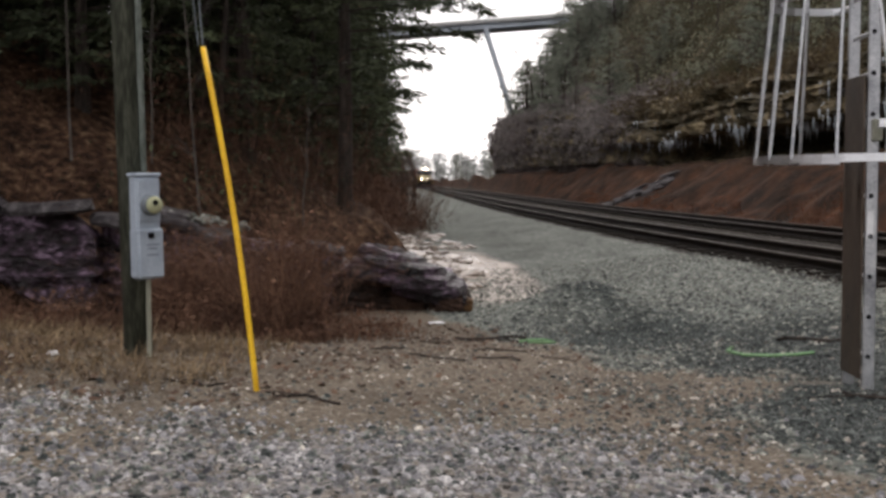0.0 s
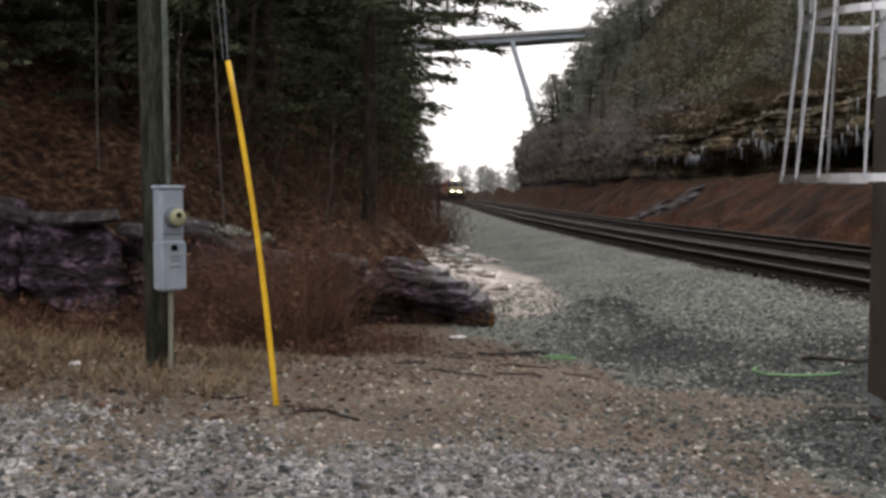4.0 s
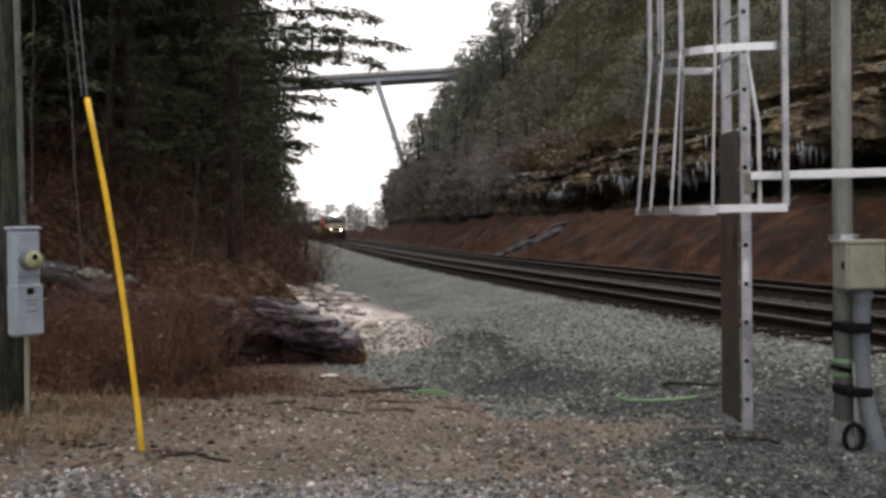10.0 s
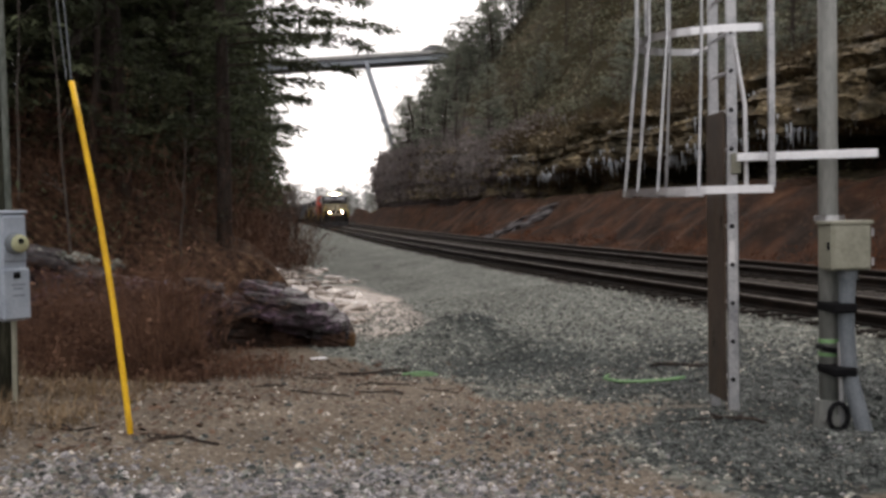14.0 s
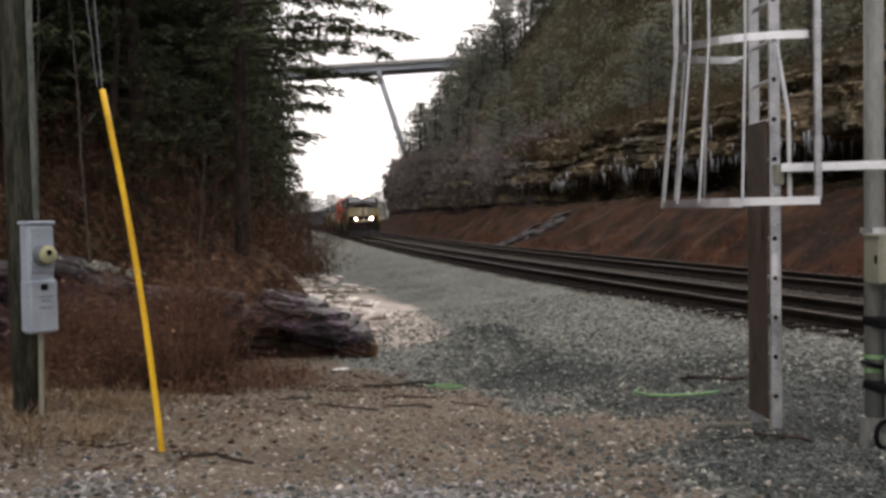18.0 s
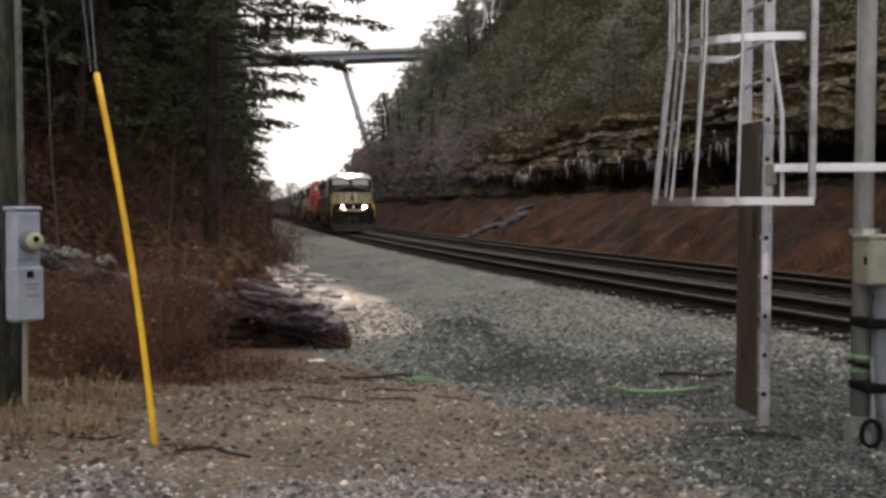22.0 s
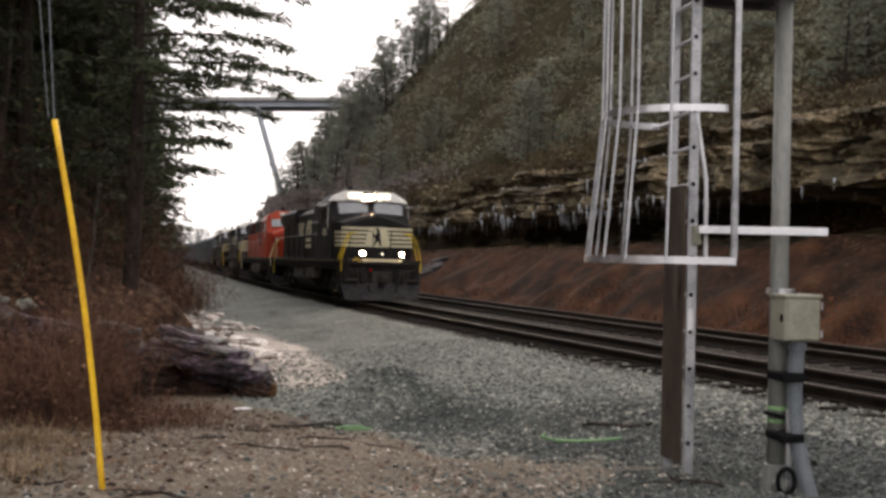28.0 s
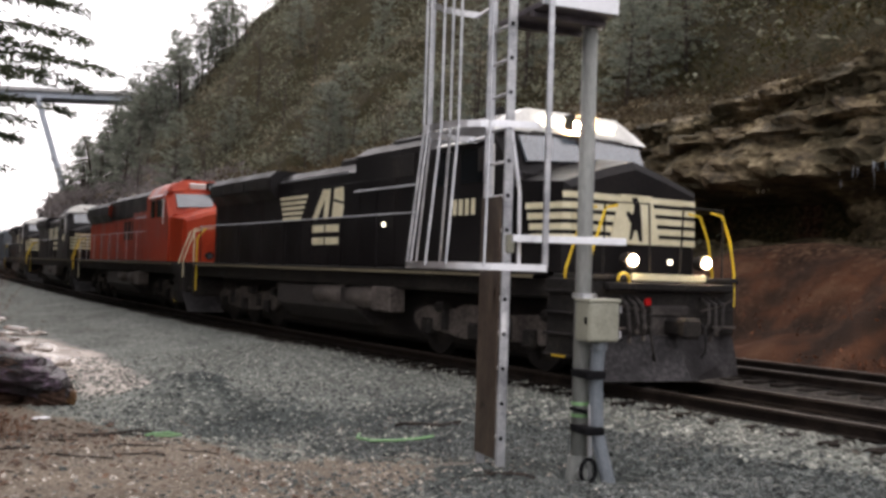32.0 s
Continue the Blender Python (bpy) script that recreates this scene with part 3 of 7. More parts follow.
def make_ground():
    ss = graded([(-380, 60), (-80, 8), (-24, 1.0), (4, 0.22), (34, 0.35), (60, 0.8), (120, 2.5), (220, 8), (420, 60), (2500, 0)])
    us = graded([(-2000, 200), (-600, 60), (-120, 6), (-60, 1.6), (-30, 0.5), (-20, 0.22), (-3, 0.3), (17, 0.6), (30, 1.6), (70, 8), (150, 60), (600, 200), (2000, 0)])
    sg, ug = np.meshgrid(ss, us, indexing="ij")
    x, y, _ = track(sg, ug)
    z = ground_z(sg, ug)
    pts = np.stack([x, y, z], -1).reshape(-1, 3)
    a, b = len(ss), len(us)
    i = np.arange(a * b).reshape(a, b)
    quads = np.stack([i[:-1, :-1], i[:-1, 1:], i[1:, 1:], i[1:, :-1]], -1).reshape(-1, 4)
    me = bpy.data.meshes.new("ground")
    me.from_pydata(pts.tolist(), [], quads.tolist())
    for name, val in zones(sg, ug).items():
        at = me.attributes.new(name, "FLOAT", "POINT")
        at.data.foreach_set("value", np.ascontiguousarray(val, dtype=np.float32).ravel())
    me.polygons.foreach_set("use_smooth", [True] * len(me.polygons))
    me.materials.append(ground_material())
    me.update()
    ob = new("ground", me)
    return tagged(ob, "gravel yard and leaf-strewn cutting slopes beside two railway tracks", "ground", kind="structure")


make_ground()


def to_su(x, y):
    """The plan place back in track terms."""
    x, y = np.asarray(x, float), np.asarray(y, float)
    s, u = y + 9.2, 0 * x
    for _ in range(5):
        cx, cy, th = track(s)
        dx, dy = x - cx, y - cy
        s, u = s + (-np.sin(th) * dx + np.cos(th) * dy), np.cos(th) * dx + np.sin(th) * dy
    return s, u


# heights and gravel cover in a table, for setting many small things down
TX, TY, TD = -32.0, -6.0, 0.25
_tx, _ty = np.meshgrid(np.arange(TX, 20, TD), np.arange(TY, 110, TD), indexing="ij")
_ts, _tu = to_su(_tx, _ty)
_tz = ground_z(_ts, _tu)
_zones = zones(_ts, _tu)
_tg, _tc, _tp = _zones["gravel"], _zones["cinder"], _zones["pebble"]


def from_table(table, x, y):
    i, j = (x - TX) / TD, (y - TY) / TD
    i0, j0 = int(i), int(j)
    fi, fj = i - i0, j - j0
    return float(table[i0, j0] * (1 - fi) * (1 - fj) + table[i0 + 1, j0] * fi * (1 - fj) + table[i0, j0 + 1] * (1 - fi) * fj + table[i0 + 1, j0 + 1] * fi * fj)


def floor_at(x, y):
    if TX < x < 19 and TY < y < 109:
        return from_table(_tz, x, y)
    s, u = to_su(x, y)
    return float(ground_z(s, u))


# ---------------------------------------------------------------- the two tracks
def rail_mesh(u0, s0, s1):
    prof_head = [(-0.036, -0.045), (0.036, -0.045), (0.036, -0.006), (0.028, 0), (-0.028, 0), (-0.036, -0.006)]
    prof_web = [(-0.075, -0.18), (0.075, -0.18), (0.075, -0.165), (0.012, -0.145), (0.012, -0.045), (-0.012, -0.045), (-0.012, -0.145), (-0.075, -0.165)]
    st = graded([(s0, 2.0), (160, 6), (s1, 0)]) if s1 > 160 else np.arange(s0, s1, 2.0)
    out = []
    for prof in (prof_head, prof_web):
        b, n = Build(), len(prof)
        pts = []
        for s in st:
            for a, z in prof:
                x, y, _ = track(s, u0 + a)
                pts.append((float(x), float(y), RAIL_Z + z))
        faces = [(k * n + j, k * n + (j + 1) % n, (k + 1) * n + (j + 1) % n, (k + 1) * n + j) for k in range(len(st) - 1) for j in range(n)]
        out.append(b.add(pts, faces))
    return out


def make_track(u0, label):
    root = thing("railway_track", label, "railway track", "tracks in the cutting", "structure")
    for g in (-0.755, 0.755):
        head, web = rail_mesh(u0 + g, -60, 420)
        r = part("rail", web, STEELRAIL, root)
        part("rail_head", head, RAILTOP, r, "worn bright running surface")
    tie = Build().box((0, 0, 0), (2.6, 0.22, 0.17), 0.012).mesh("tie")
    tie.materials.append(TIEWOOD)
    rnd = random.Random(5 if u0 else 4)
    near = np.arange(0.0, 130.0, 0.55) if u0 == 0 else np.arange(4.0, 90.0, 0.55)
    for s in near:
        x, y, th = track(s, u0)
        ob = new("tie", tie)
        ob.parent = root
        ob.matrix_basis = Matrix.Translation((x + rnd.uniform(-.03, .03), y, RAIL_Z - 0.18 - 0.085 + rnd.uniform(-.012, .008))) @ Matrix.Rotation(th + rnd.uniform(-.02, .02), 4, "Z")
    far = Build()
    for s in np.concatenate([np.arange(-60, near[0] - 0.3, 0.55), np.arange(near[-1] + 0.55, 260, 0.55)]):
        x, y, th = track(s, u0)
        far.box((x, y, RAIL_Z - 0.265), (2.6, 0.22, 0.17), 0, Matrix.Rotation(th, 3, "Z"))
    tagged(part("far_ties", far, TIEWOOD, root), kind="stuff")
    return root


make_track(0.0, "rusty steel rails on dark creosoted timber ties in grey ballast")
make_track(SEP, "second line of rusty rails on timber ties beside the clay bank")


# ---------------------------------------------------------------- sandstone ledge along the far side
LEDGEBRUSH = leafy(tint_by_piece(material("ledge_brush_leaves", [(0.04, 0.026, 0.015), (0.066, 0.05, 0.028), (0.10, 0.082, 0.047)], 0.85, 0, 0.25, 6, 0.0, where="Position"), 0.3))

# brush at the ledge's far end, its pale grey standing in for haze
HAZEDLEDGE = leafy(tint_by_piece(material("hazed_brush_twigs", [(0.12, 0.10, 0.098), (0.17, 0.15, 0.145), (0.23, 0.21, 0.20)], 0.9, 0, 0.15, 6, 0.0, where="Position"), 0.25), 0.4)


def spray(b, p, d, ln, wd, rnd, droop=0.25):
    """A flat twig of needles: a bent narrow leaf shape."""
    d = d.normalized()
    side = d.cross(Vector((0, 0, 1)))
    if side.length < 0.1:
        side = Vector((1, 0, 0))
    side = side.normalized() * wd
    roll = rnd.uniform(-0.5, 0.5)
    side = side * math.cos(roll) + Vector((0, 0, wd * math.sin(roll)))
    a = p + d * ln * 0.45 + Vector((0, 0, -droop * ln * 0.2))
    c = p + d * ln + Vector((0, 0, -droop * ln * 0.7))
    b.add([p, a + side, c, a - side], [(0, 1, 2, 3)])


def make_cliff():
    ss = np.concatenate([np.arange(-60, -6, 0.9), np.arange(-6, 46, 0.225), np.arange(46, 166, 0.45)])
    prof = [(-0.2, 1.4), (0.4, 1.8), (1.0, 2.1), (1.7, 2.35), (2.4, 2.6), (3.0, 3.1), (2.9, 3.7), (2.2, 3.95), (1.2, 4.05), (0.3, 4.1), (-0.35, 4.2), (-0.45, 4.7), (-0.2, 5.0),
            (-0.05, 5.35), (-0.3, 5.5), (-0.2, 5.8), (0.9, 5.95), (1.1, 6.25), (0.5, 6.45), (0.6, 6.8), (1.5, 7.0), (2.2, 7.2), (3.2, 7.5), (4.2, 7.9), (5.2, 8.3), (6.0, 8.6)]
    fine = []
    for (a, b), (c, d) in zip(prof[:-1], prof[1:]):
        for k in range(3):
            fine.append((a + (c - a) * k / 3, b + (d - b) * k / 3))
    fine.append(prof[-1])
    rows = []
    for s in ss:
        face, hgt = SEP + float(face_off(s)), float(ledge_height(s))
        deep = (1.0 + 0.45 * float(wave(np.array(s), np.array(3.0), 11, 32))) * float(smooth(106, 88, s))   # the recess runs out towards the far end
        row = []
        for j, (a, z) in enumerate(fine):
            aa = a * (deep if 0.3 < a and 2.6 < z < 4.3 else 1.0)
            zz = 2.6 + (z - 2.6) * hgt if z > 2.6 else z
            blk = noise.noise((s * 0.28, j // 7 * 7.3, 2.0)) * (0.95 if s < 100 else 0.5) + noise.noise((math.floor(s * 0.7 + j // 4 * 1.7) * 3.7, j // 4 * 3.1, 9.0)) * 0.28 + noise.noise((s * 0.75, zz * 0.9, 12.0)) * 0.75 + abs(noise.noise((s * 1.9, zz * 2.2, 15.0))) * 0.45 + noise.noise((s * 1.3, j * 0.35, 3.0)) * 0.35 + noise.noise((s * 2.9, j * 0.8, 5.0)) * 0.2
            inner = 0.35 if (2.6 < z < 4.2 and a > 0.3) else 1.0
            x, y, _ = track(s, face + aa + blk * inner)
            row.append((float(x), float(y), float(zz + 0.2 + 0.18 * noise.noise((s * 0.8, j * 0.5, 1.0)))))
        rows.append(row)
    n = len(fine)
    pts = [p for r in rows for p in r]
    faces = [(k * n + j, k * n + j + 1, (k + 1) * n + j + 1, (k + 1) * n + j) for k in range(len(ss) - 1) for j in range(n - 1)]
    faces.append(tuple(range(n)))
    faces.append(tuple((len(ss) - 1) * n + j for j in range(n - 1, -1, -1)))
    ob = part("cliff", Build().add(pts, faces), CLIFFROCK)
    tagged(ob, "layered tan sandstone ledge with a dark recess under its overhang", "cliff", kind="structure")
    # icicles along the lip
    rnd = random.Random(3)
    b = Build()
    for k in range(1700):
        s = rnd.choice([rnd.uniform(0, 30), rnd.uniform(35, 100), rnd.uniform(40, 98), rnd.uniform(45, 96)])
        upper = k % 4 == 0
        gate = noise.noise((s * 0.3, 9.0 if upper else 0, 4))
        if gate < 0.1 and (upper or rnd.random() < 0.85) or (upper and s < 46):
            continue
        r = rows[int(np.searchsorted(ss, s))]
        p = Vector(r[rnd.choice([45, 46, 47, 48]) if upper else rnd.choice([24, 25, 27, 28, 29, 30, 31, 33])])
        ln = rnd.uniform(0.2, 1.3) * rnd.uniform(0.3, 1.0) * (1.0 if s > 46 else 0.55)
        b.tube(p + Vector((0, 0, 0.08)), p + Vector((0, 0, -ln)), rnd.uniform(0.03, 0.085) * (1.0 if s > 46 else 0.6), 0.004, 5)
    ob = part("icicles", b, ICE, None, "", True)
    br, fb = Build(), Build()
    for k in range(7200):                            # brush rooted on the ledge and along its top
        s = rnd.uniform(30, 164) if k % 3 == 0 else rnd.uniform(92, 164) if k % 3 == 1 else rnd.uniform(4, 70)
        r = rows[min(len(rows) - 1, int(np.searchsorted(ss, s)))]
        # past about s = 97 the brush takes the colour with haze in it
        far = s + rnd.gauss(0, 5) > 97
        j = rnd.choice(range(4, len(r))) if far else rnd.choice(range(44, len(r)))
        if s < 70 and j < 58 and noise.noise((s * 0.35, j * 0.12, 8.0)) < 0.12:
            continue
        p = Vector(r[j])
        h = rnd.uniform(0.4, 1.5) * (1.0 if s > 60 else 0.55)
        for _ in range(10 if far else 8):
            v = p + Vector((rnd.gauss(0, 0.4 * h), rnd.gauss(0, 0.4 * h), h * rnd.uniform(-0.1, 0.9)))
            d, w = Vector((rnd.gauss(0, 1), rnd.gauss(0, 1), rnd.gauss(0, 0.7))).normalized() * rnd.uniform(0.2, 0.5) * (1.0 if s > 60 else 0.6), Vector((rnd.gauss(0, 1), rnd.gauss(0, 1), rnd.gauss(0, 1))).normalized() * rnd.uniform(0.06, 0.14) * (1.0 if s > 60 else 0.5)
            if far:
                d, w = d * 1.35, w * 1.35
            (fb if far else br).add([v, v + d * 0.5 + w, v + d, v + d * 0.5 - w], [(0, 1, 2, 3)])
    tagged(part("ledge_brush", fb, HAZEDLEDGE), "leafless brush covering the far end of the rock ledge, greyed to imitate haze", "brush", kind="stuff")
    lb = Build()
    for k in range(3600):                            # dark brush over the near ledge, with gaps where the rock shows
        s = rnd.uniform(-5, 66)
        r = rows[int(np.searchsorted(ss, s))]
        j = rnd.choice(range(27, len(r)))
        band = noise.noise((s * 0.22, j * 0.09, 21.0)) + 0.35 * noise.noise((s * 0.7, j * 0.2, 5.0))
        if band < (-0.02 if j > 48 else 0.2 if j > 33 else 0.3):
            continue
        p = Vector(r[j])
        h = rnd.uniform(0.25, 0.8)
        for _ in range(11):
            v = p + Vector((rnd.gauss(0, 0.45 * h), rnd.gauss(0, 0.45 * h), h * rnd.uniform(-0.5, 0.7)))
            spray(lb, v, Vector((rnd.gauss(0, 1), rnd.gauss(0, 1), rnd.gauss(-0.2, .7))), rnd.uniform(0.1, 0.28), rnd.uniform(0.02, 0.07), rnd)
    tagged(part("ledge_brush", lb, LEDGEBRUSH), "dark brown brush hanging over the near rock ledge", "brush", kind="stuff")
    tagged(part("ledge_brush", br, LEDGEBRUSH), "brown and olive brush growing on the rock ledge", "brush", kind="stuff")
    tagged(ob, "white icicles hanging in rows from the rock overhang", "icicles", kind="stuff")


make_cliff()


# ---------------------------------------------------------------- road bridge over the far end of the cutting
def make_bridge():
    root = thing("road_bridge", "tall grey steel road bridge with slanted legs over the cutting", "bridge")
    dz, y0 = 28.0, 180.0
    slope = 0.065
    rot = Matrix.Rotation(radians(4), 3, "Z") @ Matrix.Rotation(-slope, 3, "Y")
    part("deck", Build().box((-25, y0, dz + 0.62), (170, 7.6, 0.3), 0.05, rot), CONCRETE, root)
    for dy in (-3.0, -1.0, 1.0, 3.0):
        ring = [(-0.2, -0.5), (0.2, -0.5), (0.2, -0.44), (0.03, -0.42), (0.03, 0.42), (0.2, 0.44), (0.2, 0.5), (-0.2, 0.5), (-0.2, 0.44), (-0.03, 0.42), (-0.03, -0.42), (-0.2, -0.44)]
        g = Build().loft([[Vector((-25, y0, dz)) + rot @ Vector((e, dy + a, b)) for a, b in ring] for e in (-83, 83)])
        part("girder", g, BRIDGESTEEL, root)
    for dy in (-3.7, 3.7):
        p = Build().box(Vector((-25, y0, dz + 0.92)) + rot @ Vector((0, dy, 0)), (170, 0.22, 0.4), 0.03, rot)
        part("parapet", p, CONCRETE, root)
        r = Build()
        for h in (0.25, 0.55):
            r.box(Vector((-25, y0, dz + 1.1)) + rot @ Vector((0, dy, h)), (170, 0.08, 0.08), 0, rot)
        for k in range(-34, 35):
            r.box(Vector((-25, y0, dz + 1.1)) + rot @ Vector((k * 2.4, dy, 0.27)), (0.1, 0.1, 0.6), 0, rot)
        part("railing", r, GALV, root)
    for side, (xt, xb) in enumerate(((-0.9, 8.2), (-42.0, -54.0))):
        for dy in (-2.6, 2.6):
            a, b = Vector((xb, y0 + dy, -0.7)), Vector((xt, y0 + dy, dz + 24 * slope - 0.5))
            d = b - a
            q = d.to_track_quat("Z", "Y").to_matrix()
            leg = Build().box((a + b) / 2, (1.25, 0.75, d.length), 0.04, q)
            part("leg", leg, BRIDGESTEEL, root)
        for t in (0.35, 0.7):
            px, pz = xb + (xt - xb) * t, -0.7 + dz * t
            part("cross_brace", Build().tube((px, y0 - 2.6, pz), (px, y0 + 2.6, pz), 0.3, 0.3, 8), BRIDGESTEEL, root)
    part("abutment", Build().box((58, y0 + 4, dz - 3), (12, 11, 9), 0.1, rot), CONCRETE, root)


make_bridge()


def car_pose(t):
    """The car's place on the bridge deck, driving towards the hill."""
    x = -0.8 + (t - 13.0) * 10.0
    x = max(-100.0, min(50.0, x))
    off = x + 25
    rot = Matrix.Rotation(radians(4), 4, "Z") @ Matrix.Rotation(-0.065, 4, "Y")
    return Matrix.Translation((-25, 180.0, 28.0 + 0.78)) @ rot @ Matrix.Translation((off, -2.2, 0.0))


def make_car():
    root = thing("car", "dark saloon car driving over the bridge", "car", at=car_pose(0))
    paint = material("dark_car_paint", [(0.03, 0.032, 0.036), (0.05, 0.052, 0.058)], 0.3, 0.2, 3, 30, 0.02)
    prof = [(-2.3, 0.35), (2.3, 0.35), (2.35, 0.75), (1.3, 0.9), (0.7, 1.4), (-1.1, 1.45), (-1.8, 1.0), (-2.35, 0.92)]
    body = part("body", Build().prism(prof, "y", -0.88, 0.88), paint, root)
    for sy in (-1, 1):
        part("window", Build().box((-0.2, sy * 0.885, 1.15), (1.7, 0.01, 0.35), 0), TAPE, body)
        for x in (-1.4, 1.4):
            w = part("wheel", Build().tube((x, sy * 0.72, 0.33), (x, sy * 0.9, 0.33), 0.33, 0.33, 14), TAPE, root)
            part("rim", Build().tube((x, sy * 0.9, 0.33), (x, sy * 0.91, 0.33), 0.2, 0.2, 10), ALU, w)
    return root


CAR = make_car()


# ---------------------------------------------------------------- caged ladder and mast beside the yard
LX, LY = 3.22, 7.47          # near rail of the ladder
def bow(near, left, far, z, at=range(19)):
    """A level U from near round left to far; at: how far round it, 0 to 18."""
    near, left, far = Vector(near), Vector(left), Vector(far)
    pts = []
    mid = (near + far) / 2
    for i in at:
        a = -math.pi / 2 + math.pi * i / 18
        across, out = math.sin(a), math.cos(a)
        half = (far - near) / 2
        depth = left - mid
        k = 0.88
        sx = (abs(across) ** k) * (1 if across > 0 else -1)
        so = abs(out) ** k
        p = mid + half * sx + depth * so
        pts.append((p.x, p.y, z))
    return pts


CAGE_BARS = (3.3, 5.8, 7.6, 9.4, 11.5, 13.6, 16.0)


def make_ladder():
    root = thing("caged_ladder", "bare aluminium caged ladder with a brown climb-guard plate standing in gravel", "ladder")
    g = floor_at(LX, LY) - 0.05
    top = 6.2
    for dy in (0.0, 0.41):
        b = Build().box((LX, LY + dy, (g + top) / 2), (0.085, 0.028, top - g), 0.004)
        b.box((LX + 0.035, LY + dy + 0.012, (g + top) / 2), (0.012, 0.03, top - g), 0.002)
        part("ladder_rail", b, GALV, root)
    for k in range(19):
        z = g + 0.3 + 0.305 * k
        if z < top - 0.1:
            r = part("rung", Build().tube((LX, LY - 0.004, z), (LX, LY + 0.42, z), 0.016, 0.016, 8), ALU, root)
            part("rung_end", Build().tube((LX - 0.008, LY - 0.019, z), (LX - 0.008, LY - 0.012, z), 0.019, 0.019, 10), TAPE, r, "dark open rung end")
    part("guard_plate", Build().box((LX - 0.058, LY + 0.205, (g + 0.12 + 2.17) / 2), (0.012, 0.40, 2.05 - g), 0.004), GUARD, root, "brown painted climb-guard plate")
    part("sticker", Build().box((LX - 0.01, LY - 0.0165, 1.05), (0.045, 0.003, 0.19), 0.0), WHITEPAPER, root, "small pale warning sticker")
    # cage
    hoops = [(1.54, (3.33, 6.93), (2.45, 7.74), (3.30, 8.38))] + [(z, (3.32, 7.08), (2.56, 7.70), (3.24, 8.22)) for z in (2.75, 3.95, 5.1)]
    rings = []
    uprights = [[] for _ in CAGE_BARS]
    for z, a, b, c in hoops:
        pts = bow((*a, z), (*b, z), (*c, z), z)
        rings.append(pts)
        part("cage_hoop", Build().band(pts, 0.010, 0.058), ALU, root)
        for up, p in zip(uprights, bow((*a, z), (*b, z), (*c, z), z, CAGE_BARS)):
            up.append(p)
    for up in uprights:
        part("cage_bar", Build().pipe(up, 0.0125, 6), GALV, root)
    for k in (1, 2, 3):
        r = rings[k]
        part("hoop_tie", Build().tube(r[-1], (LX, LY + 0.43, r[-1][2]), 0.018, 0.018, 6), ALU, root)
    part("cage_stay", Build().pipe([(LX + 0.02, LY, 2.75), (LX + 0.09, LY - 0.05, 2.2), (LX + 0.085, LY - 0.08, 1.56)], 0.018), ALU, root)
    part("corner_angle", Build().box((3.34, 6.985, 3.3), (0.05, 0.03, 3.5), 0.004), GALV, root)
    # the bar that ties the ladder to the mast
    part("mast_bar", Build().box((3.70, 7.20, 1.795), (1.02, 0.05, 0.065), 0.004, Matrix.Rotation(-0.28, 3, "Z")), ALU, root)
    part("bar_clamp", Build().box((LX + 0.02, LY - 0.03, 1.75), (0.07, 0.05, 0.16), 0.006), BOXPAINT, root)
    return root


make_ladder()

MX, MY = 3.95, 7.36
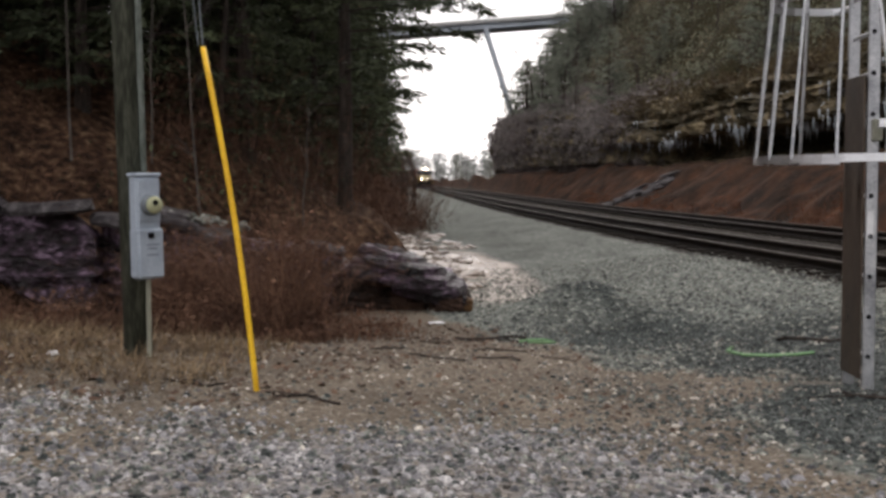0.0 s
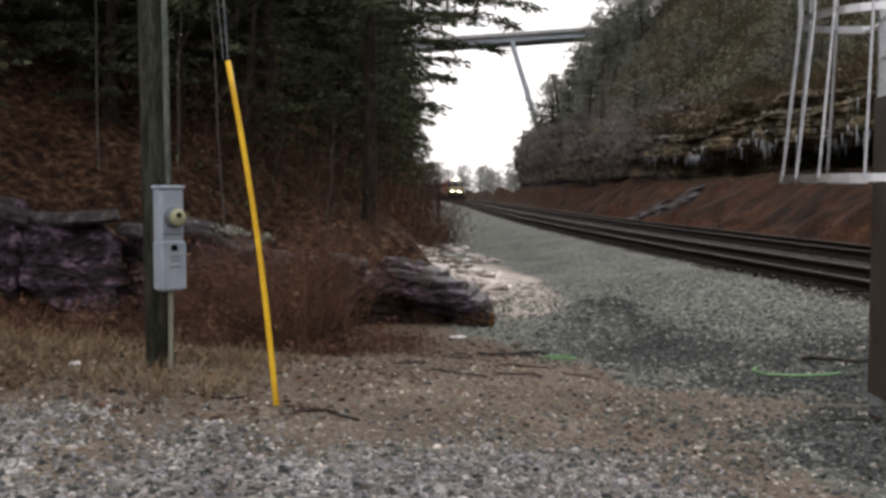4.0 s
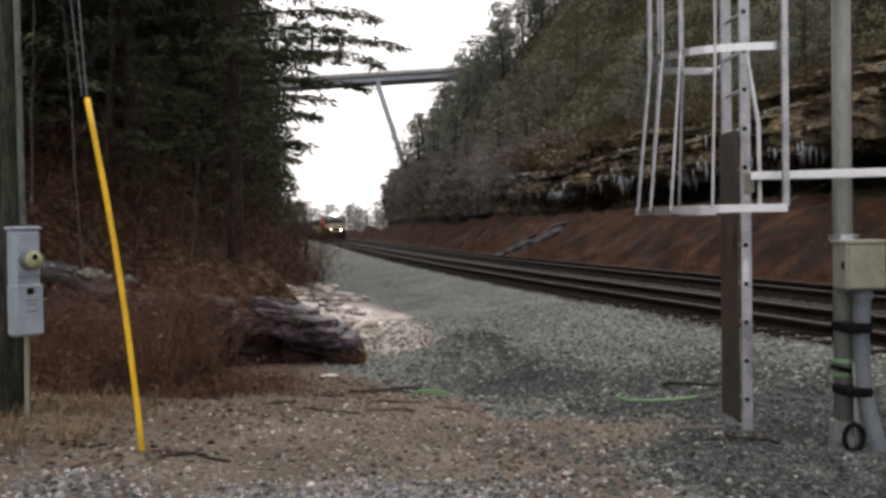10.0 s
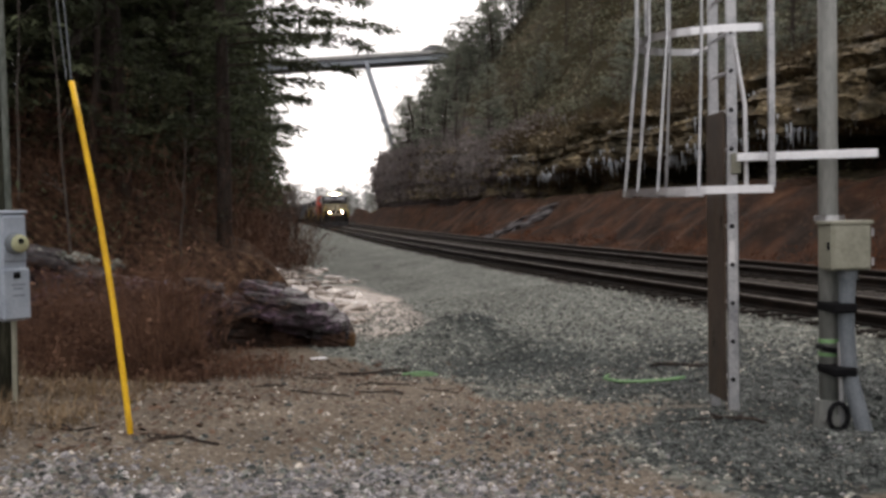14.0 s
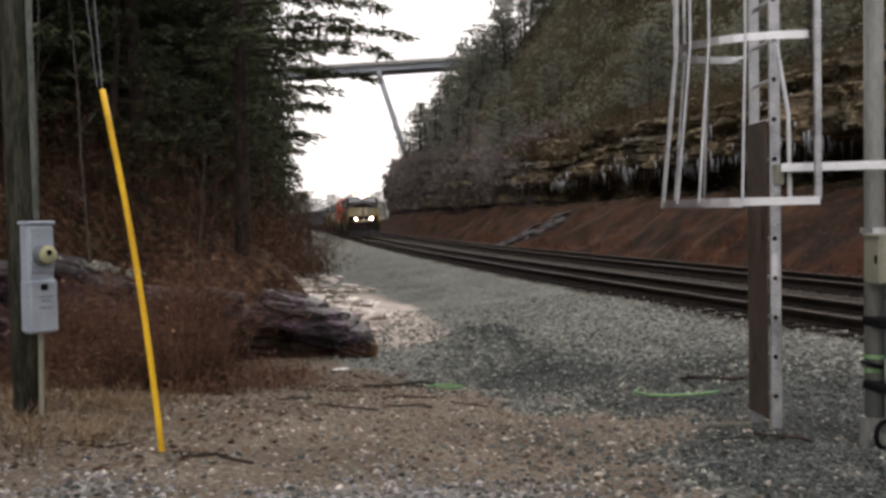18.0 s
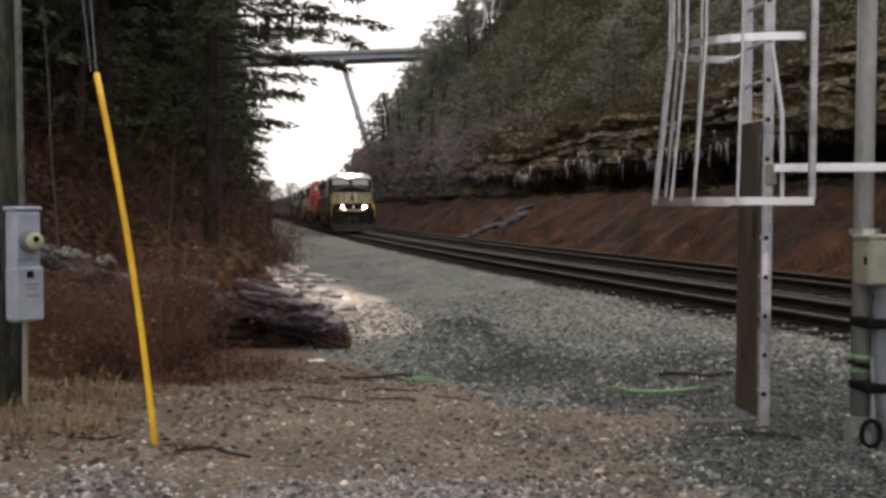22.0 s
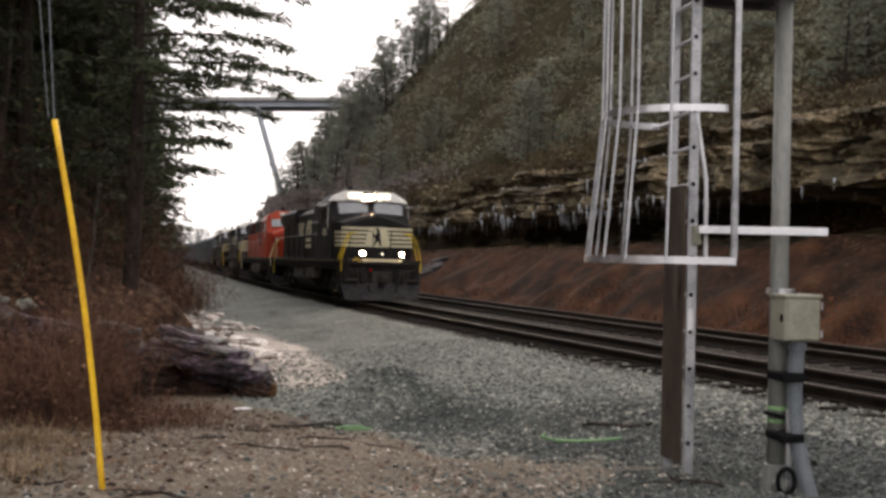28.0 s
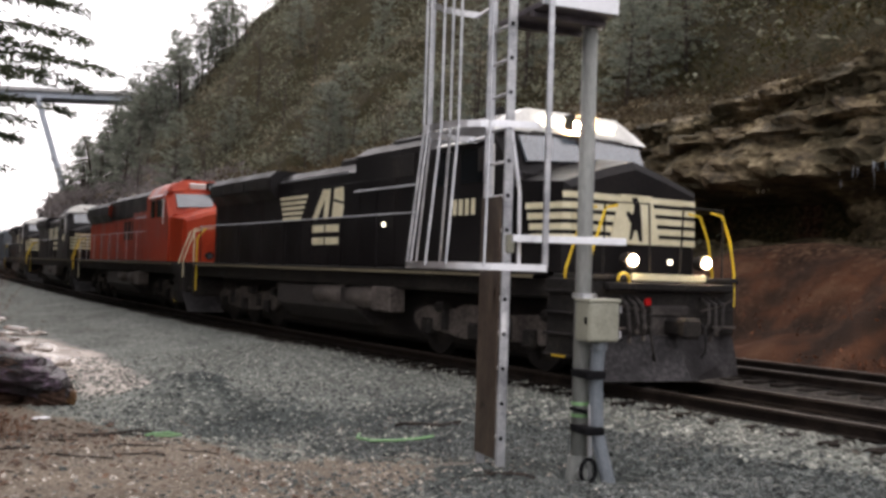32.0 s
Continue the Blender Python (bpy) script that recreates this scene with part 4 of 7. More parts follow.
def make_mast():
    root = thing("signal_mast", "grey steel signal mast with a junction box and strapped conduit", "mast")
    g = floor_at(MX, MY) - 0.05
    part("pole", Build().tube((MX, MY, g), (MX, MY, 3.72), 0.075, 0.07, 18), GREYPAINT, root, smooth=True)
    part("pole_cap", Build().tube((MX, MY, 3.72), (MX, MY, 3.78), 0.085, 0.06, 14), GALV, root)
    part("base", Build().tube((MX - 0.01, MY, g), (MX - 0.01, MY, g + 0.3), 0.115, 0.09, 14).tube((MX - 0.05, MY - 0.12, g + 0.16), (MX - 0.05, MY - 0.165, g + 0.16), 0.06, 0.06, 12), GREYPAINT, root)
    bx = part("junction_box", Build().box((MX + 0.03, MY - 0.20, 1.09), (0.31, 0.23, 0.35), 0.012), BOXPAINT, root, "pale green-grey steel junction box")
    part("box_lid", Build().box((MX + 0.03, MY - 0.20, 1.275), (0.335, 0.25, 0.03), 0.006), BOXPAINT, bx)
    part("box_door", Build().box((MX + 0.03, MY - 0.32, 1.085), (0.28, 0.012, 0.31), 0.004), BOXPAINT, bx)
    part("box_flange", Build().tube((MX - 0.02, MY - 0.06, 1.29), (MX - 0.02, MY - 0.06, 1.33), 0.11, 0.11, 14), GALV, bx)
    part("box_hasp", Build().box((MX - 0.13, MY - 0.27, 1.10), (0.014, 0.03, 0.06), 0.004), TAPE, bx)
    for z in (0.98, 1.20):
        part("box_hinge", Build().tube((MX + 0.19, MY - 0.322, z - 0.03), (MX + 0.19, MY - 0.322, z + 0.03), 0.009, 0.009, 8), GALV, bx)
    part("conduit_collar", Build().tube((MX + 0.06, MY - 0.19, 0.84), (MX + 0.06, MY - 0.19, 0.915), 0.075, 0.075, 14), PVC, root)
    part("conduit", Build().pipe([(MX + 0.06, MY - 0.19, 0.92), (MX + 0.06, MY - 0.16, 0.5), (MX + 0.08, MY - 0.17, 0.1), (MX + 0.17, MY - 0.28, g)], 0.062, 12), PVC, root, "grey plastic conduit")
    part("thin_conduit", Build().pipe([(MX + 0.02, MY - 0.14, 0.35), (MX + 0.03, MY - 0.16, g)], 0.02, 8), ALU, root)
    for z, h in ((0.62, 0.075), (0.13, 0.07)):
        part("strap", Build().box((MX + 0.012, MY - 0.11, z), (0.195, 0.29, h), 0.012), TAPE, root, "black tape strap")
    for z in (0.33, 0.225):
        part("green_band", Build().tube((MX, MY, z), (MX, MY, z + 0.03), 0.079, 0.079, 16), GREENTAPE, root, "green tape band")
    part("thin_strap", Build().box((MX - 0.03, MY - 0.05, 0.285), (0.14, 0.17, 0.035), 0.008, Matrix.Rotation(0.25, 3, "Y")), TAPE, root, "narrow black tape band")
    part("cable_loop", Build().pipe([(MX - 0.02 + 0.075 * math.cos(a * 0.5236), MY - 0.2, g + 0.2 + 0.105 * math.sin(a * 0.5236)) for a in range(13)], 0.02, 8), TAPE, root, "coil of dark cable")
    plat = part("platform", Build().box((3.66, 7.48, 3.80), (0.74, 0.86, 0.05), 0.006), PLATE, root, "dark steel service platform")
    part("toe_board", Build().box((3.66, 7.045, 3.86), (0.76, 0.015, 0.15), 0.003).box((4.035, 7.48, 3.86), (0.015, 0.86, 0.15), 0.003), ALU, plat, "pale toe board round the platform")
    for dy in (-0.22, 0.18):
        part("platform_beam", Build().box((3.66, 7.48 + dy, 3.75), (0.74, 0.05, 0.06), 0.004), PLATE, plat)
    for dx in (-0.07, 0.09):
        part("cap_bolt", Build().tube((MX + dx, MY - 0.03, 3.72), (MX + dx, MY - 0.03, 3.80), 0.013, 0.013, 6), GALV, root)
    for x, y in ((4.03, 7.06), (4.03, 7.9)):
        part("platform_post", Build().tube((x, y, 3.8), (x, y, 4.9), 0.02, 0.02, 8), ALU, plat)
    return root


make_mast()


# ---------------------------------------------------------------- utility pole, meter and guy wire
PX, PY = -2.51, 7.62
def make_pole():
    root = thing("utility_pole", "weathered grey-green wooden utility pole rising out of dead grass", "utility pole")
    g = floor_at(PX, PY) - 0.1
    part("pole_shaft", Build().tube((PX + 0.02, PY, g), (PX - 0.06, PY, 9.5), 0.113, 0.088, 18), POLEWOOD, root, smooth=True)
    part("riser_conduit", Build().pipe([(PX + 0.13, PY - 0.06, 1.50), (PX + 0.09, PY - 0.05, 9.0)], 0.024, 8), OLDCONDUIT, root, "grey riser conduit")
    part("ground_conduit", Build().pipe([(PX + 0.17, PY - 0.14, 0.68), (PX + 0.16, PY - 0.15, g)], 0.019, 8), BOXPAINT, root)
    turn = Matrix.Rotation(0.82, 3, "Z")              # the box faces along the yard
    c0 = Vector((PX + 0.19, PY - 0.23, 0))

    def at(e, out, z):
        return c0 + turn @ Vector((e, -out, 0)) + Vector((0, 0, z))
    m = part("meter_box", Build().box(at(0, 0, 1.07), (0.20, 0.13, 0.80), 0.02, turn), METERPAINT, root, "pale blue-grey electric meter box")
    part("box_cap", Build().box(at(0, 0, 1.475), (0.215, 0.15, 0.03), 0.008, turn), METERPAINT, m)
    part("lower_cover", Build().box(at(0, 0.015, 0.87), (0.21, 0.15, 0.38), 0.012, turn), METERPAINT, m)
    part("top_cover", Build().box(at(0, 0.07, 1.28), (0.18, 0.02, 0.33), 0.008, turn), METERPAINT, m)
    mt = part("meter", Build().tube(at(0, 0.075, 1.245), at(0, 0.115, 1.245), 0.08, 0.078, 20).tube(at(0, 0.115, 1.245), at(0, 0.158, 1.245), 0.074, 0.070, 20), PVC, m, "round grey electricity meter", True)
    part("meter_glass", Build().tube(at(0, 0.158, 1.245), at(0, 0.176, 1.245), 0.068, 0.06, 20), GLASS_METER, mt, "yellowed meter glass", True)
    part("dial", Build().tube(at(0, 0.175, 1.262), at(0, 0.179, 1.262), 0.022, 0.022, 12), TAPE, mt)
    part("latch", Build().box(at(0, 0.095, 1.01), (0.045, 0.02, 0.045), 0.004, turn), TAPE, m)
    for k, w in ((0.94, 0.10), (0.91, 0.07), (0.86, 0.09)):
        part("writing_bar", Build().box(at(0.01, 0.092, k), (w, 0.004, 0.009), 0, turn), PVC, m)


make_pole()


def make_guy():
    root = thing("guy_wire", "steel guy wire with a bright yellow plastic guard", "guy wire")
    a, b = Vector((-1.195, 6.335, -0.15)), Vector((-1.655, 6.82, 2.36))
    d = b - a
    side = Vector((-0.04, 0.01, -0.02))
    pts = [a + d * (i / 10) + side * (-0.9 * math.sin(math.pi * i / 10)) for i in range(11)]
    part("guard", Build().pipe(pts, 0.0195, 10), YELLOW, root, "yellow plastic guard sleeve", True)
    part("wire", Build().pipe([b, b + Vector((-0.09, 0.1, 1.0)), b + Vector((-0.42, 0.45, 4.6))], 0.0045, 6), PVC, root)
    part("second_wire", Build().pipe([b + Vector((-0.05, 0.06, 0.02)), b + Vector((-0.16, 0.12, 1.0)), b + Vector((-0.6, 0.5, 4.6))], 0.0035, 6), PVC, root)
    part("anchor_eye", Build().tube(a + Vector((0.02, -0.01, -0.12)), a + Vector((0, 0, 0.12)), 0.012, 0.012, 8), STEELRAIL, root)


make_guy()


# ---------------------------------------------------------------- rocks
def rock_mesh(name, size, seed, strata=1.1, n=14, mat=None):
    """A broken block: a squared-off ball, cut into beds and chipped."""
    rnd = random.Random(seed)
    off = Vector((rnd.uniform(0, 90), rnd.uniform(0, 90), rnd.uniform(0, 90)))
    cuts = [(Vector(a), rnd.uniform(0.86, 1.0)) for a in ((1, 0, 0), (-1, 0, 0), (0, 1, 0), (0, -1, 0), (0, 0, 1), (0, 0, -1))]
    for _ in range(13):
        a = Vector((rnd.gauss(0, 1), rnd.gauss(0, 1), rnd.gauss(0, 0.55))).normalized()
        cuts.append((a, rnd.uniform(0.82, 1.12)))
    m = 2 * n
    pts = []
    for i in range(n + 1):
        ph = math.pi * i / n
        for j in range(m):
            th = 2 * math.pi * j / m
            d = Vector((math.sin(ph) * math.cos(th), math.sin(ph) * math.sin(th), math.cos(ph)))
            p = d * min(h / max(d.dot(a), 1e-3) for a, h in cuts)
            f = (p.z + 1) * 3.2 + p.x * 0.5 + noise.noise(off + p * 0.8) * 0.7
            bed = math.floor(f)
            lip = 1.0 - 0.10 * strata * max(0.0, 1 - 5 * min(f - bed, 1 - f + bed))
            w = lip * (1 + strata * 0.10 * noise.noise(off + Vector((bed * 5.1, bed * 3.3, 0)))) + 0.12 * noise.noise(off + p * 1.7) + 0.06 * noise.noise(off + p * 4.5) + 0.03 * noise.noise(off + p * 10)
            pts.append((p.x * w * size[0] / 2, p.y * w * size[1] / 2, p.z * (1 + 0.10 * noise.noise(off + Vector((p.x * 2.3, p.y * 2.3, 7)))) * size[2] / 2))
    faces = [(i * m + j, i * m + (j + 1) % m, (i + 1) * m + (j + 1) % m, (i + 1) * m + j) for i in range(n) for j in range(m)]
    me = Build().add(pts, faces).mesh(name)
    me.materials.append(mat or SLABROCK)
    return me


def put_rock(name, x, y, size, seed, label, rz=0.0, tilt=(0, 0), sink=0.25, group="", mat=None, z=None, n=14, strata=1.1):
    me = rock_mesh(name, size, seed, strata, mat=mat, n=n)
    ob = new(name, me)
    zz = floor_at(x, y) if z is None else z
    ob.matrix_basis = pose(x, y, zz + size[2] * (0.5 - sink), tilt[0], tilt[1], rz)
    return tagged(ob, label, "rock", group)


def lay(x, y, z, size, seed, label, rz, tilt, mat=None, group="", n=20, strata=1.6):
    """A stone whose middle is at a given place."""
    return put_rock("boulder", x, y, size, seed, label, rz, tilt, 0.5, group, mat, z, n, strata)


def plate(b, c, size, rot, rnd, n=15):
    """One flake of slate: a ragged outline with a broken rim and an uneven top."""
    c = Vector(c)
    rag = [1 + rnd.uniform(-0.17, 0.10) for _ in range(n)]
    tilt = (rnd.uniform(-0.12, 0.12), rnd.uniform(-0.12, 0.12))
    rings = []
    for k, (r, z) in enumerate(((0.0, -0.5), (0.93, -0.5), (1.0, -0.15), (0.97, 0.25), (0.90, 0.5), (0.55, 0.5), (0.0, 0.5))):
        ring = []
        for i in range(n):
            a = 2 * math.pi * i / n
            q = (abs(math.cos(a)) ** 3.2 + abs(math.sin(a)) ** 3.2) ** (-1 / 3.2) * rag[i] * r * (1 + (rnd.uniform(-0.04, 0.04) if 0 < k < 5 else 0))
            x, y = q * math.cos(a), q * math.sin(a)
            zz = z + (rnd.uniform(-0.14, 0.14) if k in (2, 3, 4, 5) else 0) + tilt[0] * x + tilt[1] * y
            ring.append(c + rot @ Vector((x * size[0] / 2, y * size[1] / 2, zz * size[2])))
        rings.append(ring)
    b.loft(rings)


def flakes(rows, seed, label, mat, group=""):
    """A layered rock: flakes of slate on one another. Rows: place, size, turn and lean of each."""
    rnd = random.Random(seed)
    root = thing("boulder", label, "rock", group, at=Matrix.Translation(rows[0][:3]))
    for x, y, z, sx, sy, t, rz, ry in rows:
        b = Build()
        plate(b, Vector((x, y, z)) - Vector(rows[0][:3]), (sx, sy, t), Euler((radians(rnd.uniform(-4, 6)), radians(ry), radians(rz))).to_matrix(), rnd)
        part("slab", b, mat, root)
    return root


lay(-0.98, 15.7, -0.42, (1.75, 1.4, 0.75), 2, "dark brown undercut base of the layered boulder", 6, (0, 5), BROWNROCK, "", 30, 0.8)
flakes(((-0.62, 15.25, -0.32, 1.25, 1.1, 0.26, -10, 14), (-0.76, 15.2, -0.15, 1.45, 1.2, 0.2, 6, 14), (-0.95, 15.35, -0.02, 1.6, 1.3, 0.17, -4, 13), (-1.08, 15.3, 0.09, 1.4, 1.2, 0.15, 12, 12), (-1.2, 15.5, 0.20, 1.15, 1.0, 0.15, -8, 12), (-1.45, 14.95, -0.03, 0.95, 0.7, 0.2, 9, 8), (-1.5, 15.1, 0.12, 0.8, 0.6, 0.12, -12, 10)), 4,
       "dark purple boulder of tilted broken slate layers", SLABROCK)
lay(-0.34, 15.1, -0.45, (0.7, 0.7, 0.5), 37, "reddish brown broken block at the end of the boulder", -12, (6, 14), BROWNROCK, "", 24, 0.8)
lay(-0.05, 15.0, -0.52, (0.17, 0.3, 0.24), 47, "ochre broken tip of the boulder", 20, (0, 20), OCHREROCK, "", 14)
flakes(((-1.34, 15.65, 0.31, 0.6, 0.5, 0.09, 20, 12),), 7, "pale dry cap stone on the dark boulder", SLABGREY)
for x, y, z, size, seed, rz, tilt in ((-11.4, 13.0, 1.1, (2.6, 1.8, 2.0), 29, 9, (0, 4)), (-9.2, 13.7, 0.75, (2.0, 1.6, 1.9), 19, 12, (3, 4)), (-7.6, 14.3, 0.55, (1.35, 1.2, 1.8), 13, -8, (4, 12)), (-6.35, 14.5, 0.3, (1.5, 1.3, 1.7), 17, 16, (2, -3)), (-5.3, 15.0, 0.1, (1.1, 1.1, 1.5), 61, -20, (2, 6)),
                                      (-4.35, 15.0, 0.05, (1.3, 1.0, 1.35), 23, -5, (2, 8)), (-3.3, 15.3, -0.05, (1.1, 0.9, 1.15), 11, 13, (2, 7)), (-2.35, 15.4, -0.15, (1.2, 1.0, 0.95), 67, -9, (2, 9))):
    lay(x, y, z, size, seed, "dark purple-grey ledge stone half covered by brush", rz, tilt, None, "ledge stones", 24, 1.5)
for seed, rows in ((53, ((-4.6, 14.9, 0.82, 0.95, 0.8, 0.16, 14, 15), (-4.7, 14.95, 0.94, 0.7, 0.6, 0.12, -6, 14))), (54, ((-4.05, 14.95, 0.62, 0.75, 0.7, 0.15, -10, 22),)), (60, ((-2.3, 15.2, 0.36, 0.7, 0.6, 0.12, -12, 11),)),
                   (63, ((-7.45, 14.1, 1.18, 1.2, 0.9, 0.24, 20, 16), (-7.7, 14.2, 1.34, 0.9, 0.8, 0.18, 4, 12))), (64, ((-6.3, 14.2, 1.06, 1.3, 0.9, 0.18, -9, -3),)), (65, ((-5.35, 14.7, 0.84, 1.0, 0.8, 0.17, 12, 5),))):
    flakes(rows, seed, "weathered grey slate slab on top of the ledge", SLABGREY, "ledge stones")
lay(-1.8, 15.25, -0.42, (0.95, 0.8, 0.7), 71, "dark brown stone wedged under the layered boulder", 14, (0, 6), BROWNROCK, "", 20, 0.8)
rr = random.Random(8)
for k in range(34):                                  # pale rubble heaped along the ledge top
    f = rr.random()
    sz = rr.uniform(0.05, 0.12)
    put_rock("rubble_stone", -5.0 + 1.5 * f, 14.75 + 0.6 * rr.random(), (sz * 1.5, sz * 1.2, sz), 400 + k, "pale grey rubble stone on the slate ledge", rr.uniform(0, 180), (rr.uniform(-15, 15), 10), 0.35, "rubble stones", STONE, 1.0 - 0.27 * f - 0.1 * rr.random(), n=5)
for k in range(80):
    t = rr.random()
    y = 18.5 + 18 * t
    x = -0.45 - 0.12 * (y - 19) + rr.gauss(0, 0.55)
    sz = rr.uniform(0.16, 0.56) * (1.1 - 0.3 * t)
    put_rock("wet_stone", x, y, (sz * 1.6, sz, sz * 0.35), 100 + k, "pale wet broken stone at the foot of the bank, glare added in its colour", rr.uniform(0, 180), (rr.uniform(-12, 12), rr.uniform(-12, 12)), 0.3, "wet stones", PALEROCK, n=6)
for k in range(40):                                  # a thinner line of them up the foot of the bank
    s = 36 + 34 * (k + rr.random()) / 40
    u = float(foot_left(s)) - rr.uniform(-0.5, 0.7)
    x, y, _ = track(s, u)
    sz = rr.uniform(0.2, 0.6)
    put_rock("wet_stone", float(x), float(y), (sz * 1.7, sz, sz * 0.4), 300 + k, "pale wet broken stone at the foot of the bank, glare added in its colour", rr.uniform(0, 180), (rr.uniform(-12, 12), rr.uniform(-5, 22)), 0.3, "wet stones", PALEROCK, n=6)
# broken slabs spilled down the clay bank
for k in range(40):
    t = rr.random()
    s = 82.3 - 6.2 * t + rr.gauss(0, 0.45)
    u = SEP + 4.4 + 3.5 * t + rr.gauss(0, 0.3)
    x, y, _ = track(s, u)
    sz = rr.uniform(0.5, 1.4)
    put_rock("fallen_slab", float(x), float(y), (sz * 1.7, sz * 0.7, sz * 0.17), 200 + k, "dark grey slab fallen on the clay bank", rr.uniform(-30, 30), (rr.uniform(-10, 10), rr.uniform(-32, -14)), 0.1, "fallen slabs", SLABGREY, n=6)


# ---------------------------------------------------------------- trees
def needles(b, p, d, ln, wd, rnd):
    """A short drooping twig tip."""
    c = p + d.normalized() * ln + Vector((0, 0, -0.18 * ln))
    e = Vector((rnd.gauss(0, 1), rnd.gauss(0, 1), rnd.gauss(0, 0.6))).normalized() * wd
    b.add([p + e, p - e, c], [(0, 1, 2)])


def bough(crown, limbs, base, tip, rnd, dense=1.0, leaf=1.0, sag=0.12):
    """A limb that sags to its tip, with side twigs lying flat and short tufts of needles along them."""
    d = tip - base
    ln = d.length
    flat = math.atan2(d.y, d.x)

    def along(t):
        return base + d * t + Vector((0, 0, sag * ln * (t - t * t) * 1.6 - 0.5 * sag * ln * t * t))
    limbs.tube(base, along(0.5), 0.009 * ln + 0.006, 0.006 * ln + 0.004, 3, False)
    limbs.tube(along(0.5), along(1.0), 0.006 * ln + 0.004, 0.003, 3, False)
    for k in range(max(4, int(ln * 5.5 * dense))):
        t = 0.16 + 0.84 * rnd.random() ** 0.8
        p = along(t)
        tw = (0.30 * ln * (1.12 - t) + 0.10) * rnd.uniform(0.5, 1.25)
        a = flat + rnd.choice([-1, 1]) * rnd.uniform(0.25, 1.15)
        e = Vector((math.cos(a), math.sin(a), rnd.uniform(-0.28, 0.10)))
        for _ in range(3 + int(tw * 9)):
            q = p + e * tw * rnd.random() + Vector((rnd.gauss(0, 0.04), rnd.gauss(0, 0.04), rnd.gauss(0, 0.035)))
            needles(crown, q, e + Vector((rnd.gauss(0, 0.55), rnd.gauss(0, 0.55), rnd.gauss(-0.05, 0.35))), rnd.uniform(0.09, 0.24) * leaf, rnd.uniform(0.022, 0.055) * leaf, rnd)


def conifer_meshes(seed, h, spread, bare=0.12, gap=0.42, dense=1.0, up=0.1, leaf=1.0, taper=0.75):
    rnd = random.Random(seed)
    trunk, crown, limbs = Build(), Build(), Build()
    bend = [Vector((rnd.gauss(0, 0.012) * h * (k / 5) ** 2, rnd.gauss(0, 0.012) * h * (k / 5) ** 2, h * k / 5)) for k in range(6)]
    r0 = 0.009 * h + 0.03
    trunk.taper([Vector((0, 0, -0.4))] + bend, [r0 * 1.15] + [r0 * (1 - k / 5.6) for k in range(6)], 9)
    z = h * bare
    while z < h * 0.985:
        f = (z - h * bare) / (h * (1 - bare))
        ln0 = spread * (1 - f) ** taper * (0.55 + 0.45 * min(1, f * 5)) + 0.25
        for q in range(rnd.choice([4, 5, 5, 6])):
            if rnd.random() < 0.13:
                continue
            a = rnd.uniform(0, 2 * math.pi)
            ln = ln0 * rnd.uniform(0.55, 1.15)
            d = Vector((math.cos(a), math.sin(a), up + rnd.uniform(-0.14, 0.16))).normalized()
            i = min(4, int(z / h * 5))
            base = bend[i] + (bend[i + 1] - bend[i]) * (z / h * 5 - i)
            bough(crown, limbs, base, base + d * ln, rnd, dense, leaf)
        z += gap * rnd.uniform(0.7, 1.3) * (1 - 0.35 * f)
    return trunk.mesh("trunk"), limbs.mesh("limbs"), crown.mesh("crown")


def bare_meshes(seed, h, leaves=0.25):
    rnd = random.Random(seed)
    trunk, limbs, leaf = Build(), Build(), Build()
    stem = []

    def grow(p, d, ln, r, lvl):
        q = p + d * ln
        if lvl == 0:
            stem.append((p, r))
        elif lvl < 3:
            limbs.tube(p, q, r, r * 0.72, 3, False)
        else:
            w = Vector((rnd.gauss(0, 1), rnd.gauss(0, 1), 0)).normalized() * r
            limbs.add([p - w, p + w, q + w * 0.6, q - w * 0.6], [(0, 1, 2, 3)])
        if lvl >= 4 or r < 0.006:
            for _ in range(2):
                if rnd.random() < leaves:
                    spray(leaf, q, Vector((rnd.gauss(0, 1), rnd.gauss(0, 1), rnd.gauss(-.3, .6))), rnd.uniform(0.12, 0.3), rnd.uniform(0.05, 0.1), rnd)
            return
        if lvl == 0 and q.z < h * 0.55:
            grow(q, (d + Vector((rnd.gauss(0, 0.07), rnd.gauss(0, 0.07), 0.05))).normalized(), ln * 0.95, r * 0.82, 0)
            if q.z > h * 0.25:
                a = rnd.uniform(0, 6.28)
                grow(q, Vector((math.cos(a), math.sin(a), rnd.uniform(0.5, 1.1))).normalized(), ln * 0.7, r * 0.45, 1)
            return
        if lvl == 0:
            stem.append((q, r * 0.72))
        for _ in range(rnd.choice([2, 3, 3]) if lvl < 3 else 3):
            nd = (d + Vector((rnd.gauss(0, 0.5), rnd.gauss(0, 0.5), rnd.gauss(0.12, 0.25)))).normalized()
            grow(q, nd, ln * rnd.uniform(0.6, 0.9), r * rnd.uniform(0.5, 0.68), lvl + 1)

    grow(Vector((0, 0, -0.3)), Vector((rnd.gauss(0, .04), rnd.gauss(0, .04), 1)).normalized(), h * 0.17, 0.011 * h + 0.02, 0)
    trunk.taper([p for p, _ in stem], [q for _, q in stem], 8)
    return trunk.mesh("trunk"), limbs.mesh("limbs"), leaf.mesh("dead_leaves") if leaf.f else None


def make_tree(meshes, leafmat, name, label, category, group, at):
    root = thing(name, label, category, group, at=at)
    part("trunk", meshes[0], BARK, root)
    tagged(part("branchwork", meshes[1], TWIGS if name != "conifer" else BARK, root), kind="stuff")
    if meshes[2]:
        tagged(part("crown", meshes[2], leafmat, root), kind="stuff")
    return root


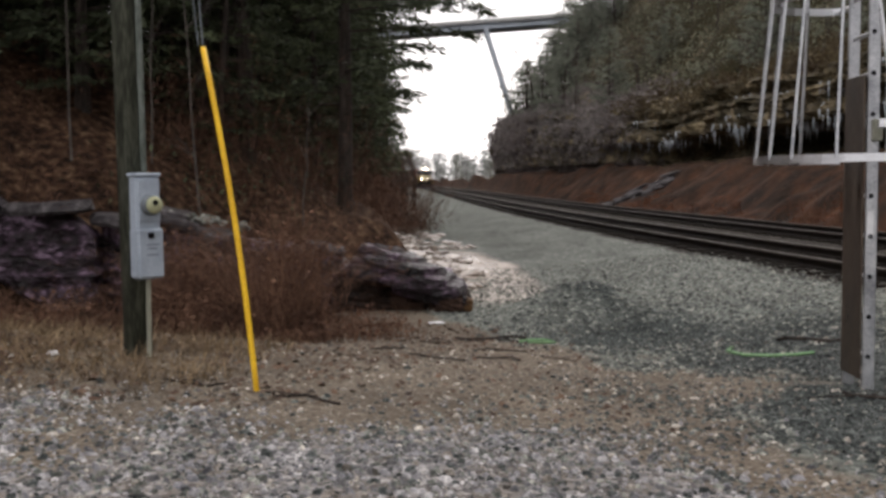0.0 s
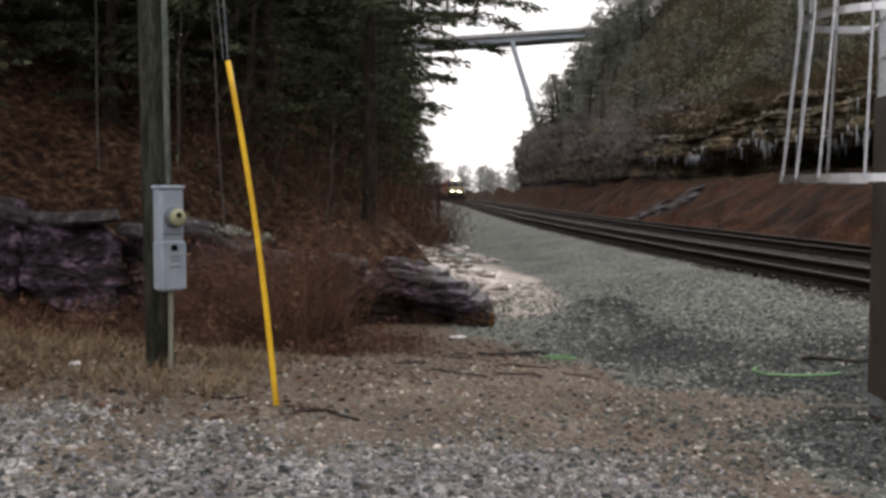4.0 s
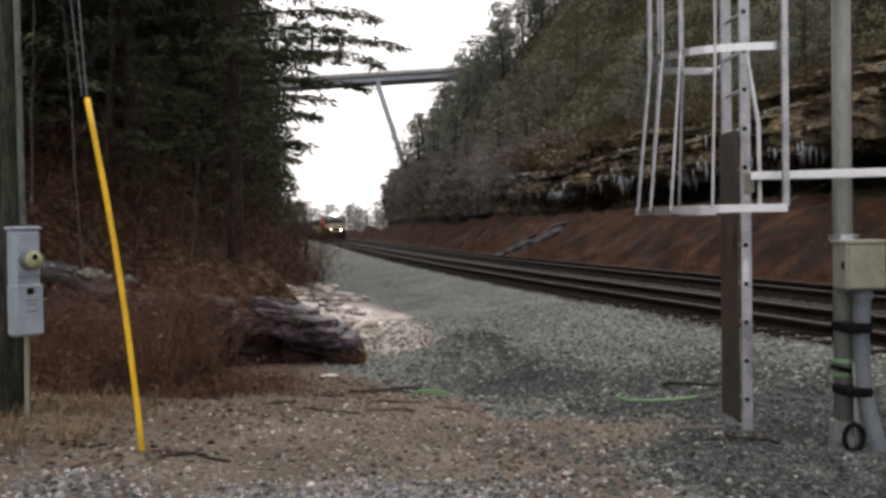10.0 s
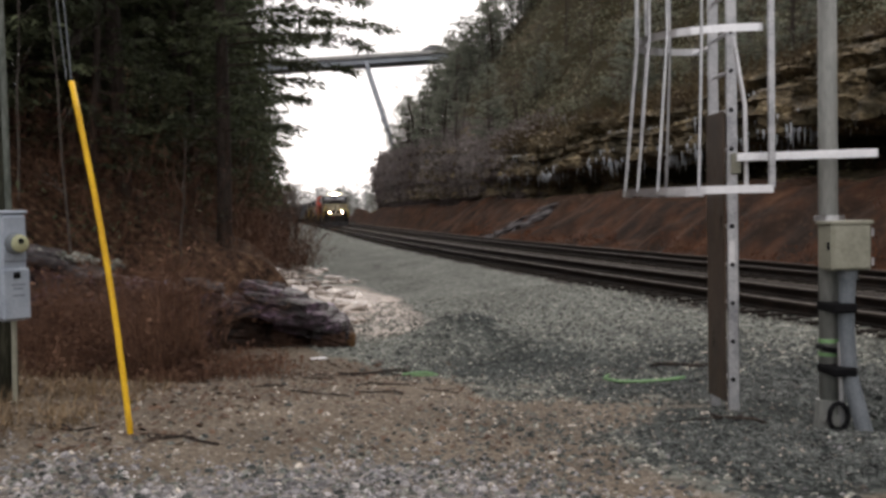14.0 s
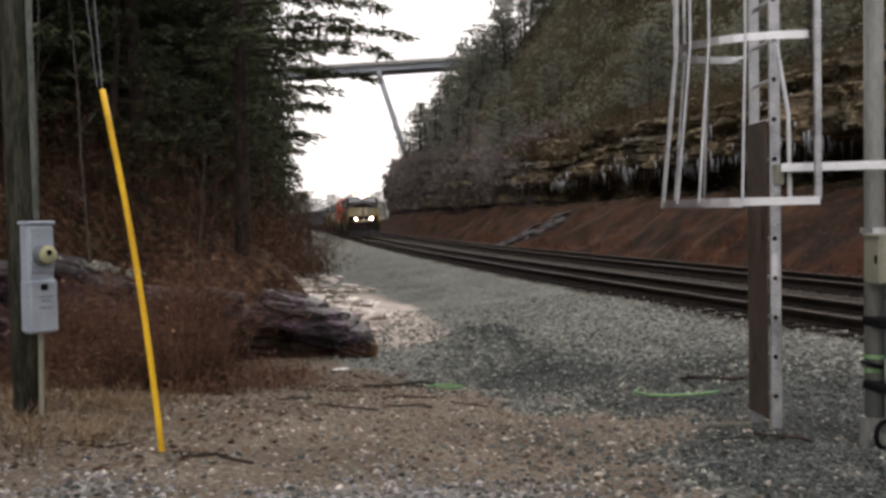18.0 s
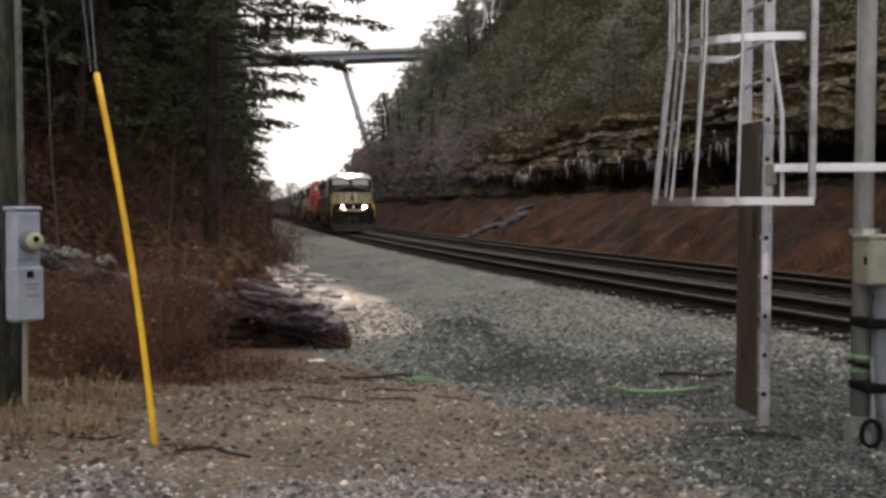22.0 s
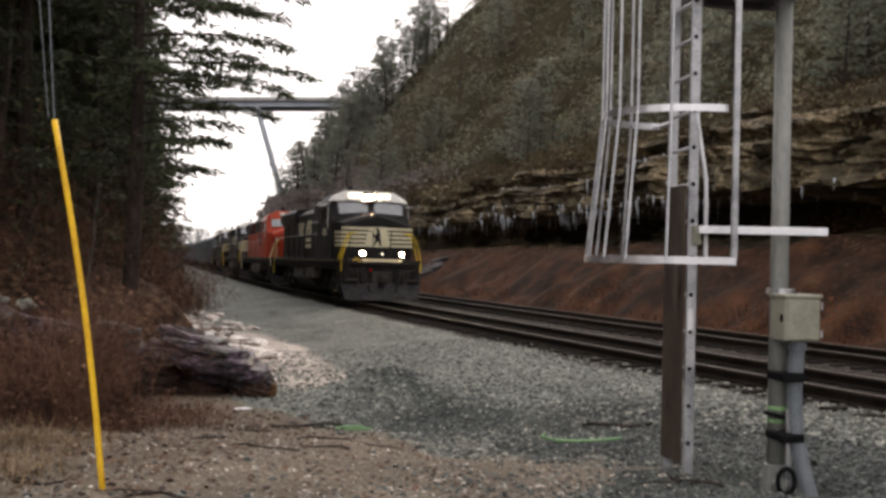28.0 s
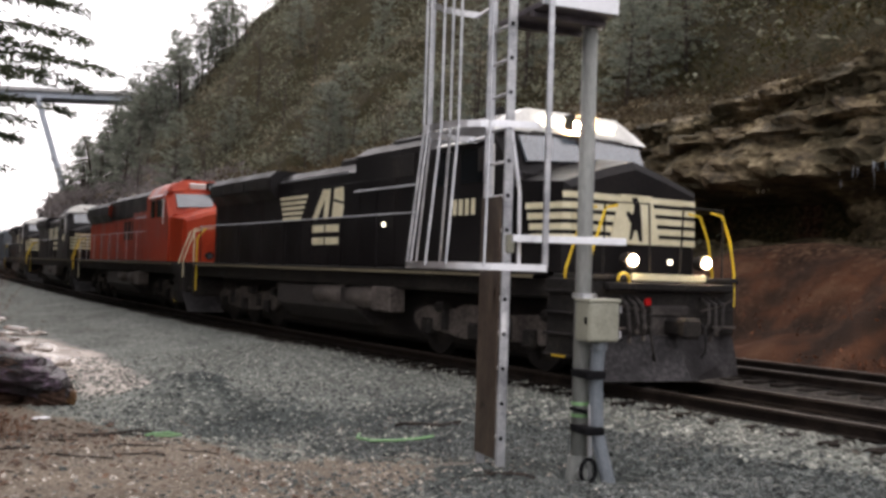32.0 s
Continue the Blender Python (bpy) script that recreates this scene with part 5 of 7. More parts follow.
def plant(proto, x, y, rnd, sc=None, sink=0.1):
    sc = sc or rnd.uniform(0.8, 1.2)
    m = Matrix.Translation((x, y, floor_at(x, y) - sink)) @ Matrix.Rotation(rnd.uniform(0, 6.28), 4, "Z") @ Matrix.Rotation(rnd.gauss(0, 0.04), 4, "X")
    ob = copy_thing(proto, m)
    ob.scale = (sc, sc, sc * rnd.uniform(0.9, 1.1))
    return ob


rt = random.Random(21)
hemlock = [make_tree(conifer_meshes(31, 17, 4.6, 0.24, 0.62, 1.2, 0.05, 1.25), NEEDLES, "conifer", "tall dark hemlock with drooping layered branches", "tree", "trees on the wooded bank", pose(-8.0, 33.0, floor_at(-8.0, 33.0))),
           make_tree(conifer_meshes(32, 14, 3.4, 0.06, 0.47, 1.15, 0.05, 1.2), NEEDLES, "conifer", "dark green hemlock on the leaf-strewn bank", "tree", "trees on the wooded bank", pose(-6.2, 27.5, floor_at(-6.2, 27.5))),
           make_tree(conifer_meshes(33, 20, 3.8, 0.20, 0.55, 1.0, 0.05, 1.25), NEEDLES, "conifer", "tall dark conifer with a bare lower trunk", "tree", "trees on the wooded bank", pose(-9.5, 24.0, floor_at(-9.5, 24)))]
pines = [make_tree(conifer_meshes(41, 11, 3.4, 0.12, 0.62, 0.5, 0.3, 2.0, 0.42), HAZEDPINE, "conifer", "olive-green pine on the slope above the ledge, paled to imitate haze", "tree", "trees above the ledge", pose(*[float(v) for v in track(60, 25)[:2]], float(ground_z(60, 25)))),
         make_tree(conifer_meshes(42, 8, 3.0, 0.06, 0.58, 0.5, 0.25, 2.0, 0.42), HAZEDPINE, "conifer", "small olive-green pine on the steep slope, paled to imitate haze", "tree", "trees above the ledge", pose(*[float(v) for v in track(80, 20)[:2]], float(ground_z(80, 20))))]
bare = [make_tree(bare_meshes(51, 12, 0.30), DEADLEAF, "bare_tree", "leafless grey-brown tree with a few russet leaves", "tree", "bare trees", pose(-6.0, 21.0, floor_at(-6.0, 21.0))),
        make_tree(bare_meshes(52, 9, 0.12), DEADLEAF, "bare_tree", "thin leafless grey tree on the slope", "tree", "bare trees", pose(-10.5, 19.0, floor_at(-10.5, 19.0)))]
REACH = (3.1, 2.3, 2.6)


def wood_edge(y):
    """Where the tall trees on the bank leave off towards the track."""
    return -1.58 - 0.0994 * (y - 20)


for k in range(84):                                  # wooded bank on the camera's side
    s = rt.uniform(16, 120) if k % 3 else rt.uniform(14, 60)
    u = float(foot_left(s)) - 1.2 - abs(rt.gauss(0, 10))
    x, y, _ = track(s, u)
    x, y = float(x), float(y)
    if y < 13:
        continue
    p, sc = rt.choice([0, 1, 2, 1, 1, 3, 4]), rt.uniform(0.8, 1.2)
    if p < 3:
        plant(hemlock[p], min(x, wood_edge(y) - REACH[p] * sc), y, rt, sc)
    else:
        plant(bare[p - 3], x, y, rt, sc)
for x, y, p, sc in ((-4.4, 26.5, 1, 0.85), (-6.2, 23.5, 1, 0.8), (-7.5, 18.5, 1, 0.65), (-9.8, 17.4, 1, 0.7), (-11.6, 16.6, 1, 0.75), (-13.6, 16.0, 1, 0.8), (-5.4, 20.2, 1, 0.6), (-15.6, 15.4, 1, 0.85), (-8.6, 19.4, 1, 0.75), (-10.8, 18.8, 1, 0.8), (-9.0, 20.5, 1, 0.85), (-12.5, 18.0, 1, 0.9), (-3.8, 30.0, 1, 0.75), (-4.0, 38.5, 1, 0.9), (-5.6, 29.5, 1, 1.1), (-5.0, 37.0, 0, 1.0), (-5.4, 42.0, 2, 0.95), (-6.0, 48.0, 1, 1.2), (-6.6, 55.0, 0, 0.9), (-8.0, 64.0, 1, 1.1), (-9.0, 74.0, 0, 0.95), (-10.5, 88.0, 1, 1.1), (-8.3, 21.5, 1, 0.9), (-12.0, 20.0, 2, 1.0), (-15.0, 18.5, 0, 1.0), (-11.0, 27.0, 0, 1.05), (-14.5, 25.5, 1, 1.2), (-18.0, 22.0, 2, 1.0), (-8.5, 26.0, 1, 1.2), (-10.0, 30.0, 0, 1.1), (-12.5, 23.0, 1, 1.15), (-13.5, 29.0, 1, 1.3), (-16.5, 27.0, 0, 1.1), (-16.0, 21.5, 1, 1.1), (-19.5, 25.5, 1, 1.3), (-7.4, 33.0, 1, 1.3), (-21.5, 21.0, 1, 1.2), (-10.5, 36.0, 1, 1.4)):
    plant(hemlock[p], min(x, wood_edge(y) - REACH[p] * sc), y, rt, sc)
UNDERGROWTH = []
for k in range(70):                                  # leafless undergrowth that steps down to the track
    y = 34 + 92 * rt.random() ** 1.4
    f = rt.uniform(-0.3, 0.55)
    x = wood_edge(y) + 0.0435 * (y - 1.0) * f - 0.3
    top = 1.41 + (0.0355 * (1 - f) + 0.033 * f) * (y - 1.0) * (1.1 - 0.3 * f)
    h = top - floor_at(x, y)
    if h > 3.6 and y > 30:
        plant(bare[k % 2], x, y, rt, h / (11.5 if k % 2 == 0 else 8.6))
    elif h > 0.5:
        UNDERGROWTH.append((x, y, h))


def make_pine():
    """A pine that reaches over the yard with long level boughs."""
    rnd = random.Random(91)
    x, y = -2.9, 21.2
    g = floor_at(x, y) - 0.15
    root = thing("conifer", "dark pine with long level boughs reaching over the gravel", "tree", "trees on the wooded bank", at=Matrix.Translation((x, y, g)))
    trunk, limbs, crown = Build(), Build(), Build()
    trunk.taper([Vector((0.05 * math.sin(k), 0.04 * k, 2.2 * k)) for k in range(7)], [0.17 - 0.022 * k for k in range(7)], 10)
    for tx, ty, tz in ((0.80, 21.2, 5.58), (0.3, 21.1, 6.17), (0.3, 22.2, 5.38), (-0.05, 21.6, 4.72), (-0.55, 20.8, 5.15), (-1.0, 19.6, 3.85), (-1.15, 20.2, 3.3), (-0.8, 20.7, 4.3), (0.1, 20.8, 6.75), (0.5, 21.4, 7.35), (-0.5, 20.4, 5.75), (-0.2, 22.0, 7.0), (0.6, 21.8, 8.0), (0.2, 21.0, 8.8), (-0.6, 19.9, 6.6)):
        tip = Vector((tx - x, ty - y, tz - g))
        bough(crown, limbs, Vector((0, 0, max(1.6, tip.z - 0.05))), tip, rnd, 4.2, 0.95, 0.10)
    for k in range(46):
        a, z = rnd.uniform(1.2, 5.4), rnd.uniform(2.2, 12.4)
        ln = rnd.uniform(1.4, 3.0) * (1.0 if z < 9 else 0.6)
        bough(crown, limbs, Vector((0, 0, z)), Vector((math.cos(a) * ln, math.sin(a) * ln, z + rnd.uniform(-0.2, 0.3))), rnd, 2.2, 1.1)
    part("trunk", trunk, BARK, root)
    tagged(part("branchwork", limbs, BARK, root), kind="stuff")
    tagged(part("crown", crown, NEEDLES, root), kind="stuff")


make_pine()
for k in range(230):                                 # slope above the ledge
    s = rt.uniform(10, 152) if k % 2 else rt.uniform(60, 156)
    u = SEP + float(face_off(s)) + 4.0 + abs(rt.gauss(0, 11))
    x, y, _ = track(s, u)
    if s < 96:
        if k % 3 == 0:
            plant(rt.choice(bare + bare + pines), float(x), float(y), rt, rt.uniform(0.45, 0.8))
    elif k % 5 == 0:
        plant(rt.choice(bare + [pines[1]]), float(x), float(y), rt, rt.uniform(0.5, 0.9))
for k in range(66):                                  # crest of the hill near its end
    s = rt.uniform(140, 157)
    u = SEP + float(face_off(s)) + rt.uniform(3.5, 24)
    x, y, _ = track(s, u)
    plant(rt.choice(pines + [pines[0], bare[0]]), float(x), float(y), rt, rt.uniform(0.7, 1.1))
for k in range(26):                                  # end of the ledge and beyond it
    s = rt.uniform(100, 158)
    u = SEP + float(face_off(s)) + 1.2 + abs(rt.gauss(0, 2.0))
    x, y, _ = track(s, u)
    ob = plant(rt.choice(pines + bare), float(x), float(y), rt, rt.uniform(0.6, 1.0))
    ob.location.z = max(ob.location.z, float(ground_z(s, SEP + float(face_off(s)) + 4.5)) - 1.0)
for k in range(34):                                  # woods beyond the cutting
    s, u = rt.uniform(250, 400), rt.uniform(-70, 60)
    if abs(u - 2) < 12:
        u += 22 if u > 2 else -22
    x, y, _ = track(s, u)
    plant(rt.choice(pines + bare), float(x), float(y), rt, rt.uniform(1.0, 1.5))


def make_distance():
    """The far wood that closes the view down the line, its colour paled to imitate haze."""
    rnd = random.Random(17)
    b = Build()
    for k in range(150):
        s, u = rnd.uniform(432, 500), rnd.uniform(-110, 80)
        x, y, _ = track(s, u)
        x, y, h, r = float(x), float(y), rnd.uniform(9, 17), rnd.uniform(3.0, 5.5)
        b.tube((x, y, -1.5), (x, y, h * 0.8), 0.25, 0.08, 5, False)
        for _ in range(130):
            t = rnd.random()
            w = r * (1 - 0.75 * t ** 2)
            p = Vector((x + rnd.gauss(0, 0.5) * w, y + rnd.gauss(0, 0.5) * w, -0.5 + h * (0.08 + 0.92 * t)))
            spray(b, p, Vector((rnd.gauss(0, 1), rnd.gauss(0, 1), rnd.gauss(0.3, 0.5))), rnd.uniform(0.8, 2.0), rnd.uniform(0.25, 0.6), rnd)
    tagged(part("distant_woods", b, HAZEDWOOD), "winter wood far down the line, haze put into its pale grey-green colour", "woods", kind="stuff")


make_distance()


def sapling(x, y, h, lean, seed):
    rnd = random.Random(seed)
    root = thing("sapling", "thin pale leafless sapling standing in the brush", "tree", "saplings", at=Matrix.Translation((x, y, floor_at(x, y) - 0.1)))
    pts = [Vector((lean * (k / 6) ** 1.4 * h + rnd.gauss(0, 0.02), rnd.gauss(0, 0.03), h * k / 6)) for k in range(7)]
    part("trunk", Build().taper(pts, [0.024 * (1 - k / 8) for k in range(7)], 7), PALEBARK, root)
    for k in range(9):
        p = pts[2 + k % 5] * 0.6 + pts[min(6, 3 + k % 5)] * 0.4
        a = rnd.uniform(0, 6.28)
        q = p + Vector((math.cos(a), math.sin(a), rnd.uniform(0.4, 1.2))) * rnd.uniform(0.3, 0.8)
        part("branch", Build().taper([p, (p + q) / 2 + Vector((0, 0, 0.05)), q], [0.008, 0.006, 0.003], 4), PALEBARK, root)


for x, y, h, lean, seed in ((-4.55, 16.2, 6.5, -0.05, 1), (-7.2, 17.0, 5.5, 0.03, 2), (-3.4, 19.0, 2.6, 0.06, 3), (-6.1, 18.2, 6.0, 0.02, 5), (-9.3, 16.4, 5.0, -0.03, 6)):
    sapling(x, y, h, lean, seed)


# ---------------------------------------------------------------- brush, grass and litter on the ground
def blades(b, p, n, h, spread, rnd, lean=0.5, w=0.006):
    for _ in range(n):
        a = rnd.uniform(0, 6.28)
        q = p + Vector((rnd.gauss(0, spread), rnd.gauss(0, spread), 0))
        hh = h * rnd.uniform(0.5, 1.2)
        tip = q + Vector((math.cos(a) * lean * hh * rnd.random(), math.sin(a) * lean * hh * rnd.random(), hh))
        mid = (q + tip) / 2 + Vector((0, 0, 0.1 * hh))
        side = Vector((math.cos(a + 1.57), math.sin(a + 1.57), 0)) * w * rnd.uniform(0.6, 1.4)
        b.add([q - side, q + side, mid + side * 0.8, mid - side * 0.8, tip], [(0, 1, 2, 3), (3, 2, 4)])


# leaf colours of the far slope are lightened to stand in for haze
HAZEDSLOPE = tint_by_piece(material("hazed_slope_leaves", [(0.19, 0.15, 0.105), (0.165, 0.16, 0.115), (0.16, 0.175, 0.125), (0.25, 0.235, 0.175)], 0.85, 0, 0.12, 6, 0.0, where="Position"), 0.3)
HAZEDSLOPE = leafy(HAZEDSLOPE)
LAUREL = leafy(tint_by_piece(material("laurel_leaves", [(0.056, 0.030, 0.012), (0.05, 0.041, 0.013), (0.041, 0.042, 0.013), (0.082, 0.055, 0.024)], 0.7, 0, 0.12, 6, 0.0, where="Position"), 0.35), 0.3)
_ss, _su = np.meshgrid(np.arange(-2, 170, 1.0), np.arange(4, 52, 0.5), indexing="ij")
_sz = ground_z(_ss, _su)


def from_slope(s, u):
    return _sz[int(np.clip(round(s + 2), 0, 171)), int(np.clip(round((u - 4) * 2), 0, 95))]


def make_brush():
    rnd = random.Random(61)
    b = Build()
    def bush(p, n, h, sp):
        """Thin stems that arch outwards and fork, with a few curled leaves."""
        for _ in range(n):
            a = rnd.uniform(0, 6.28)
            hh, out = h * rnd.uniform(0.5, 1.15), h * abs(rnd.gauss(0, 0.55))
            q = p + Vector((rnd.gauss(0, sp), rnd.gauss(0, sp), 0))
            mid = q + Vector((math.cos(a) * out * 0.35, math.sin(a) * out * 0.35, hh * 0.65))
            tip = q + Vector((math.cos(a) * out, math.sin(a) * out, hh * rnd.uniform(0.75, 1.0)))
            for e, f, w in ((q, mid, 0.0045), (mid, tip, 0.003)):
                side = Vector((rnd.gauss(0, 1), rnd.gauss(0, 1), 0)).normalized() * w
                b.add([e - side, e + side, f + side * 0.6, f - side * 0.6], [(0, 1, 2, 3)])
            for _ in range(3):
                e = mid + (tip - mid) * rnd.random()
                f = e + Vector((rnd.gauss(0, 0.14), rnd.gauss(0, 0.14), rnd.uniform(-0.02, 0.16))) * h
                side = Vector((rnd.gauss(0, 1), rnd.gauss(0, 1), rnd.gauss(0, 1))).normalized() * 0.003
                b.add([e - side, e + side, f], [(0, 1, 2)])
                if rnd.random() < 0.25:
                    d, w = Vector((rnd.gauss(0, 1), rnd.gauss(0, 1), rnd.gauss(0, 0.6))).normalized() * rnd.uniform(0.03, 0.08), Vector((rnd.gauss(0, 1), rnd.gauss(0, 1), rnd.gauss(0, 1))).normalized() * rnd.uniform(0.01, 0.028)
                    b.add([f, f + d * 0.5 + w, f + d, f + d * 0.5 - w], [(0, 1, 2, 3)])

    for k in range(330):                             # brown brush before the ledge
        x, y = rnd.uniform(-4.3, -0.9), rnd.uniform(9.8, 14.2)
        rim = min(-1.22 - 0.30 * (y - 9.8) - x, y - 10.6 + 0.5 * (x + 2.0))
        if rim < 0.25 * noise.noise((x * 1.7, y * 1.7, 2.0)):
            continue
        tall = (0.75 + 0.5 * noise.noise((x * 0.9, y * 0.6, 6.0))) * float(0.35 + 0.65 * smooth(-0.1, 0.9, rim))
        bush(Vector((x, y, floor_at(x, y) - 0.03)), 38, rnd.uniform(0.8, 1.15) * tall * (0.65 if y < 11 else 1.25), 0.17)
    for k in range(14):                              # one upright pale clump
        x, y = rnd.gauss(-2.35, 0.16), rnd.gauss(12.9, 0.15)
        bush(Vector((x, y, floor_at(x, y) - 0.03)), 26, rnd.uniform(1.3, 1.85), 0.07)
    for k in range(26):                              # taller airy stems among it
        x, y = rnd.gauss(-2.1, 0.32), rnd.gauss(11.7, 0.4)
        bush(Vector((x, y, floor_at(x, y) - 0.03)), 14, rnd.uniform(1.0, 1.75), 0.13)
    for k in range(60):                              # low sprigs towards the boulder
        x, y = rnd.uniform(-2.0, -0.75), rnd.uniform(10.9, 13.6)
        bush(Vector((x, y, floor_at(x, y) - 0.02)), 10, rnd.uniform(0.12, 0.34), 0.16)
    for k in range(120):                             # low twigs under the ledge on the pole's far side
        x, y = rnd.uniform(-11, -4.3), rnd.uniform(9.6, 13.4)
        bush(Vector((x, y, floor_at(x, y) - 0.03)), 16, rnd.uniform(0.3, 0.75), 0.22)
    tagged(part("dead_brush", b, DEADGRASS), "thicket of dry brown brush in front of the ledge", "brush", kind="stuff")
    g = Build()
    for k in range(640):                             # straw-coloured grass round the pole
        x, y = -1.6 - 4.9 * rnd.random() ** 0.8, rnd.uniform(6.0, 9.6)
        if rnd.random() > 0.35 + 0.16 * (-1.6 - x) + 0.6 * noise.noise((x * 0.8, y * 0.8, 3.0)):
            continue
        blades(g, Vector((x, y, floor_at(x, y) - 0.01)), 26, rnd.uniform(0.05, 0.20), 0.14, rnd, 2.6, 0.003)
    tagged(part("dry_grass", g, STRAW), "tufts of straw-coloured dead grass round the pole", "grass", kind="stuff")
    l = Build()
    for k in range(11000):                           # fallen leaves
        r = rnd.random()
        if r < 0.55:
            x, y = rnd.uniform(-7, 1.5), rnd.uniform(5.6, 13.5)
            if x > -1 + 0.25 * (y - 6) and rnd.random() < 0.75:
                continue
        else:
            s = rnd.uniform(14, 60)
            u = float(foot_left(s)) - abs(rnd.gauss(0, 4))
            x, y, _ = track(s, u)
            x, y = float(x), float(y)
        p = Vector((x, y, floor_at(x, y) + 0.012))
        sz = rnd.uniform(0.02, 0.045)
        a = rnd.uniform(0, 6.28)
        d, e = Vector((math.cos(a), math.sin(a), rnd.uniform(-.3, .5))) * sz, Vector((-math.sin(a), math.cos(a), rnd.uniform(-.3, .5))) * sz * 0.6
        l.add([p - d, p + e, p + d, p - e], [(0, 1, 2, 3)])
    tagged(part("fallen_leaves", l, LEAFLITTER), "brown fallen leaves scattered over the yard and bank", "leaves", kind="stuff")
    sh = Build()

    def shrub(p, h):
        for _ in range(20):
            foot = p + Vector((rnd.gauss(0, 0.22 * h), rnd.gauss(0, 0.22 * h), 0))
            tip = foot + Vector((rnd.gauss(0, 0.34 * h), rnd.gauss(0, 0.34 * h), h * rnd.uniform(0.25, 1)))
            mid = (foot + tip) / 2 + Vector((0, 0, 0.12 * h))
            for a, b, w in ((foot, mid, 0.006), (mid, tip, 0.004)):
                side = Vector((rnd.gauss(0, 1), rnd.gauss(0, 1), 0)).normalized() * w
                sh.add([a - side, a + side, b + side * 0.6, b - side * 0.6], [(0, 1, 2, 3)])
            for _ in range(7):
                q = foot + (tip - foot) * rnd.uniform(0.1, 1) + Vector((0, 0, 0.06 * h))
                needles(sh, q, Vector((rnd.gauss(0, 1), rnd.gauss(0, 1), rnd.gauss(0.2, .5))), rnd.uniform(0.1, 0.3) * (0.7 + 0.3 * h), rnd.uniform(0.004, 0.015), rnd)

    for k in range(640):                             # low scrub on the bank
        s = rnd.uniform(12, 90) if k < 420 else rnd.uniform(30, 75)
        u = float(foot_left(s)) - (0.4 if s > 32 else 1.2) - (0 if k < 420 else 1.1) - abs(rnd.gauss(0, 5 if k < 420 else 1.8))
        x, y, _ = track(s, u)
        p = Vector((float(x), float(y), float(ground_z(s, u)) - 0.05))
        h = rnd.uniform(0.6, 2.0) if k < 420 else rnd.uniform(1.2, 3.0)
        shrub(p, h)
    for x, y, h in UNDERGROWTH:
        for _ in range(3):
            dx, dy = rnd.gauss(-0.2, 0.5), rnd.gauss(0, 0.8)
            shrub(Vector((x + dx, y + dy, floor_at(x + dx, y + dy) - 0.05)), h * rnd.uniform(0.45, 0.95))
    tagged(part("bank_scrub", sh, DEADLEAF), "russet leafy scrub on the wooded bank", "scrub", kind="stuff")
    near_slope, far_slope = Build(), Build()
    for k in range(7400):                            # brush over the steep slope
        s = rnd.uniform(0, 165) if k < 4800 else rnd.uniform(-1.5, 58)
        u = SEP + float(rnd.uniform(2.6, 34)) + 10.2 - 6.4 * float(smooth(82, 150, s))
        x, y, _ = track(s, u)
        p = Vector((float(x), float(y), float(from_slope(s, u))))
        h = rnd.uniform(0.5, 1.8)
        # clumps farther off go into the mesh with haze in its leaf colour
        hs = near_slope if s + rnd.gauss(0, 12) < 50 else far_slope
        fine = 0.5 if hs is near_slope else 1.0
        for _ in range(12 if fine == 1.0 else 20):
            q = p + Vector((rnd.gauss(0, 0.5 * h), rnd.gauss(0, 0.5 * h), h * rnd.uniform(0.05, 1)))
            spray(hs, q, Vector((rnd.gauss(0, 1), rnd.gauss(0, 1), rnd.gauss(0.2, .6))), rnd.uniform(0.25, 0.6) * fine, rnd.uniform(0.06, 0.16) * fine, rnd)
    tagged(part("slope_brush", far_slope, HAZEDSLOPE), "grey-green and brown brush on the far slope, paled to imitate haze", "brush", kind="stuff")
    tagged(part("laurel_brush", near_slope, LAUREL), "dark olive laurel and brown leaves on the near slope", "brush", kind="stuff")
    rg = Build()
    for k in range(2300):                            # rust-brown clumps on the clay bank
        s = rnd.uniform(-2, 95)
        r = 2.7 + abs(rnd.gauss(0, 1.7))
        if noise.noise((s * 0.16, r * 0.5, 3.0)) + 0.3 * noise.noise((s * 0.6, r * 1.4, 8.0)) < 0.0 or r > 7.5:
            continue
        u = SEP + r
        x, y, _ = track(s, u)
        p = Vector((float(x), float(y), float(ground_z(s, u)) - 0.03))
        h = rnd.uniform(0.2, 0.6)
        blades(rg, p, 4, h, 0.25, rnd, 1.2, 0.009)
        for _ in range(16):
            q = p + Vector((rnd.gauss(0, 0.3), rnd.gauss(0, 0.3), h * rnd.uniform(0.0, 0.9)))
            d, w = Vector((rnd.gauss(0, 1), rnd.gauss(0, 1), rnd.gauss(0, 0.7))).normalized() * rnd.uniform(0.05, 0.16), Vector((rnd.gauss(0, 1), rnd.gauss(0, 1), rnd.gauss(0, 1))).normalized() * rnd.uniform(0.015, 0.04)
            rg.add([q, q + d * 0.5 + w, q + d, q + d * 0.5 - w], [(0, 1, 2, 3)])
    tagged(part("bank_grass", rg, RUSSET), "rust-brown dead grass on the clay bank", "grass", kind="stuff")
    gs = Build()
    for k in range(90):
        s = rnd.uniform(12, 45)
        u = float(foot_left(s)) - 1.0 - abs(rnd.gauss(0, 4))
        x, y, _ = track(s, u)
        p = Vector((float(x), float(y), float(ground_z(s, u)) - 0.05))
        h = rnd.uniform(0.5, 1.6)
        for _ in range(60):
            q = p + Vector((rnd.gauss(0, 0.4 * h), rnd.gauss(0, 0.4 * h), h * rnd.uniform(0.1, 1)))
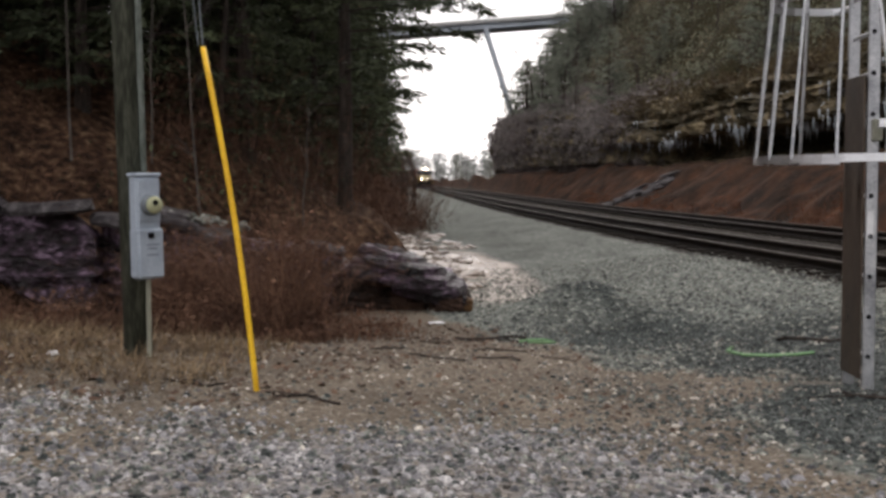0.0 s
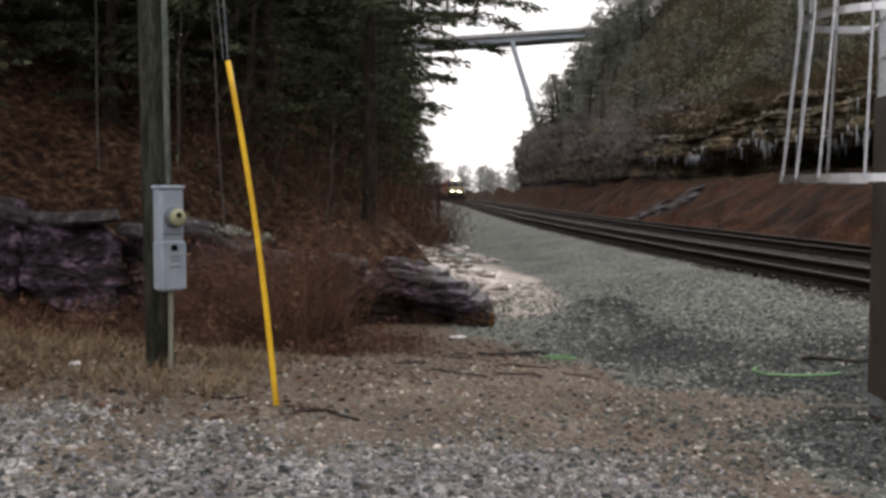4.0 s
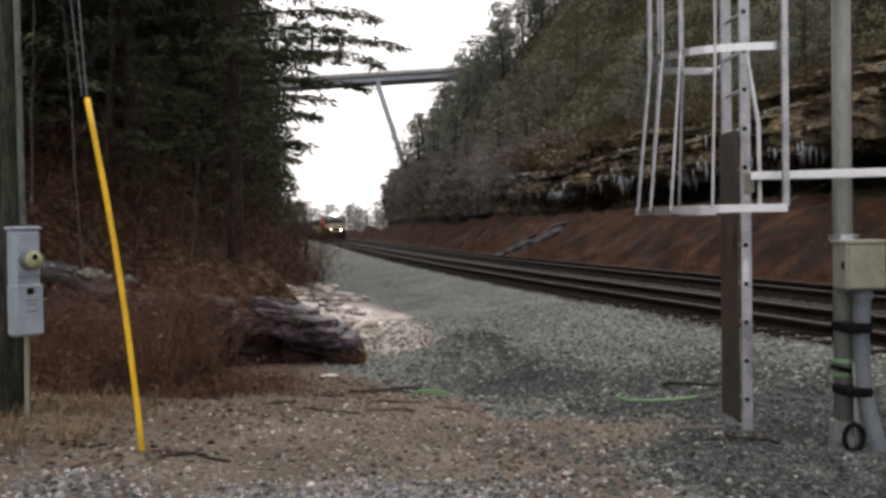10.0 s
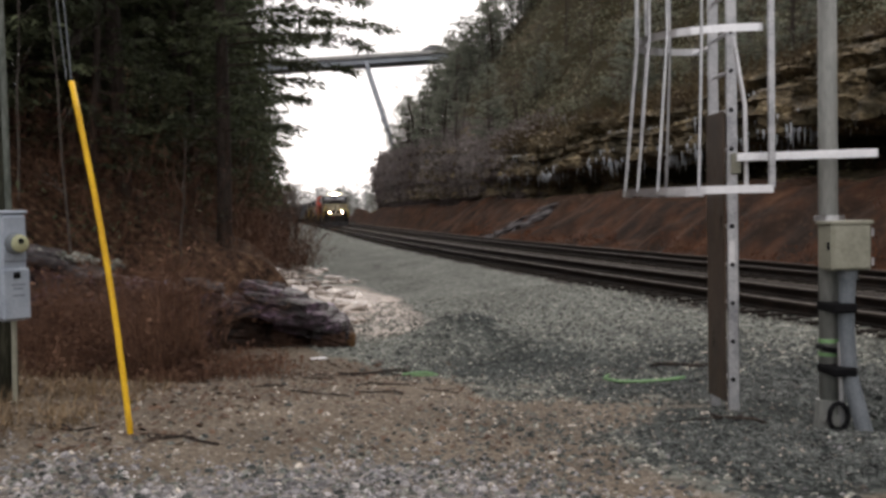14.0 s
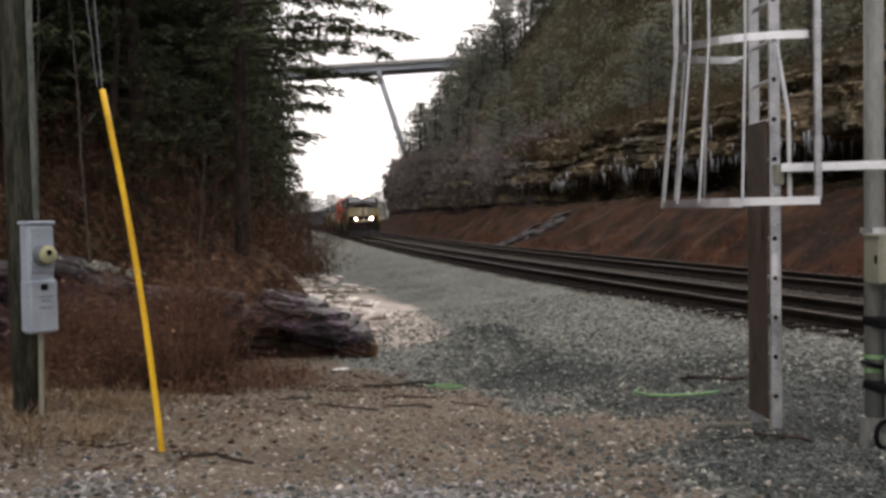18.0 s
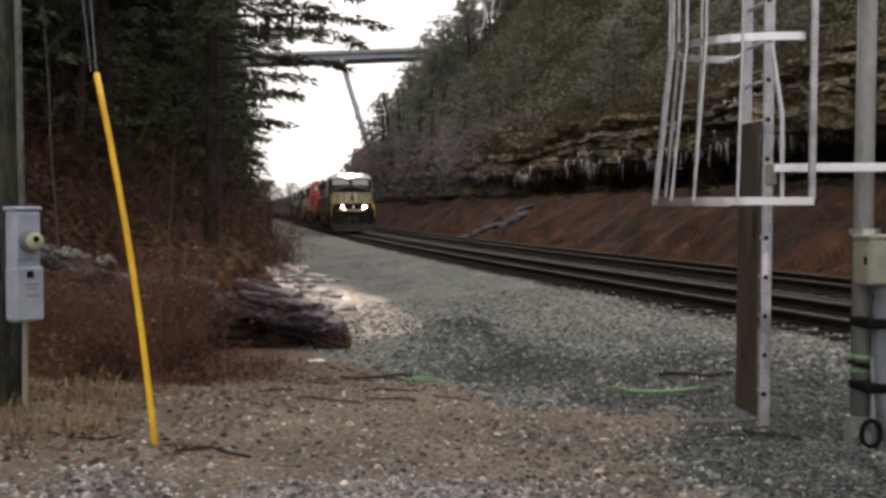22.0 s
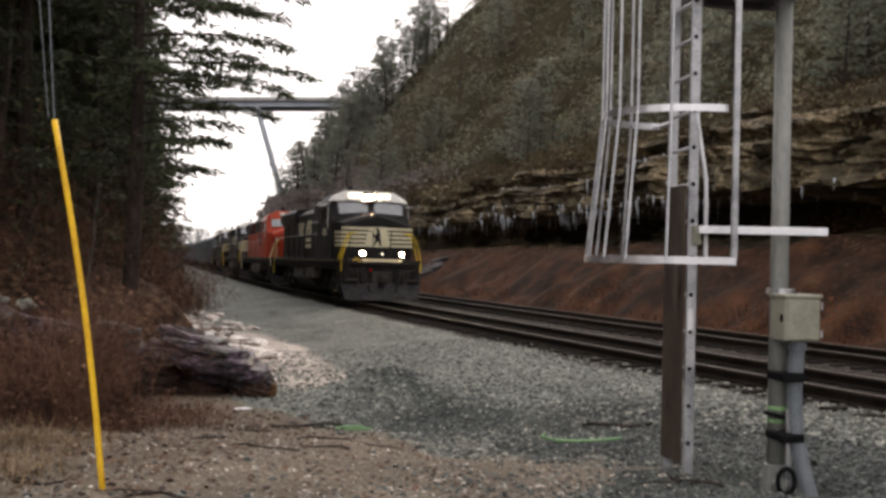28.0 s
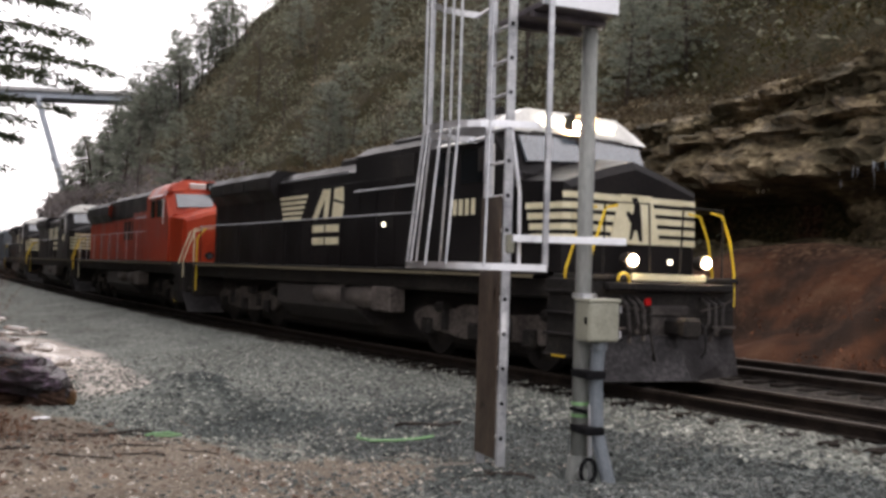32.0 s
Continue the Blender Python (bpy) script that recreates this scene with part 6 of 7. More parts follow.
            spray(gs, q, Vector((rnd.gauss(0, 1), rnd.gauss(0, 1), rnd.gauss(0, .5))), rnd.uniform(0.07, 0.16), rnd.uniform(0.015, 0.035), rnd)
    tagged(part("evergreen_scrub", gs, NEEDLES), "low green evergreen scrub under the trees", "scrub", kind="stuff")


make_brush()


def make_stones():
    """Loose ballast and path stones that can be told apart near the camera."""
    rnd = random.Random(71)

    def stone(b, x, y, sz, lift=0.25):
        z = floor_at(x, y)
        a = rnd.uniform(0, 6.28)
        ca, sa = math.cos(a) * sz, math.sin(a) * sz
        k1, k2, hh = rnd.uniform(0.6, 1.0), rnd.uniform(0.5, 0.9), rnd.uniform(0.45, 0.9) * sz
        def at(u, v, w):
            return (x + ca * u - sa * v * k2, y + sa * u + ca * v * k2, z + w * hh - 0.1 * sz)
        j = lambda: rnd.uniform(0.75, 1.15)
        pts = [at(-1 * j(), -0.7 * j(), 0), at(1 * j(), -0.8 * j(), 0), at(0.9 * j(), 0.8 * j(), 0), at(-0.8 * j(), 0.9 * j(), 0), at(-0.5 * k1, -0.35 * j(), j()), at(0.5 * j(), -0.3, j()), at(0.4 * k1, 0.4, j()), at(-0.4, 0.45 * j(), j())]
        b.add(pts, [(0, 1, 5, 4), (1, 2, 6, 5), (2, 3, 7, 6), (3, 0, 4, 7), (4, 5, 6, 7)])

    bal, pth, cin, peb = Build(), Build(), Build(), Build()
    n = 0
    while n < 25000:                                 # grey ballast: the fall below the track and the dark patch by the ladder
        r = rnd.random()
        if r < 0.15:
            x, y = rnd.gauss(3.3, 0.9), rnd.gauss(5.8, 0.75)
        elif r < 0.27:
            x, y = rnd.uniform(3.8, 8.8), rnd.uniform(4.5, 10)
        else:
            d = 8.2 + 14 * rnd.random() ** 1.6
            x, y = rnd.uniform(0.2 if d < 11 else -1.3, 0.62 * d + 3), d
        if not (-8 < x < 13.5 and 1.2 < y < 29) or x > 7.75 - 0.2 * (y - 10):
            continue
        g = from_table(_tg, x, y)
        if rnd.random() > g * g:
            continue
        stone(cin if rnd.random() < from_table(_tc, x, y) * 1.1 else bal, x, y, rnd.uniform(0.014, 0.044) * (1.3 if x > 4.4 and y < 12 else 1.0 if y > 8 else 0.85))
        n += 1
    n = 0
    while n < 13500:                                 # pale and blue-grey pebbles in the near band
        y = 2.5 + 3.9 * rnd.random() ** 0.85
        x = rnd.uniform(-0.56, 0.56) * (y + 1.2) + 0.2
        if rnd.random() > from_table(_tp, x, y) * 1.7 + 0.04:
            continue
        stone(rnd.choice([peb, peb, peb, bal, cin]), x, y, rnd.uniform(0.007, 0.02) if rnd.random() < 0.85 else rnd.uniform(0.018, 0.036))
        n += 1
    for n in range(9000):                            # grit on the dirt track
        y = rnd.uniform(3.6, 12.2)
        x = rnd.uniform(-0.62, 0.5) * (y + 1.0)
        sz = rnd.uniform(0.006, 0.017) if rnd.random() < 0.8 else rnd.uniform(0.016, 0.036)
        stone(pth if rnd.random() < 0.8 else cin, x, y, sz)
    for n in range(1500):                            # dark stones straying from the patch by the ladder on to the dirt
        x, y = rnd.gauss(2.1, 0.8), rnd.gauss(6.3, 1.0)
        stone(cin if rnd.random() < 0.7 else bal, x, y, rnd.uniform(0.008, 0.028))
    tagged(part("pebbles", peb, PEBBLE), "pale and blue-grey pebbles in the yard", "gravel", kind="stuff")
    tagged(part("ballast_stones", bal, STONE), "loose grey crushed ballast stones", "gravel", kind="stuff")
    tagged(part("cinder_stones", cin, DARKSTONE), "dark wet crushed stones heaped below the track", "gravel", kind="stuff")
    tagged(part("path_stones", pth, BROWNSTONE), "small pale stones strewn over the dirt track", "stones", kind="stuff")


make_stones()


# small things lying about
def strap_thing(pts, label):
    root = part("green_strap", Build().pipe([(x, y, floor_at(x, y) + 0.03 + dz) for x, y, dz in pts], 0.015, 7), GREENTAPE, None, "", True)
    tagged(root, label, "strap")


strap_thing([(3.0, 10.72, 0.02), (2.86, 10.38, 0.03), (2.98, 10.2, 0.01), (3.22, 10.1, 0.0), (3.47, 10.0, 0.01), (3.64, 9.98, 0.02)], "bright green strap lying bent on the gravel")
strap_thing([(0.69, 11.75, 0.0), (0.82, 11.92, 0.02), (0.99, 11.95, 0.03), (1.12, 11.86, 0.01), (0.94, 11.74, 0.0), (0.79, 11.72, 0.0)], "small loop of green strap on the gravel")


def stick(x0, y0, x1, y1, r, label):
    a, b = Vector((x0, y0, floor_at(x0, y0) + r)), Vector((x1, y1, floor_at(x1, y1) + r))
    rnd = random.Random(int(1000 * (x0 + 7 * y0)))
    kink = 0.07 * (b - a).length
    pts = [a + (b - a) * f + Vector((rnd.gauss(0, kink), rnd.gauss(0, kink), abs(rnd.gauss(0, 0.3 * kink)))) for f in (0, 0.2, 0.45, 0.7, 1.0)]
    st = Build().pipe(pts, r, 6)
    for f in (1, 2, 3):                              # side twigs
        st.tube(pts[f], pts[f] + Vector((rnd.gauss(0, 0.16), rnd.gauss(0, 0.12), rnd.uniform(0, 0.05))), r * 0.55, r * 0.25, 5)
    tagged(part("fallen_stick", st, BARK), label, "stick", "fallen sticks")


stick(-0.15, 11.9, 0.75, 11.75, 0.014, "dark broken branch lying on the dirt")
stick(3.55, 11.1, 4.3, 10.95, 0.02, "thin dark rod lying on the ballast")
stick(-1.08, 6.2, -0.6, 6.02, 0.01, "thin broken stick by the guy wire")
stick(0.1, 9.6, 0.7, 9.5, 0.009, "thin broken stick on the dirt track")
stick(-0.4, 9.2, 0.1, 9.0, 0.008, "thin broken stick on the dirt track")
for x0, y0, dx, dy, r in ((-0.5, 10.9, 0.4, -0.1, 0.008), (0.2, 10.4, 0.5, 0.08, 0.009), (-0.1, 11.3, 0.35, 0.1, 0.007), (0.9, 10.1, 0.3, -0.12, 0.007), (-0.9, 9.9, 0.35, 0.15, 0.008), (0.35, 12.0, 0.4, -0.15, 0.012), (-1.9, 6.6, 0.45, -0.2, 0.008)):
    stick(x0, y0, x0 + dx, y0 + dy, r, "small dark twig lying on the dirt")
stick(2.95, 7.15, 3.25, 6.85, 0.014, "pale stake end beside the ladder foot")
put_rock("paper_scrap", -3.05, 7.3, (0.11, 0.08, 0.05), 301, "crumpled white scrap in the dead grass", 20, (0, 0), 0.2, "", WHITEPAPER, n=5)
put_rock("paper_scrap", -0.45, 13.5, (0.28, 0.14, 0.04), 302, "white scrap at the edge of the gravel", 10, (0, 0), 0.2, "", WHITEPAPER, n=5)


# ---------------------------------------------------------------- the train
BLACKPAINT = material("black_loco_paint", [(0.004, 0.0035, 0.004), (0.007, 0.006, 0.0065), (0.015, 0.012, 0.011)], 0.5, 0, 1.2, 25, 0.05, stretch=(1, 1, 0.5), gloss=0.18)
ORANGEPAINT = material("orange_loco_paint", [(0.24, 0.024, 0.009), (0.35, 0.038, 0.013), (0.44, 0.065, 0.024)], 0.42, 0, 1.2, 25, 0.05, stretch=(1, 1, 0.5))
CREAM = material("cream_paint", [(0.55, 0.50, 0.33), (0.72, 0.67, 0.48)], 0.5, 0, 3, 30, 0.04)
DULLSTRIPE = material("dulled_stripe", [(0.10, 0.085, 0.055), (0.18, 0.155, 0.10)], 0.7, 0, 2, 20, 0.05)
WHITEPAINT = material("white_paint", [(0.62, 0.61, 0.57), (0.78, 0.77, 0.73)], 0.45, 0, 2, 25, 0.04)
RAILYELLOW = material("yellow_handrail", [(0.60, 0.40, 0.02), (0.74, 0.53, 0.04)], 0.45, 0, 3, 30, 0.03)
GRIME = material("underframe_grime", [(0.006, 0.005, 0.005), (0.014, 0.012, 0.011), (0.03, 0.026, 0.022)], 0.75, 0.1, 2, 20, 0.2)
TRUCKGREY = material("truck_dust", [(0.032, 0.026, 0.023), (0.075, 0.063, 0.056), (0.13, 0.112, 0.098)], 0.8, 0.1, 2, 20, 0.2)
PLOWGREY = material("plow_steel", [(0.010, 0.009, 0.0095), (0.025, 0.023, 0.024), (0.06, 0.056, 0.056)], 0.6, 0.3, 1.5, 15, 0.15)
HOPPERPAINT = tint_by_piece(material("hopper_paint", [(0.06, 0.07, 0.08), (0.095, 0.108, 0.12), (0.15, 0.16, 0.17)], 0.65, 0, 0.8, 12, 0.1, stretch=(1, 1, 0.4)), 0.1)
WINDSCREEN = material("windscreen_glass", [(0.05, 0.06, 0.07), (0.08, 0.095, 0.11)], 0.06, 0.0, 2, 20, 0.0, gloss=0.5)
HEADLAMP = glowing("headlamp_glow", (1.0, 0.72, 0.40), 1000.0)
WINDSCREEN.node_tree.nodes["Principled BSDF"].inputs["IOR"].default_value = 2.2
SIDEGLASS = material("dark_side_glass", [(0.006, 0.007, 0.008), (0.012, 0.013, 0.015)], 0.1, 0, 3, 30, 0.0, gloss=0.4)
TANKPAINT = material("tank_grime", [(0.014, 0.012, 0.012), (0.032, 0.028, 0.026), (0.06, 0.052, 0.047)], 0.6, 0.0, 1.5, 18, 0.15)
BOARDLAMP = glowing("number_board_glow", (1.0, 0.93, 0.70), 2.6)
DITCHLAMP = glowing("ditch_lamp_glow", (1.0, 0.76, 0.46), 260.0)
REDLAMP = material("red_lens", [(0.35, 0.01, 0.01), (0.5, 0.02, 0.02)], 0.25, 0, 5, 30, 0.0)


def wheelset_mesh():
    b = Build()
    for sx in (-1, 1):
        b.tube((sx * 0.685, 0, 0), (sx * 0.79, 0, 0), 0.533, 0.52, 20)
        b.tube((sx * 0.655, 0, 0), (sx * 0.685, 0, 0), 0.565, 0.565, 20)
        b.tube((sx * 0.79, 0, 0), (sx * 0.86, 0, 0), 0.16, 0.13, 10)
        for k in range(3):
            a = 2 * math.pi * k / 3
            b.box((sx * 0.795, 0.3 * math.cos(a), 0.3 * math.sin(a)), (0.02, 0.09, 0.09), 0)
    b.tube((-0.7, 0, 0), (0.7, 0, 0), 0.1, 0.1, 10)
    me = b.mesh("wheelset")
    me.materials.append(GRIME)
    return me


WHEELSET = wheelset_mesh()
LOCO = 19.0
SPIN = []


def truck(root, y, axles, spin=False):
    span = 1.85 if len(axles) == 3 else 1.78
    b = Build()
    hl = (span * (len(axles) - 1)) / 2 + 0.62
    for sx in (-1, 1):
        out = [(-hl, 0.62), (-hl + 0.25, 0.45), (-hl + 0.75, 0.50), (-0.5, 0.40), (0.5, 0.40), (hl - 0.75, 0.50), (hl - 0.25, 0.45), (hl, 0.62), (hl, 0.80), (hl - 0.5, 0.95), (0.9, 0.90), (0.5, 1.02), (-0.5, 1.02), (-0.9, 0.90), (-hl + 0.5, 0.95), (-hl, 0.80)]
        b.prism([(y + a, z) for a, z in out], "x", sx * 0.93 - 0.07, sx * 0.93 + 0.07)
    b.box((0, y, 0.85), (1.8, 0.6, 0.3), 0.04)
    t = part("truck", b, TRUCKGREY, root, "dusty cast-steel truck frame")
    for k, a in enumerate(axles):
        w = part("wheelset", WHEELSET, GRIME, t)
        w.matrix_basis = Matrix.Translation((0, y + a, 0.533))
        if spin:
            SPIN.append((w, (y + a) * LOCO / 22.3))
        for sx in (-1, 1):
            part("axle_box", Build().box((sx * 1.03, y + a, 0.55), (0.16, 0.34, 0.32), 0.04), GRIME, t)
            if len(axles) == 3 and k != 1:
                part("spring", Build().tube((sx * 1.02, y + a * 0.62, 0.52), (sx * 1.02, y + a * 0.62, 0.86), 0.09, 0.09, 8), GRIME, t)
            if len(axles) == 3:
                part("brake_cylinder", Build().tube((sx * 1.05, y + a + 0.45, 0.95), (sx * 1.05, y + a + 0.8, 0.95), 0.10, 0.10, 8), GRIME, t)
    return t


def locomotive(name, label, paint, top_paint, stripes, lead=False, cab_rail=None):
    root = thing(name, label, "locomotive", "coupled train")
    cab_rail = cab_rail or RAILYELLOW
    # frame and walkway
    part("underframe", Build().box((0, -0.2, 1.42), (2.7, 20.6, 0.36), 0.04), GRIME, root)
    for sx in (-1, 1):
        part("walkway", Build().box((sx * 1.30, -0.5, 1.635), (0.46, 19.4, 0.05), 0.01), GRIME, root)
        part("sill_stripe", Build().box((sx * 1.535, -0.5, 1.585), (0.012, 19.2, 0.05), 0.0), DULLSTRIPE, root, "thin dulled stripe along the sill")
    # long hood in three lengths
    def section(w, z0, z1, ch):
        return [(-w, z0), (w, z0), (w, z1 - ch), (w - ch * 1.3, z1), (-w + ch * 1.3, z1), (-w, z1 - ch)]
    hood = Build().loft([[(a, y, z) for a, z in section(1.03, 1.66, 4.02, 0.26)] for y in (-4.2, 1.0)])
    h1 = part("engine_hood", hood, paint, root)
    part("blower_hood", Build().loft([[(a, y, z) for a, z in section(1.08, 1.66, 4.28, 0.2)] for y in (1.0, 5.0)]), paint, root)
    rad = Build().loft([[(a, y, z) for a, z in [(-1.03, 1.66), (1.03, 1.66), (1.03, 3.35), (1.22, 3.6), (1.22, 3.95), (1.05, 4.12), (-1.05, 4.12), (-1.22, 3.95), (-1.22, 3.6), (-1.03, 3.35)]] for y in (-9.6, -4.2)])
    h2 = part("radiator_hood", rad, paint, root)
    if top_paint is not paint:
        part("radiator_top", Build().loft([[(a, y, z) for a, z in [(-1.04, 3.3), (1.04, 3.3), (1.232, 3.58), (1.232, 3.96), (1.06, 4.135), (-1.06, 4.135), (-1.232, 3.96), (-1.232, 3.58)]] for y in (-9.62, -4.2)]), top_paint, root, "black painted radiator top")
        part("hood_top", Build().loft([[(a, y, z) for a, z in [(-1.09, 3.35), (1.09, 3.35), (1.09, 4.12), (0.8, 4.31), (-0.8, 4.31), (-1.09, 4.12)]] for y in (-4.19, 4.99)]), top_paint, root, "black painted hood top")
    for k in range(5):
        y = -9.2 + k * 1.02
        for sx in (-1, 1):
            part("radiator_grille", Build().box((sx * 1.225, y + 0.35, 3.78), (0.02, 0.85, 0.28), 0.004), GRIME, h2)
    part("roof_fan", Build().tube((0, -6.9, 4.12), (0, -6.9, 4.2), 0.75, 0.75, 16), GRIME, h2)
    part("exhaust", Build().box((0, -0.1, 4.08), (1.3, 1.7, 0.26), 0.06), GRIME, h1)
    part("dynamic_brake_box", Build().box((0, 3.6, 4.3), (1.7, 2.4, 0.14), 0.05), top_paint, h1)
    for sx in (-1, 1):
        # bright metal strip in place of the sky's reflection on the hood edge
        part("roof_edge_glint", Build().box((sx * 1.02, -1.7, 3.78), (0.05, 4.3, 0.05), 0.0), GALV, h1, "bright strip imitating sky reflection along the roof edge")
        for k in range(10):
            y = -3.75 + k * 0.92
            part("hood_door", Build().box((sx * (1.036 if y < 0.7 else 1.086), y, 2.62), (0.014, 0.84, 1.8), 0.005), paint, h1)
        part("grab_rail", Build().pipe([(sx * 1.16, 1.15, 3.3), (sx * 1.16, 4.9, 3.3)], 0.022, 6), GALV, h1)
        part("air_intake", Build().box((sx * 1.095, 3.4, 3.72), (0.02, 1.1, 0.45), 0.006), GRIME, h1)
    # cab
    def ring(y, zt, zs, w=1.53):
        return [(-w, y, 1.66), (w, y, 1.66), (w, y, zs), (w - 0.2, y, zt - 0.2), (w - 0.6, y, zt), (-w + 0.6, y, zt), (-w + 0.2, y, zt - 0.2), (-w, y, zs)]
    cab = part("cab", Build().loft([ring(5.0, 4.41, 3.84), ring(7.85, 4.41, 3.84), ring(8.0, 4.10, 3.70), ring(8.42, 3.36, 3.05)]), paint, root)
    cap = Build().loft([ring(7.55, 4.435, 3.86, 1.545), ring(7.87, 4.43, 3.86, 1.545), ring(8.04, 4.08, 3.8, 1.545)])
    cap.v = [(x, y, max(z, 4.0)) for x, y, z in cap.v]
    visor = part("cab_front_top", cap, WHITEPAINT if stripes else paint, cab, "white painted cab front top" if stripes else "")
    for sx in (-1, 1):
        part("windscreen", Build().loft([[(sx * a, y, z) for a, y, z in ((0.12, 8.36, 3.52), (1.25, 8.35, 3.44), (1.28, 8.11, 3.88), (0.12, 8.08, 3.94))], [(sx * a, y + 0.05, z + 0.03) for a, y, z in ((0.12, 8.36, 3.52), (1.25, 8.35, 3.44), (1.28, 8.11, 3.88), (0.12, 8.08, 3.94))]]), WINDSCREEN, cab, "sky-reflecting windscreen pane")
        for y, w in ((6.05, 0.62), (7.1, 0.85)):
            part("side_window", Build().box((sx * 1.535, y, 3.45), (0.016, w, 0.6), 0.004), SIDEGLASS, cab)
        part("cab_door", Build().box((sx * 1.20, 8.6, 2.5), (0.5, 0.04, 1.5), 0.01), paint, cab)
        part("mirror", Build().box((sx * 1.66, 7.6, 3.5), (0.12, 0.03, 0.4), 0.01), GRIME, cab)
        part("window_shade", Build().box((sx * 1.60, 6.7, 3.86), (0.14, 1.5, 0.025), 0.004, Matrix.Rotation(sx * 0.4, 3, "Y")), WHITEPAINT, cab, "pale sunshade over the cab window")
        part("number_board", Build().box((sx * 0.55, 8.0, 4.23), (0.52, 0.09, 0.17), 0.01, Matrix.Rotation(-0.38, 3, "X")), BOARDLAMP if lead else WHITEPAINT, visor, "lit number board")
        if stripes:
            for k in range(4):
                part("number_bar", Build().box((sx * 1.54, 7.15 - 0.22 * k, 2.74), (0.008, 0.13, 0.28), 0), CREAM, cab)
    part("headlight_case", Build().box((0, 8.0, 4.23), (0.52, 0.14, 0.28), 0.02, Matrix.Rotation(-0.38, 3, "X")), GRIME, visor)
    for sx in (-0.1, 0.1):
        part("headlight", Build().tube((sx, 8.06, 4.23), (sx, 8.09, 4.24), 0.10, 0.105, 14), HEADLAMP if lead else WINDSCREEN, visor, "glaring headlight" if lead else "")
    # plates added round the lamps to keep their light off nose and roof
    hood = Build().box((0, 8.19, 4.105), (0.50, 0.26, 0.016), 0).box((0, 8.15, 4.365), (0.50, 0.18, 0.016), 0)
    for sx in (-0.25, 0.25):
        hood.box((sx, 8.17, 4.235), (0.016, 0.22, 0.25), 0)
    part("added_lamp_shield", hood, GRIME, visor)
    part("horn", Build().tube((0.4, 5.6, 4.62), (0.4, 6.1, 4.64), 0.04, 0.09, 8).box((0.4, 5.6, 4.56), (0.1, 0.1, 0.14)), GRIME, cab)
    # nose
    def nring(y, w, zs, zc):
        return [(-w, y, 1.66), (w, y, 1.66), (w, y, zs), (w * 0.5, y, (zs + zc) / 2 + 0.02), (0, y, zc), (-w * 0.5, y, (zs + zc) / 2 + 0.02), (-w, y, zs)]
    nose = part("nose", Build().loft([nring(8.2, 1.50, 3.14, 3.60), nring(8.7, 1.47, 3.11, 3.58), nring(9.62, 1.36, 3.06, 3.48), nring(9.72, 1.26, 2.97, 3.34)]), paint, root)
    if stripes:
        for k in range(5):
            z, inner = 2.20 + 0.165 * k, 0.52 - 0.045 * k
            for sx in (-1, 1):
                bar = Build().box((sx * (1.255 + inner) / 2, 9.728, z), (1.255 - inner, 0.012, 0.1), 0)
                bar.box((sx * 1.315, 9.675, z), (0.145, 0.012, 0.1), 0, Matrix.Rotation(-sx * 0.785, 3, "Z"))
                part("nose_stripe", bar, CREAM, nose)
                part("side_stripe", Build().box((sx * (1.425 - 0.006 * k), 9.26 - 0.03 * k, z), (0.018, 0.72 + 0.06 * k, 0.1), 0, Matrix.Rotation(sx * 0.118, 3, "Z")), CREAM, nose)
        shield = Build().prism([(-0.32, 2.93), (0.32, 2.93), (0.42, 2.55), (0.52, 2.15), (0, 2.14), (-0.52, 2.15), (-0.42, 2.55)], "y", 9.722, 9.739)
        part("emblem_field", shield, CREAM, nose, "cream emblem field")
        mark = Build().prism([(a, z + 0.15) for a, z in ((-0.14, 2.04), (-0.08, 2.04), (-0.02, 2.22), (0.04, 2.2), (0.08, 2.06), (0.13, 2.06), (0.10, 2.32), (0.20, 2.46), (0.17, 2.52), (0.07, 2.46), (0.04, 2.60), (0.10, 2.72), (0.0, 2.75), (-0.08, 2.60), (-0.11, 2.36))], "y", 9.74, 9.75)
        part("emblem_mark", mark, BLACKPAINT, nose, "plain dark emblem shape")
    else:
        part("nose_emblem", Build().tube((0, 9.72, 2.75), (0, 9.735, 2.75), 0.26, 0.26, 16), BLACKPAINT, nose, "plain dark round emblem")
    part("nose_door", Build().box((-0.9, 9.70, 2.2), (0.55, 0.03, 1.05), 0.01), paint, nose)
    # front platform and pilot
    part("platform", Build().box((0, 10.1, 1.60), (3.0, 1.0, 0.09), 0.02), GRIME, root)
    part("platform_band", Build().box((0, 10.61, 1.62), (1.5, 0.02, 0.10), 0.004), CREAM, root, "pale band under the nose")
    pilot = part("pilot", Build().box((0, 10.45, 1.15), (2.9, 0.25, 0.85), 0.04), GRIME, root)
    plow = Build().loft([[(-1.5, 10.45, 0.75), (0, 10.75, 0.75), (1.5, 10.45, 0.75), (1.5, 10.40, 0.75), (0, 10.70, 0.75), (-1.5, 10.40, 0.75)], [(-1.45, 10.60, 0.45), (0, 10.95, 0.45), (1.45, 10.60, 0.45), (1.45, 10.55, 0.45), (0, 10.90, 0.45), (-1.45, 10.55, 0.45)], [(-1.38, 10.75, 0.10), (0, 11.2, 0.10), (1.38, 10.75, 0.10), (1.38, 10.70, 0.10), (0, 11.15, 0.10), (-1.38, 10.70, 0.10)]])
    part("snow_plow", plow, PLOWGREY, root, "scuffed grey snow plow")
    part("coupler", Build().box((0, 10.9, 0.88), (0.26, 0.7, 0.28), 0.05).box((0.06, 11.18, 0.88), (0.34, 0.2, 0.32), 0.05), GRIME, root)
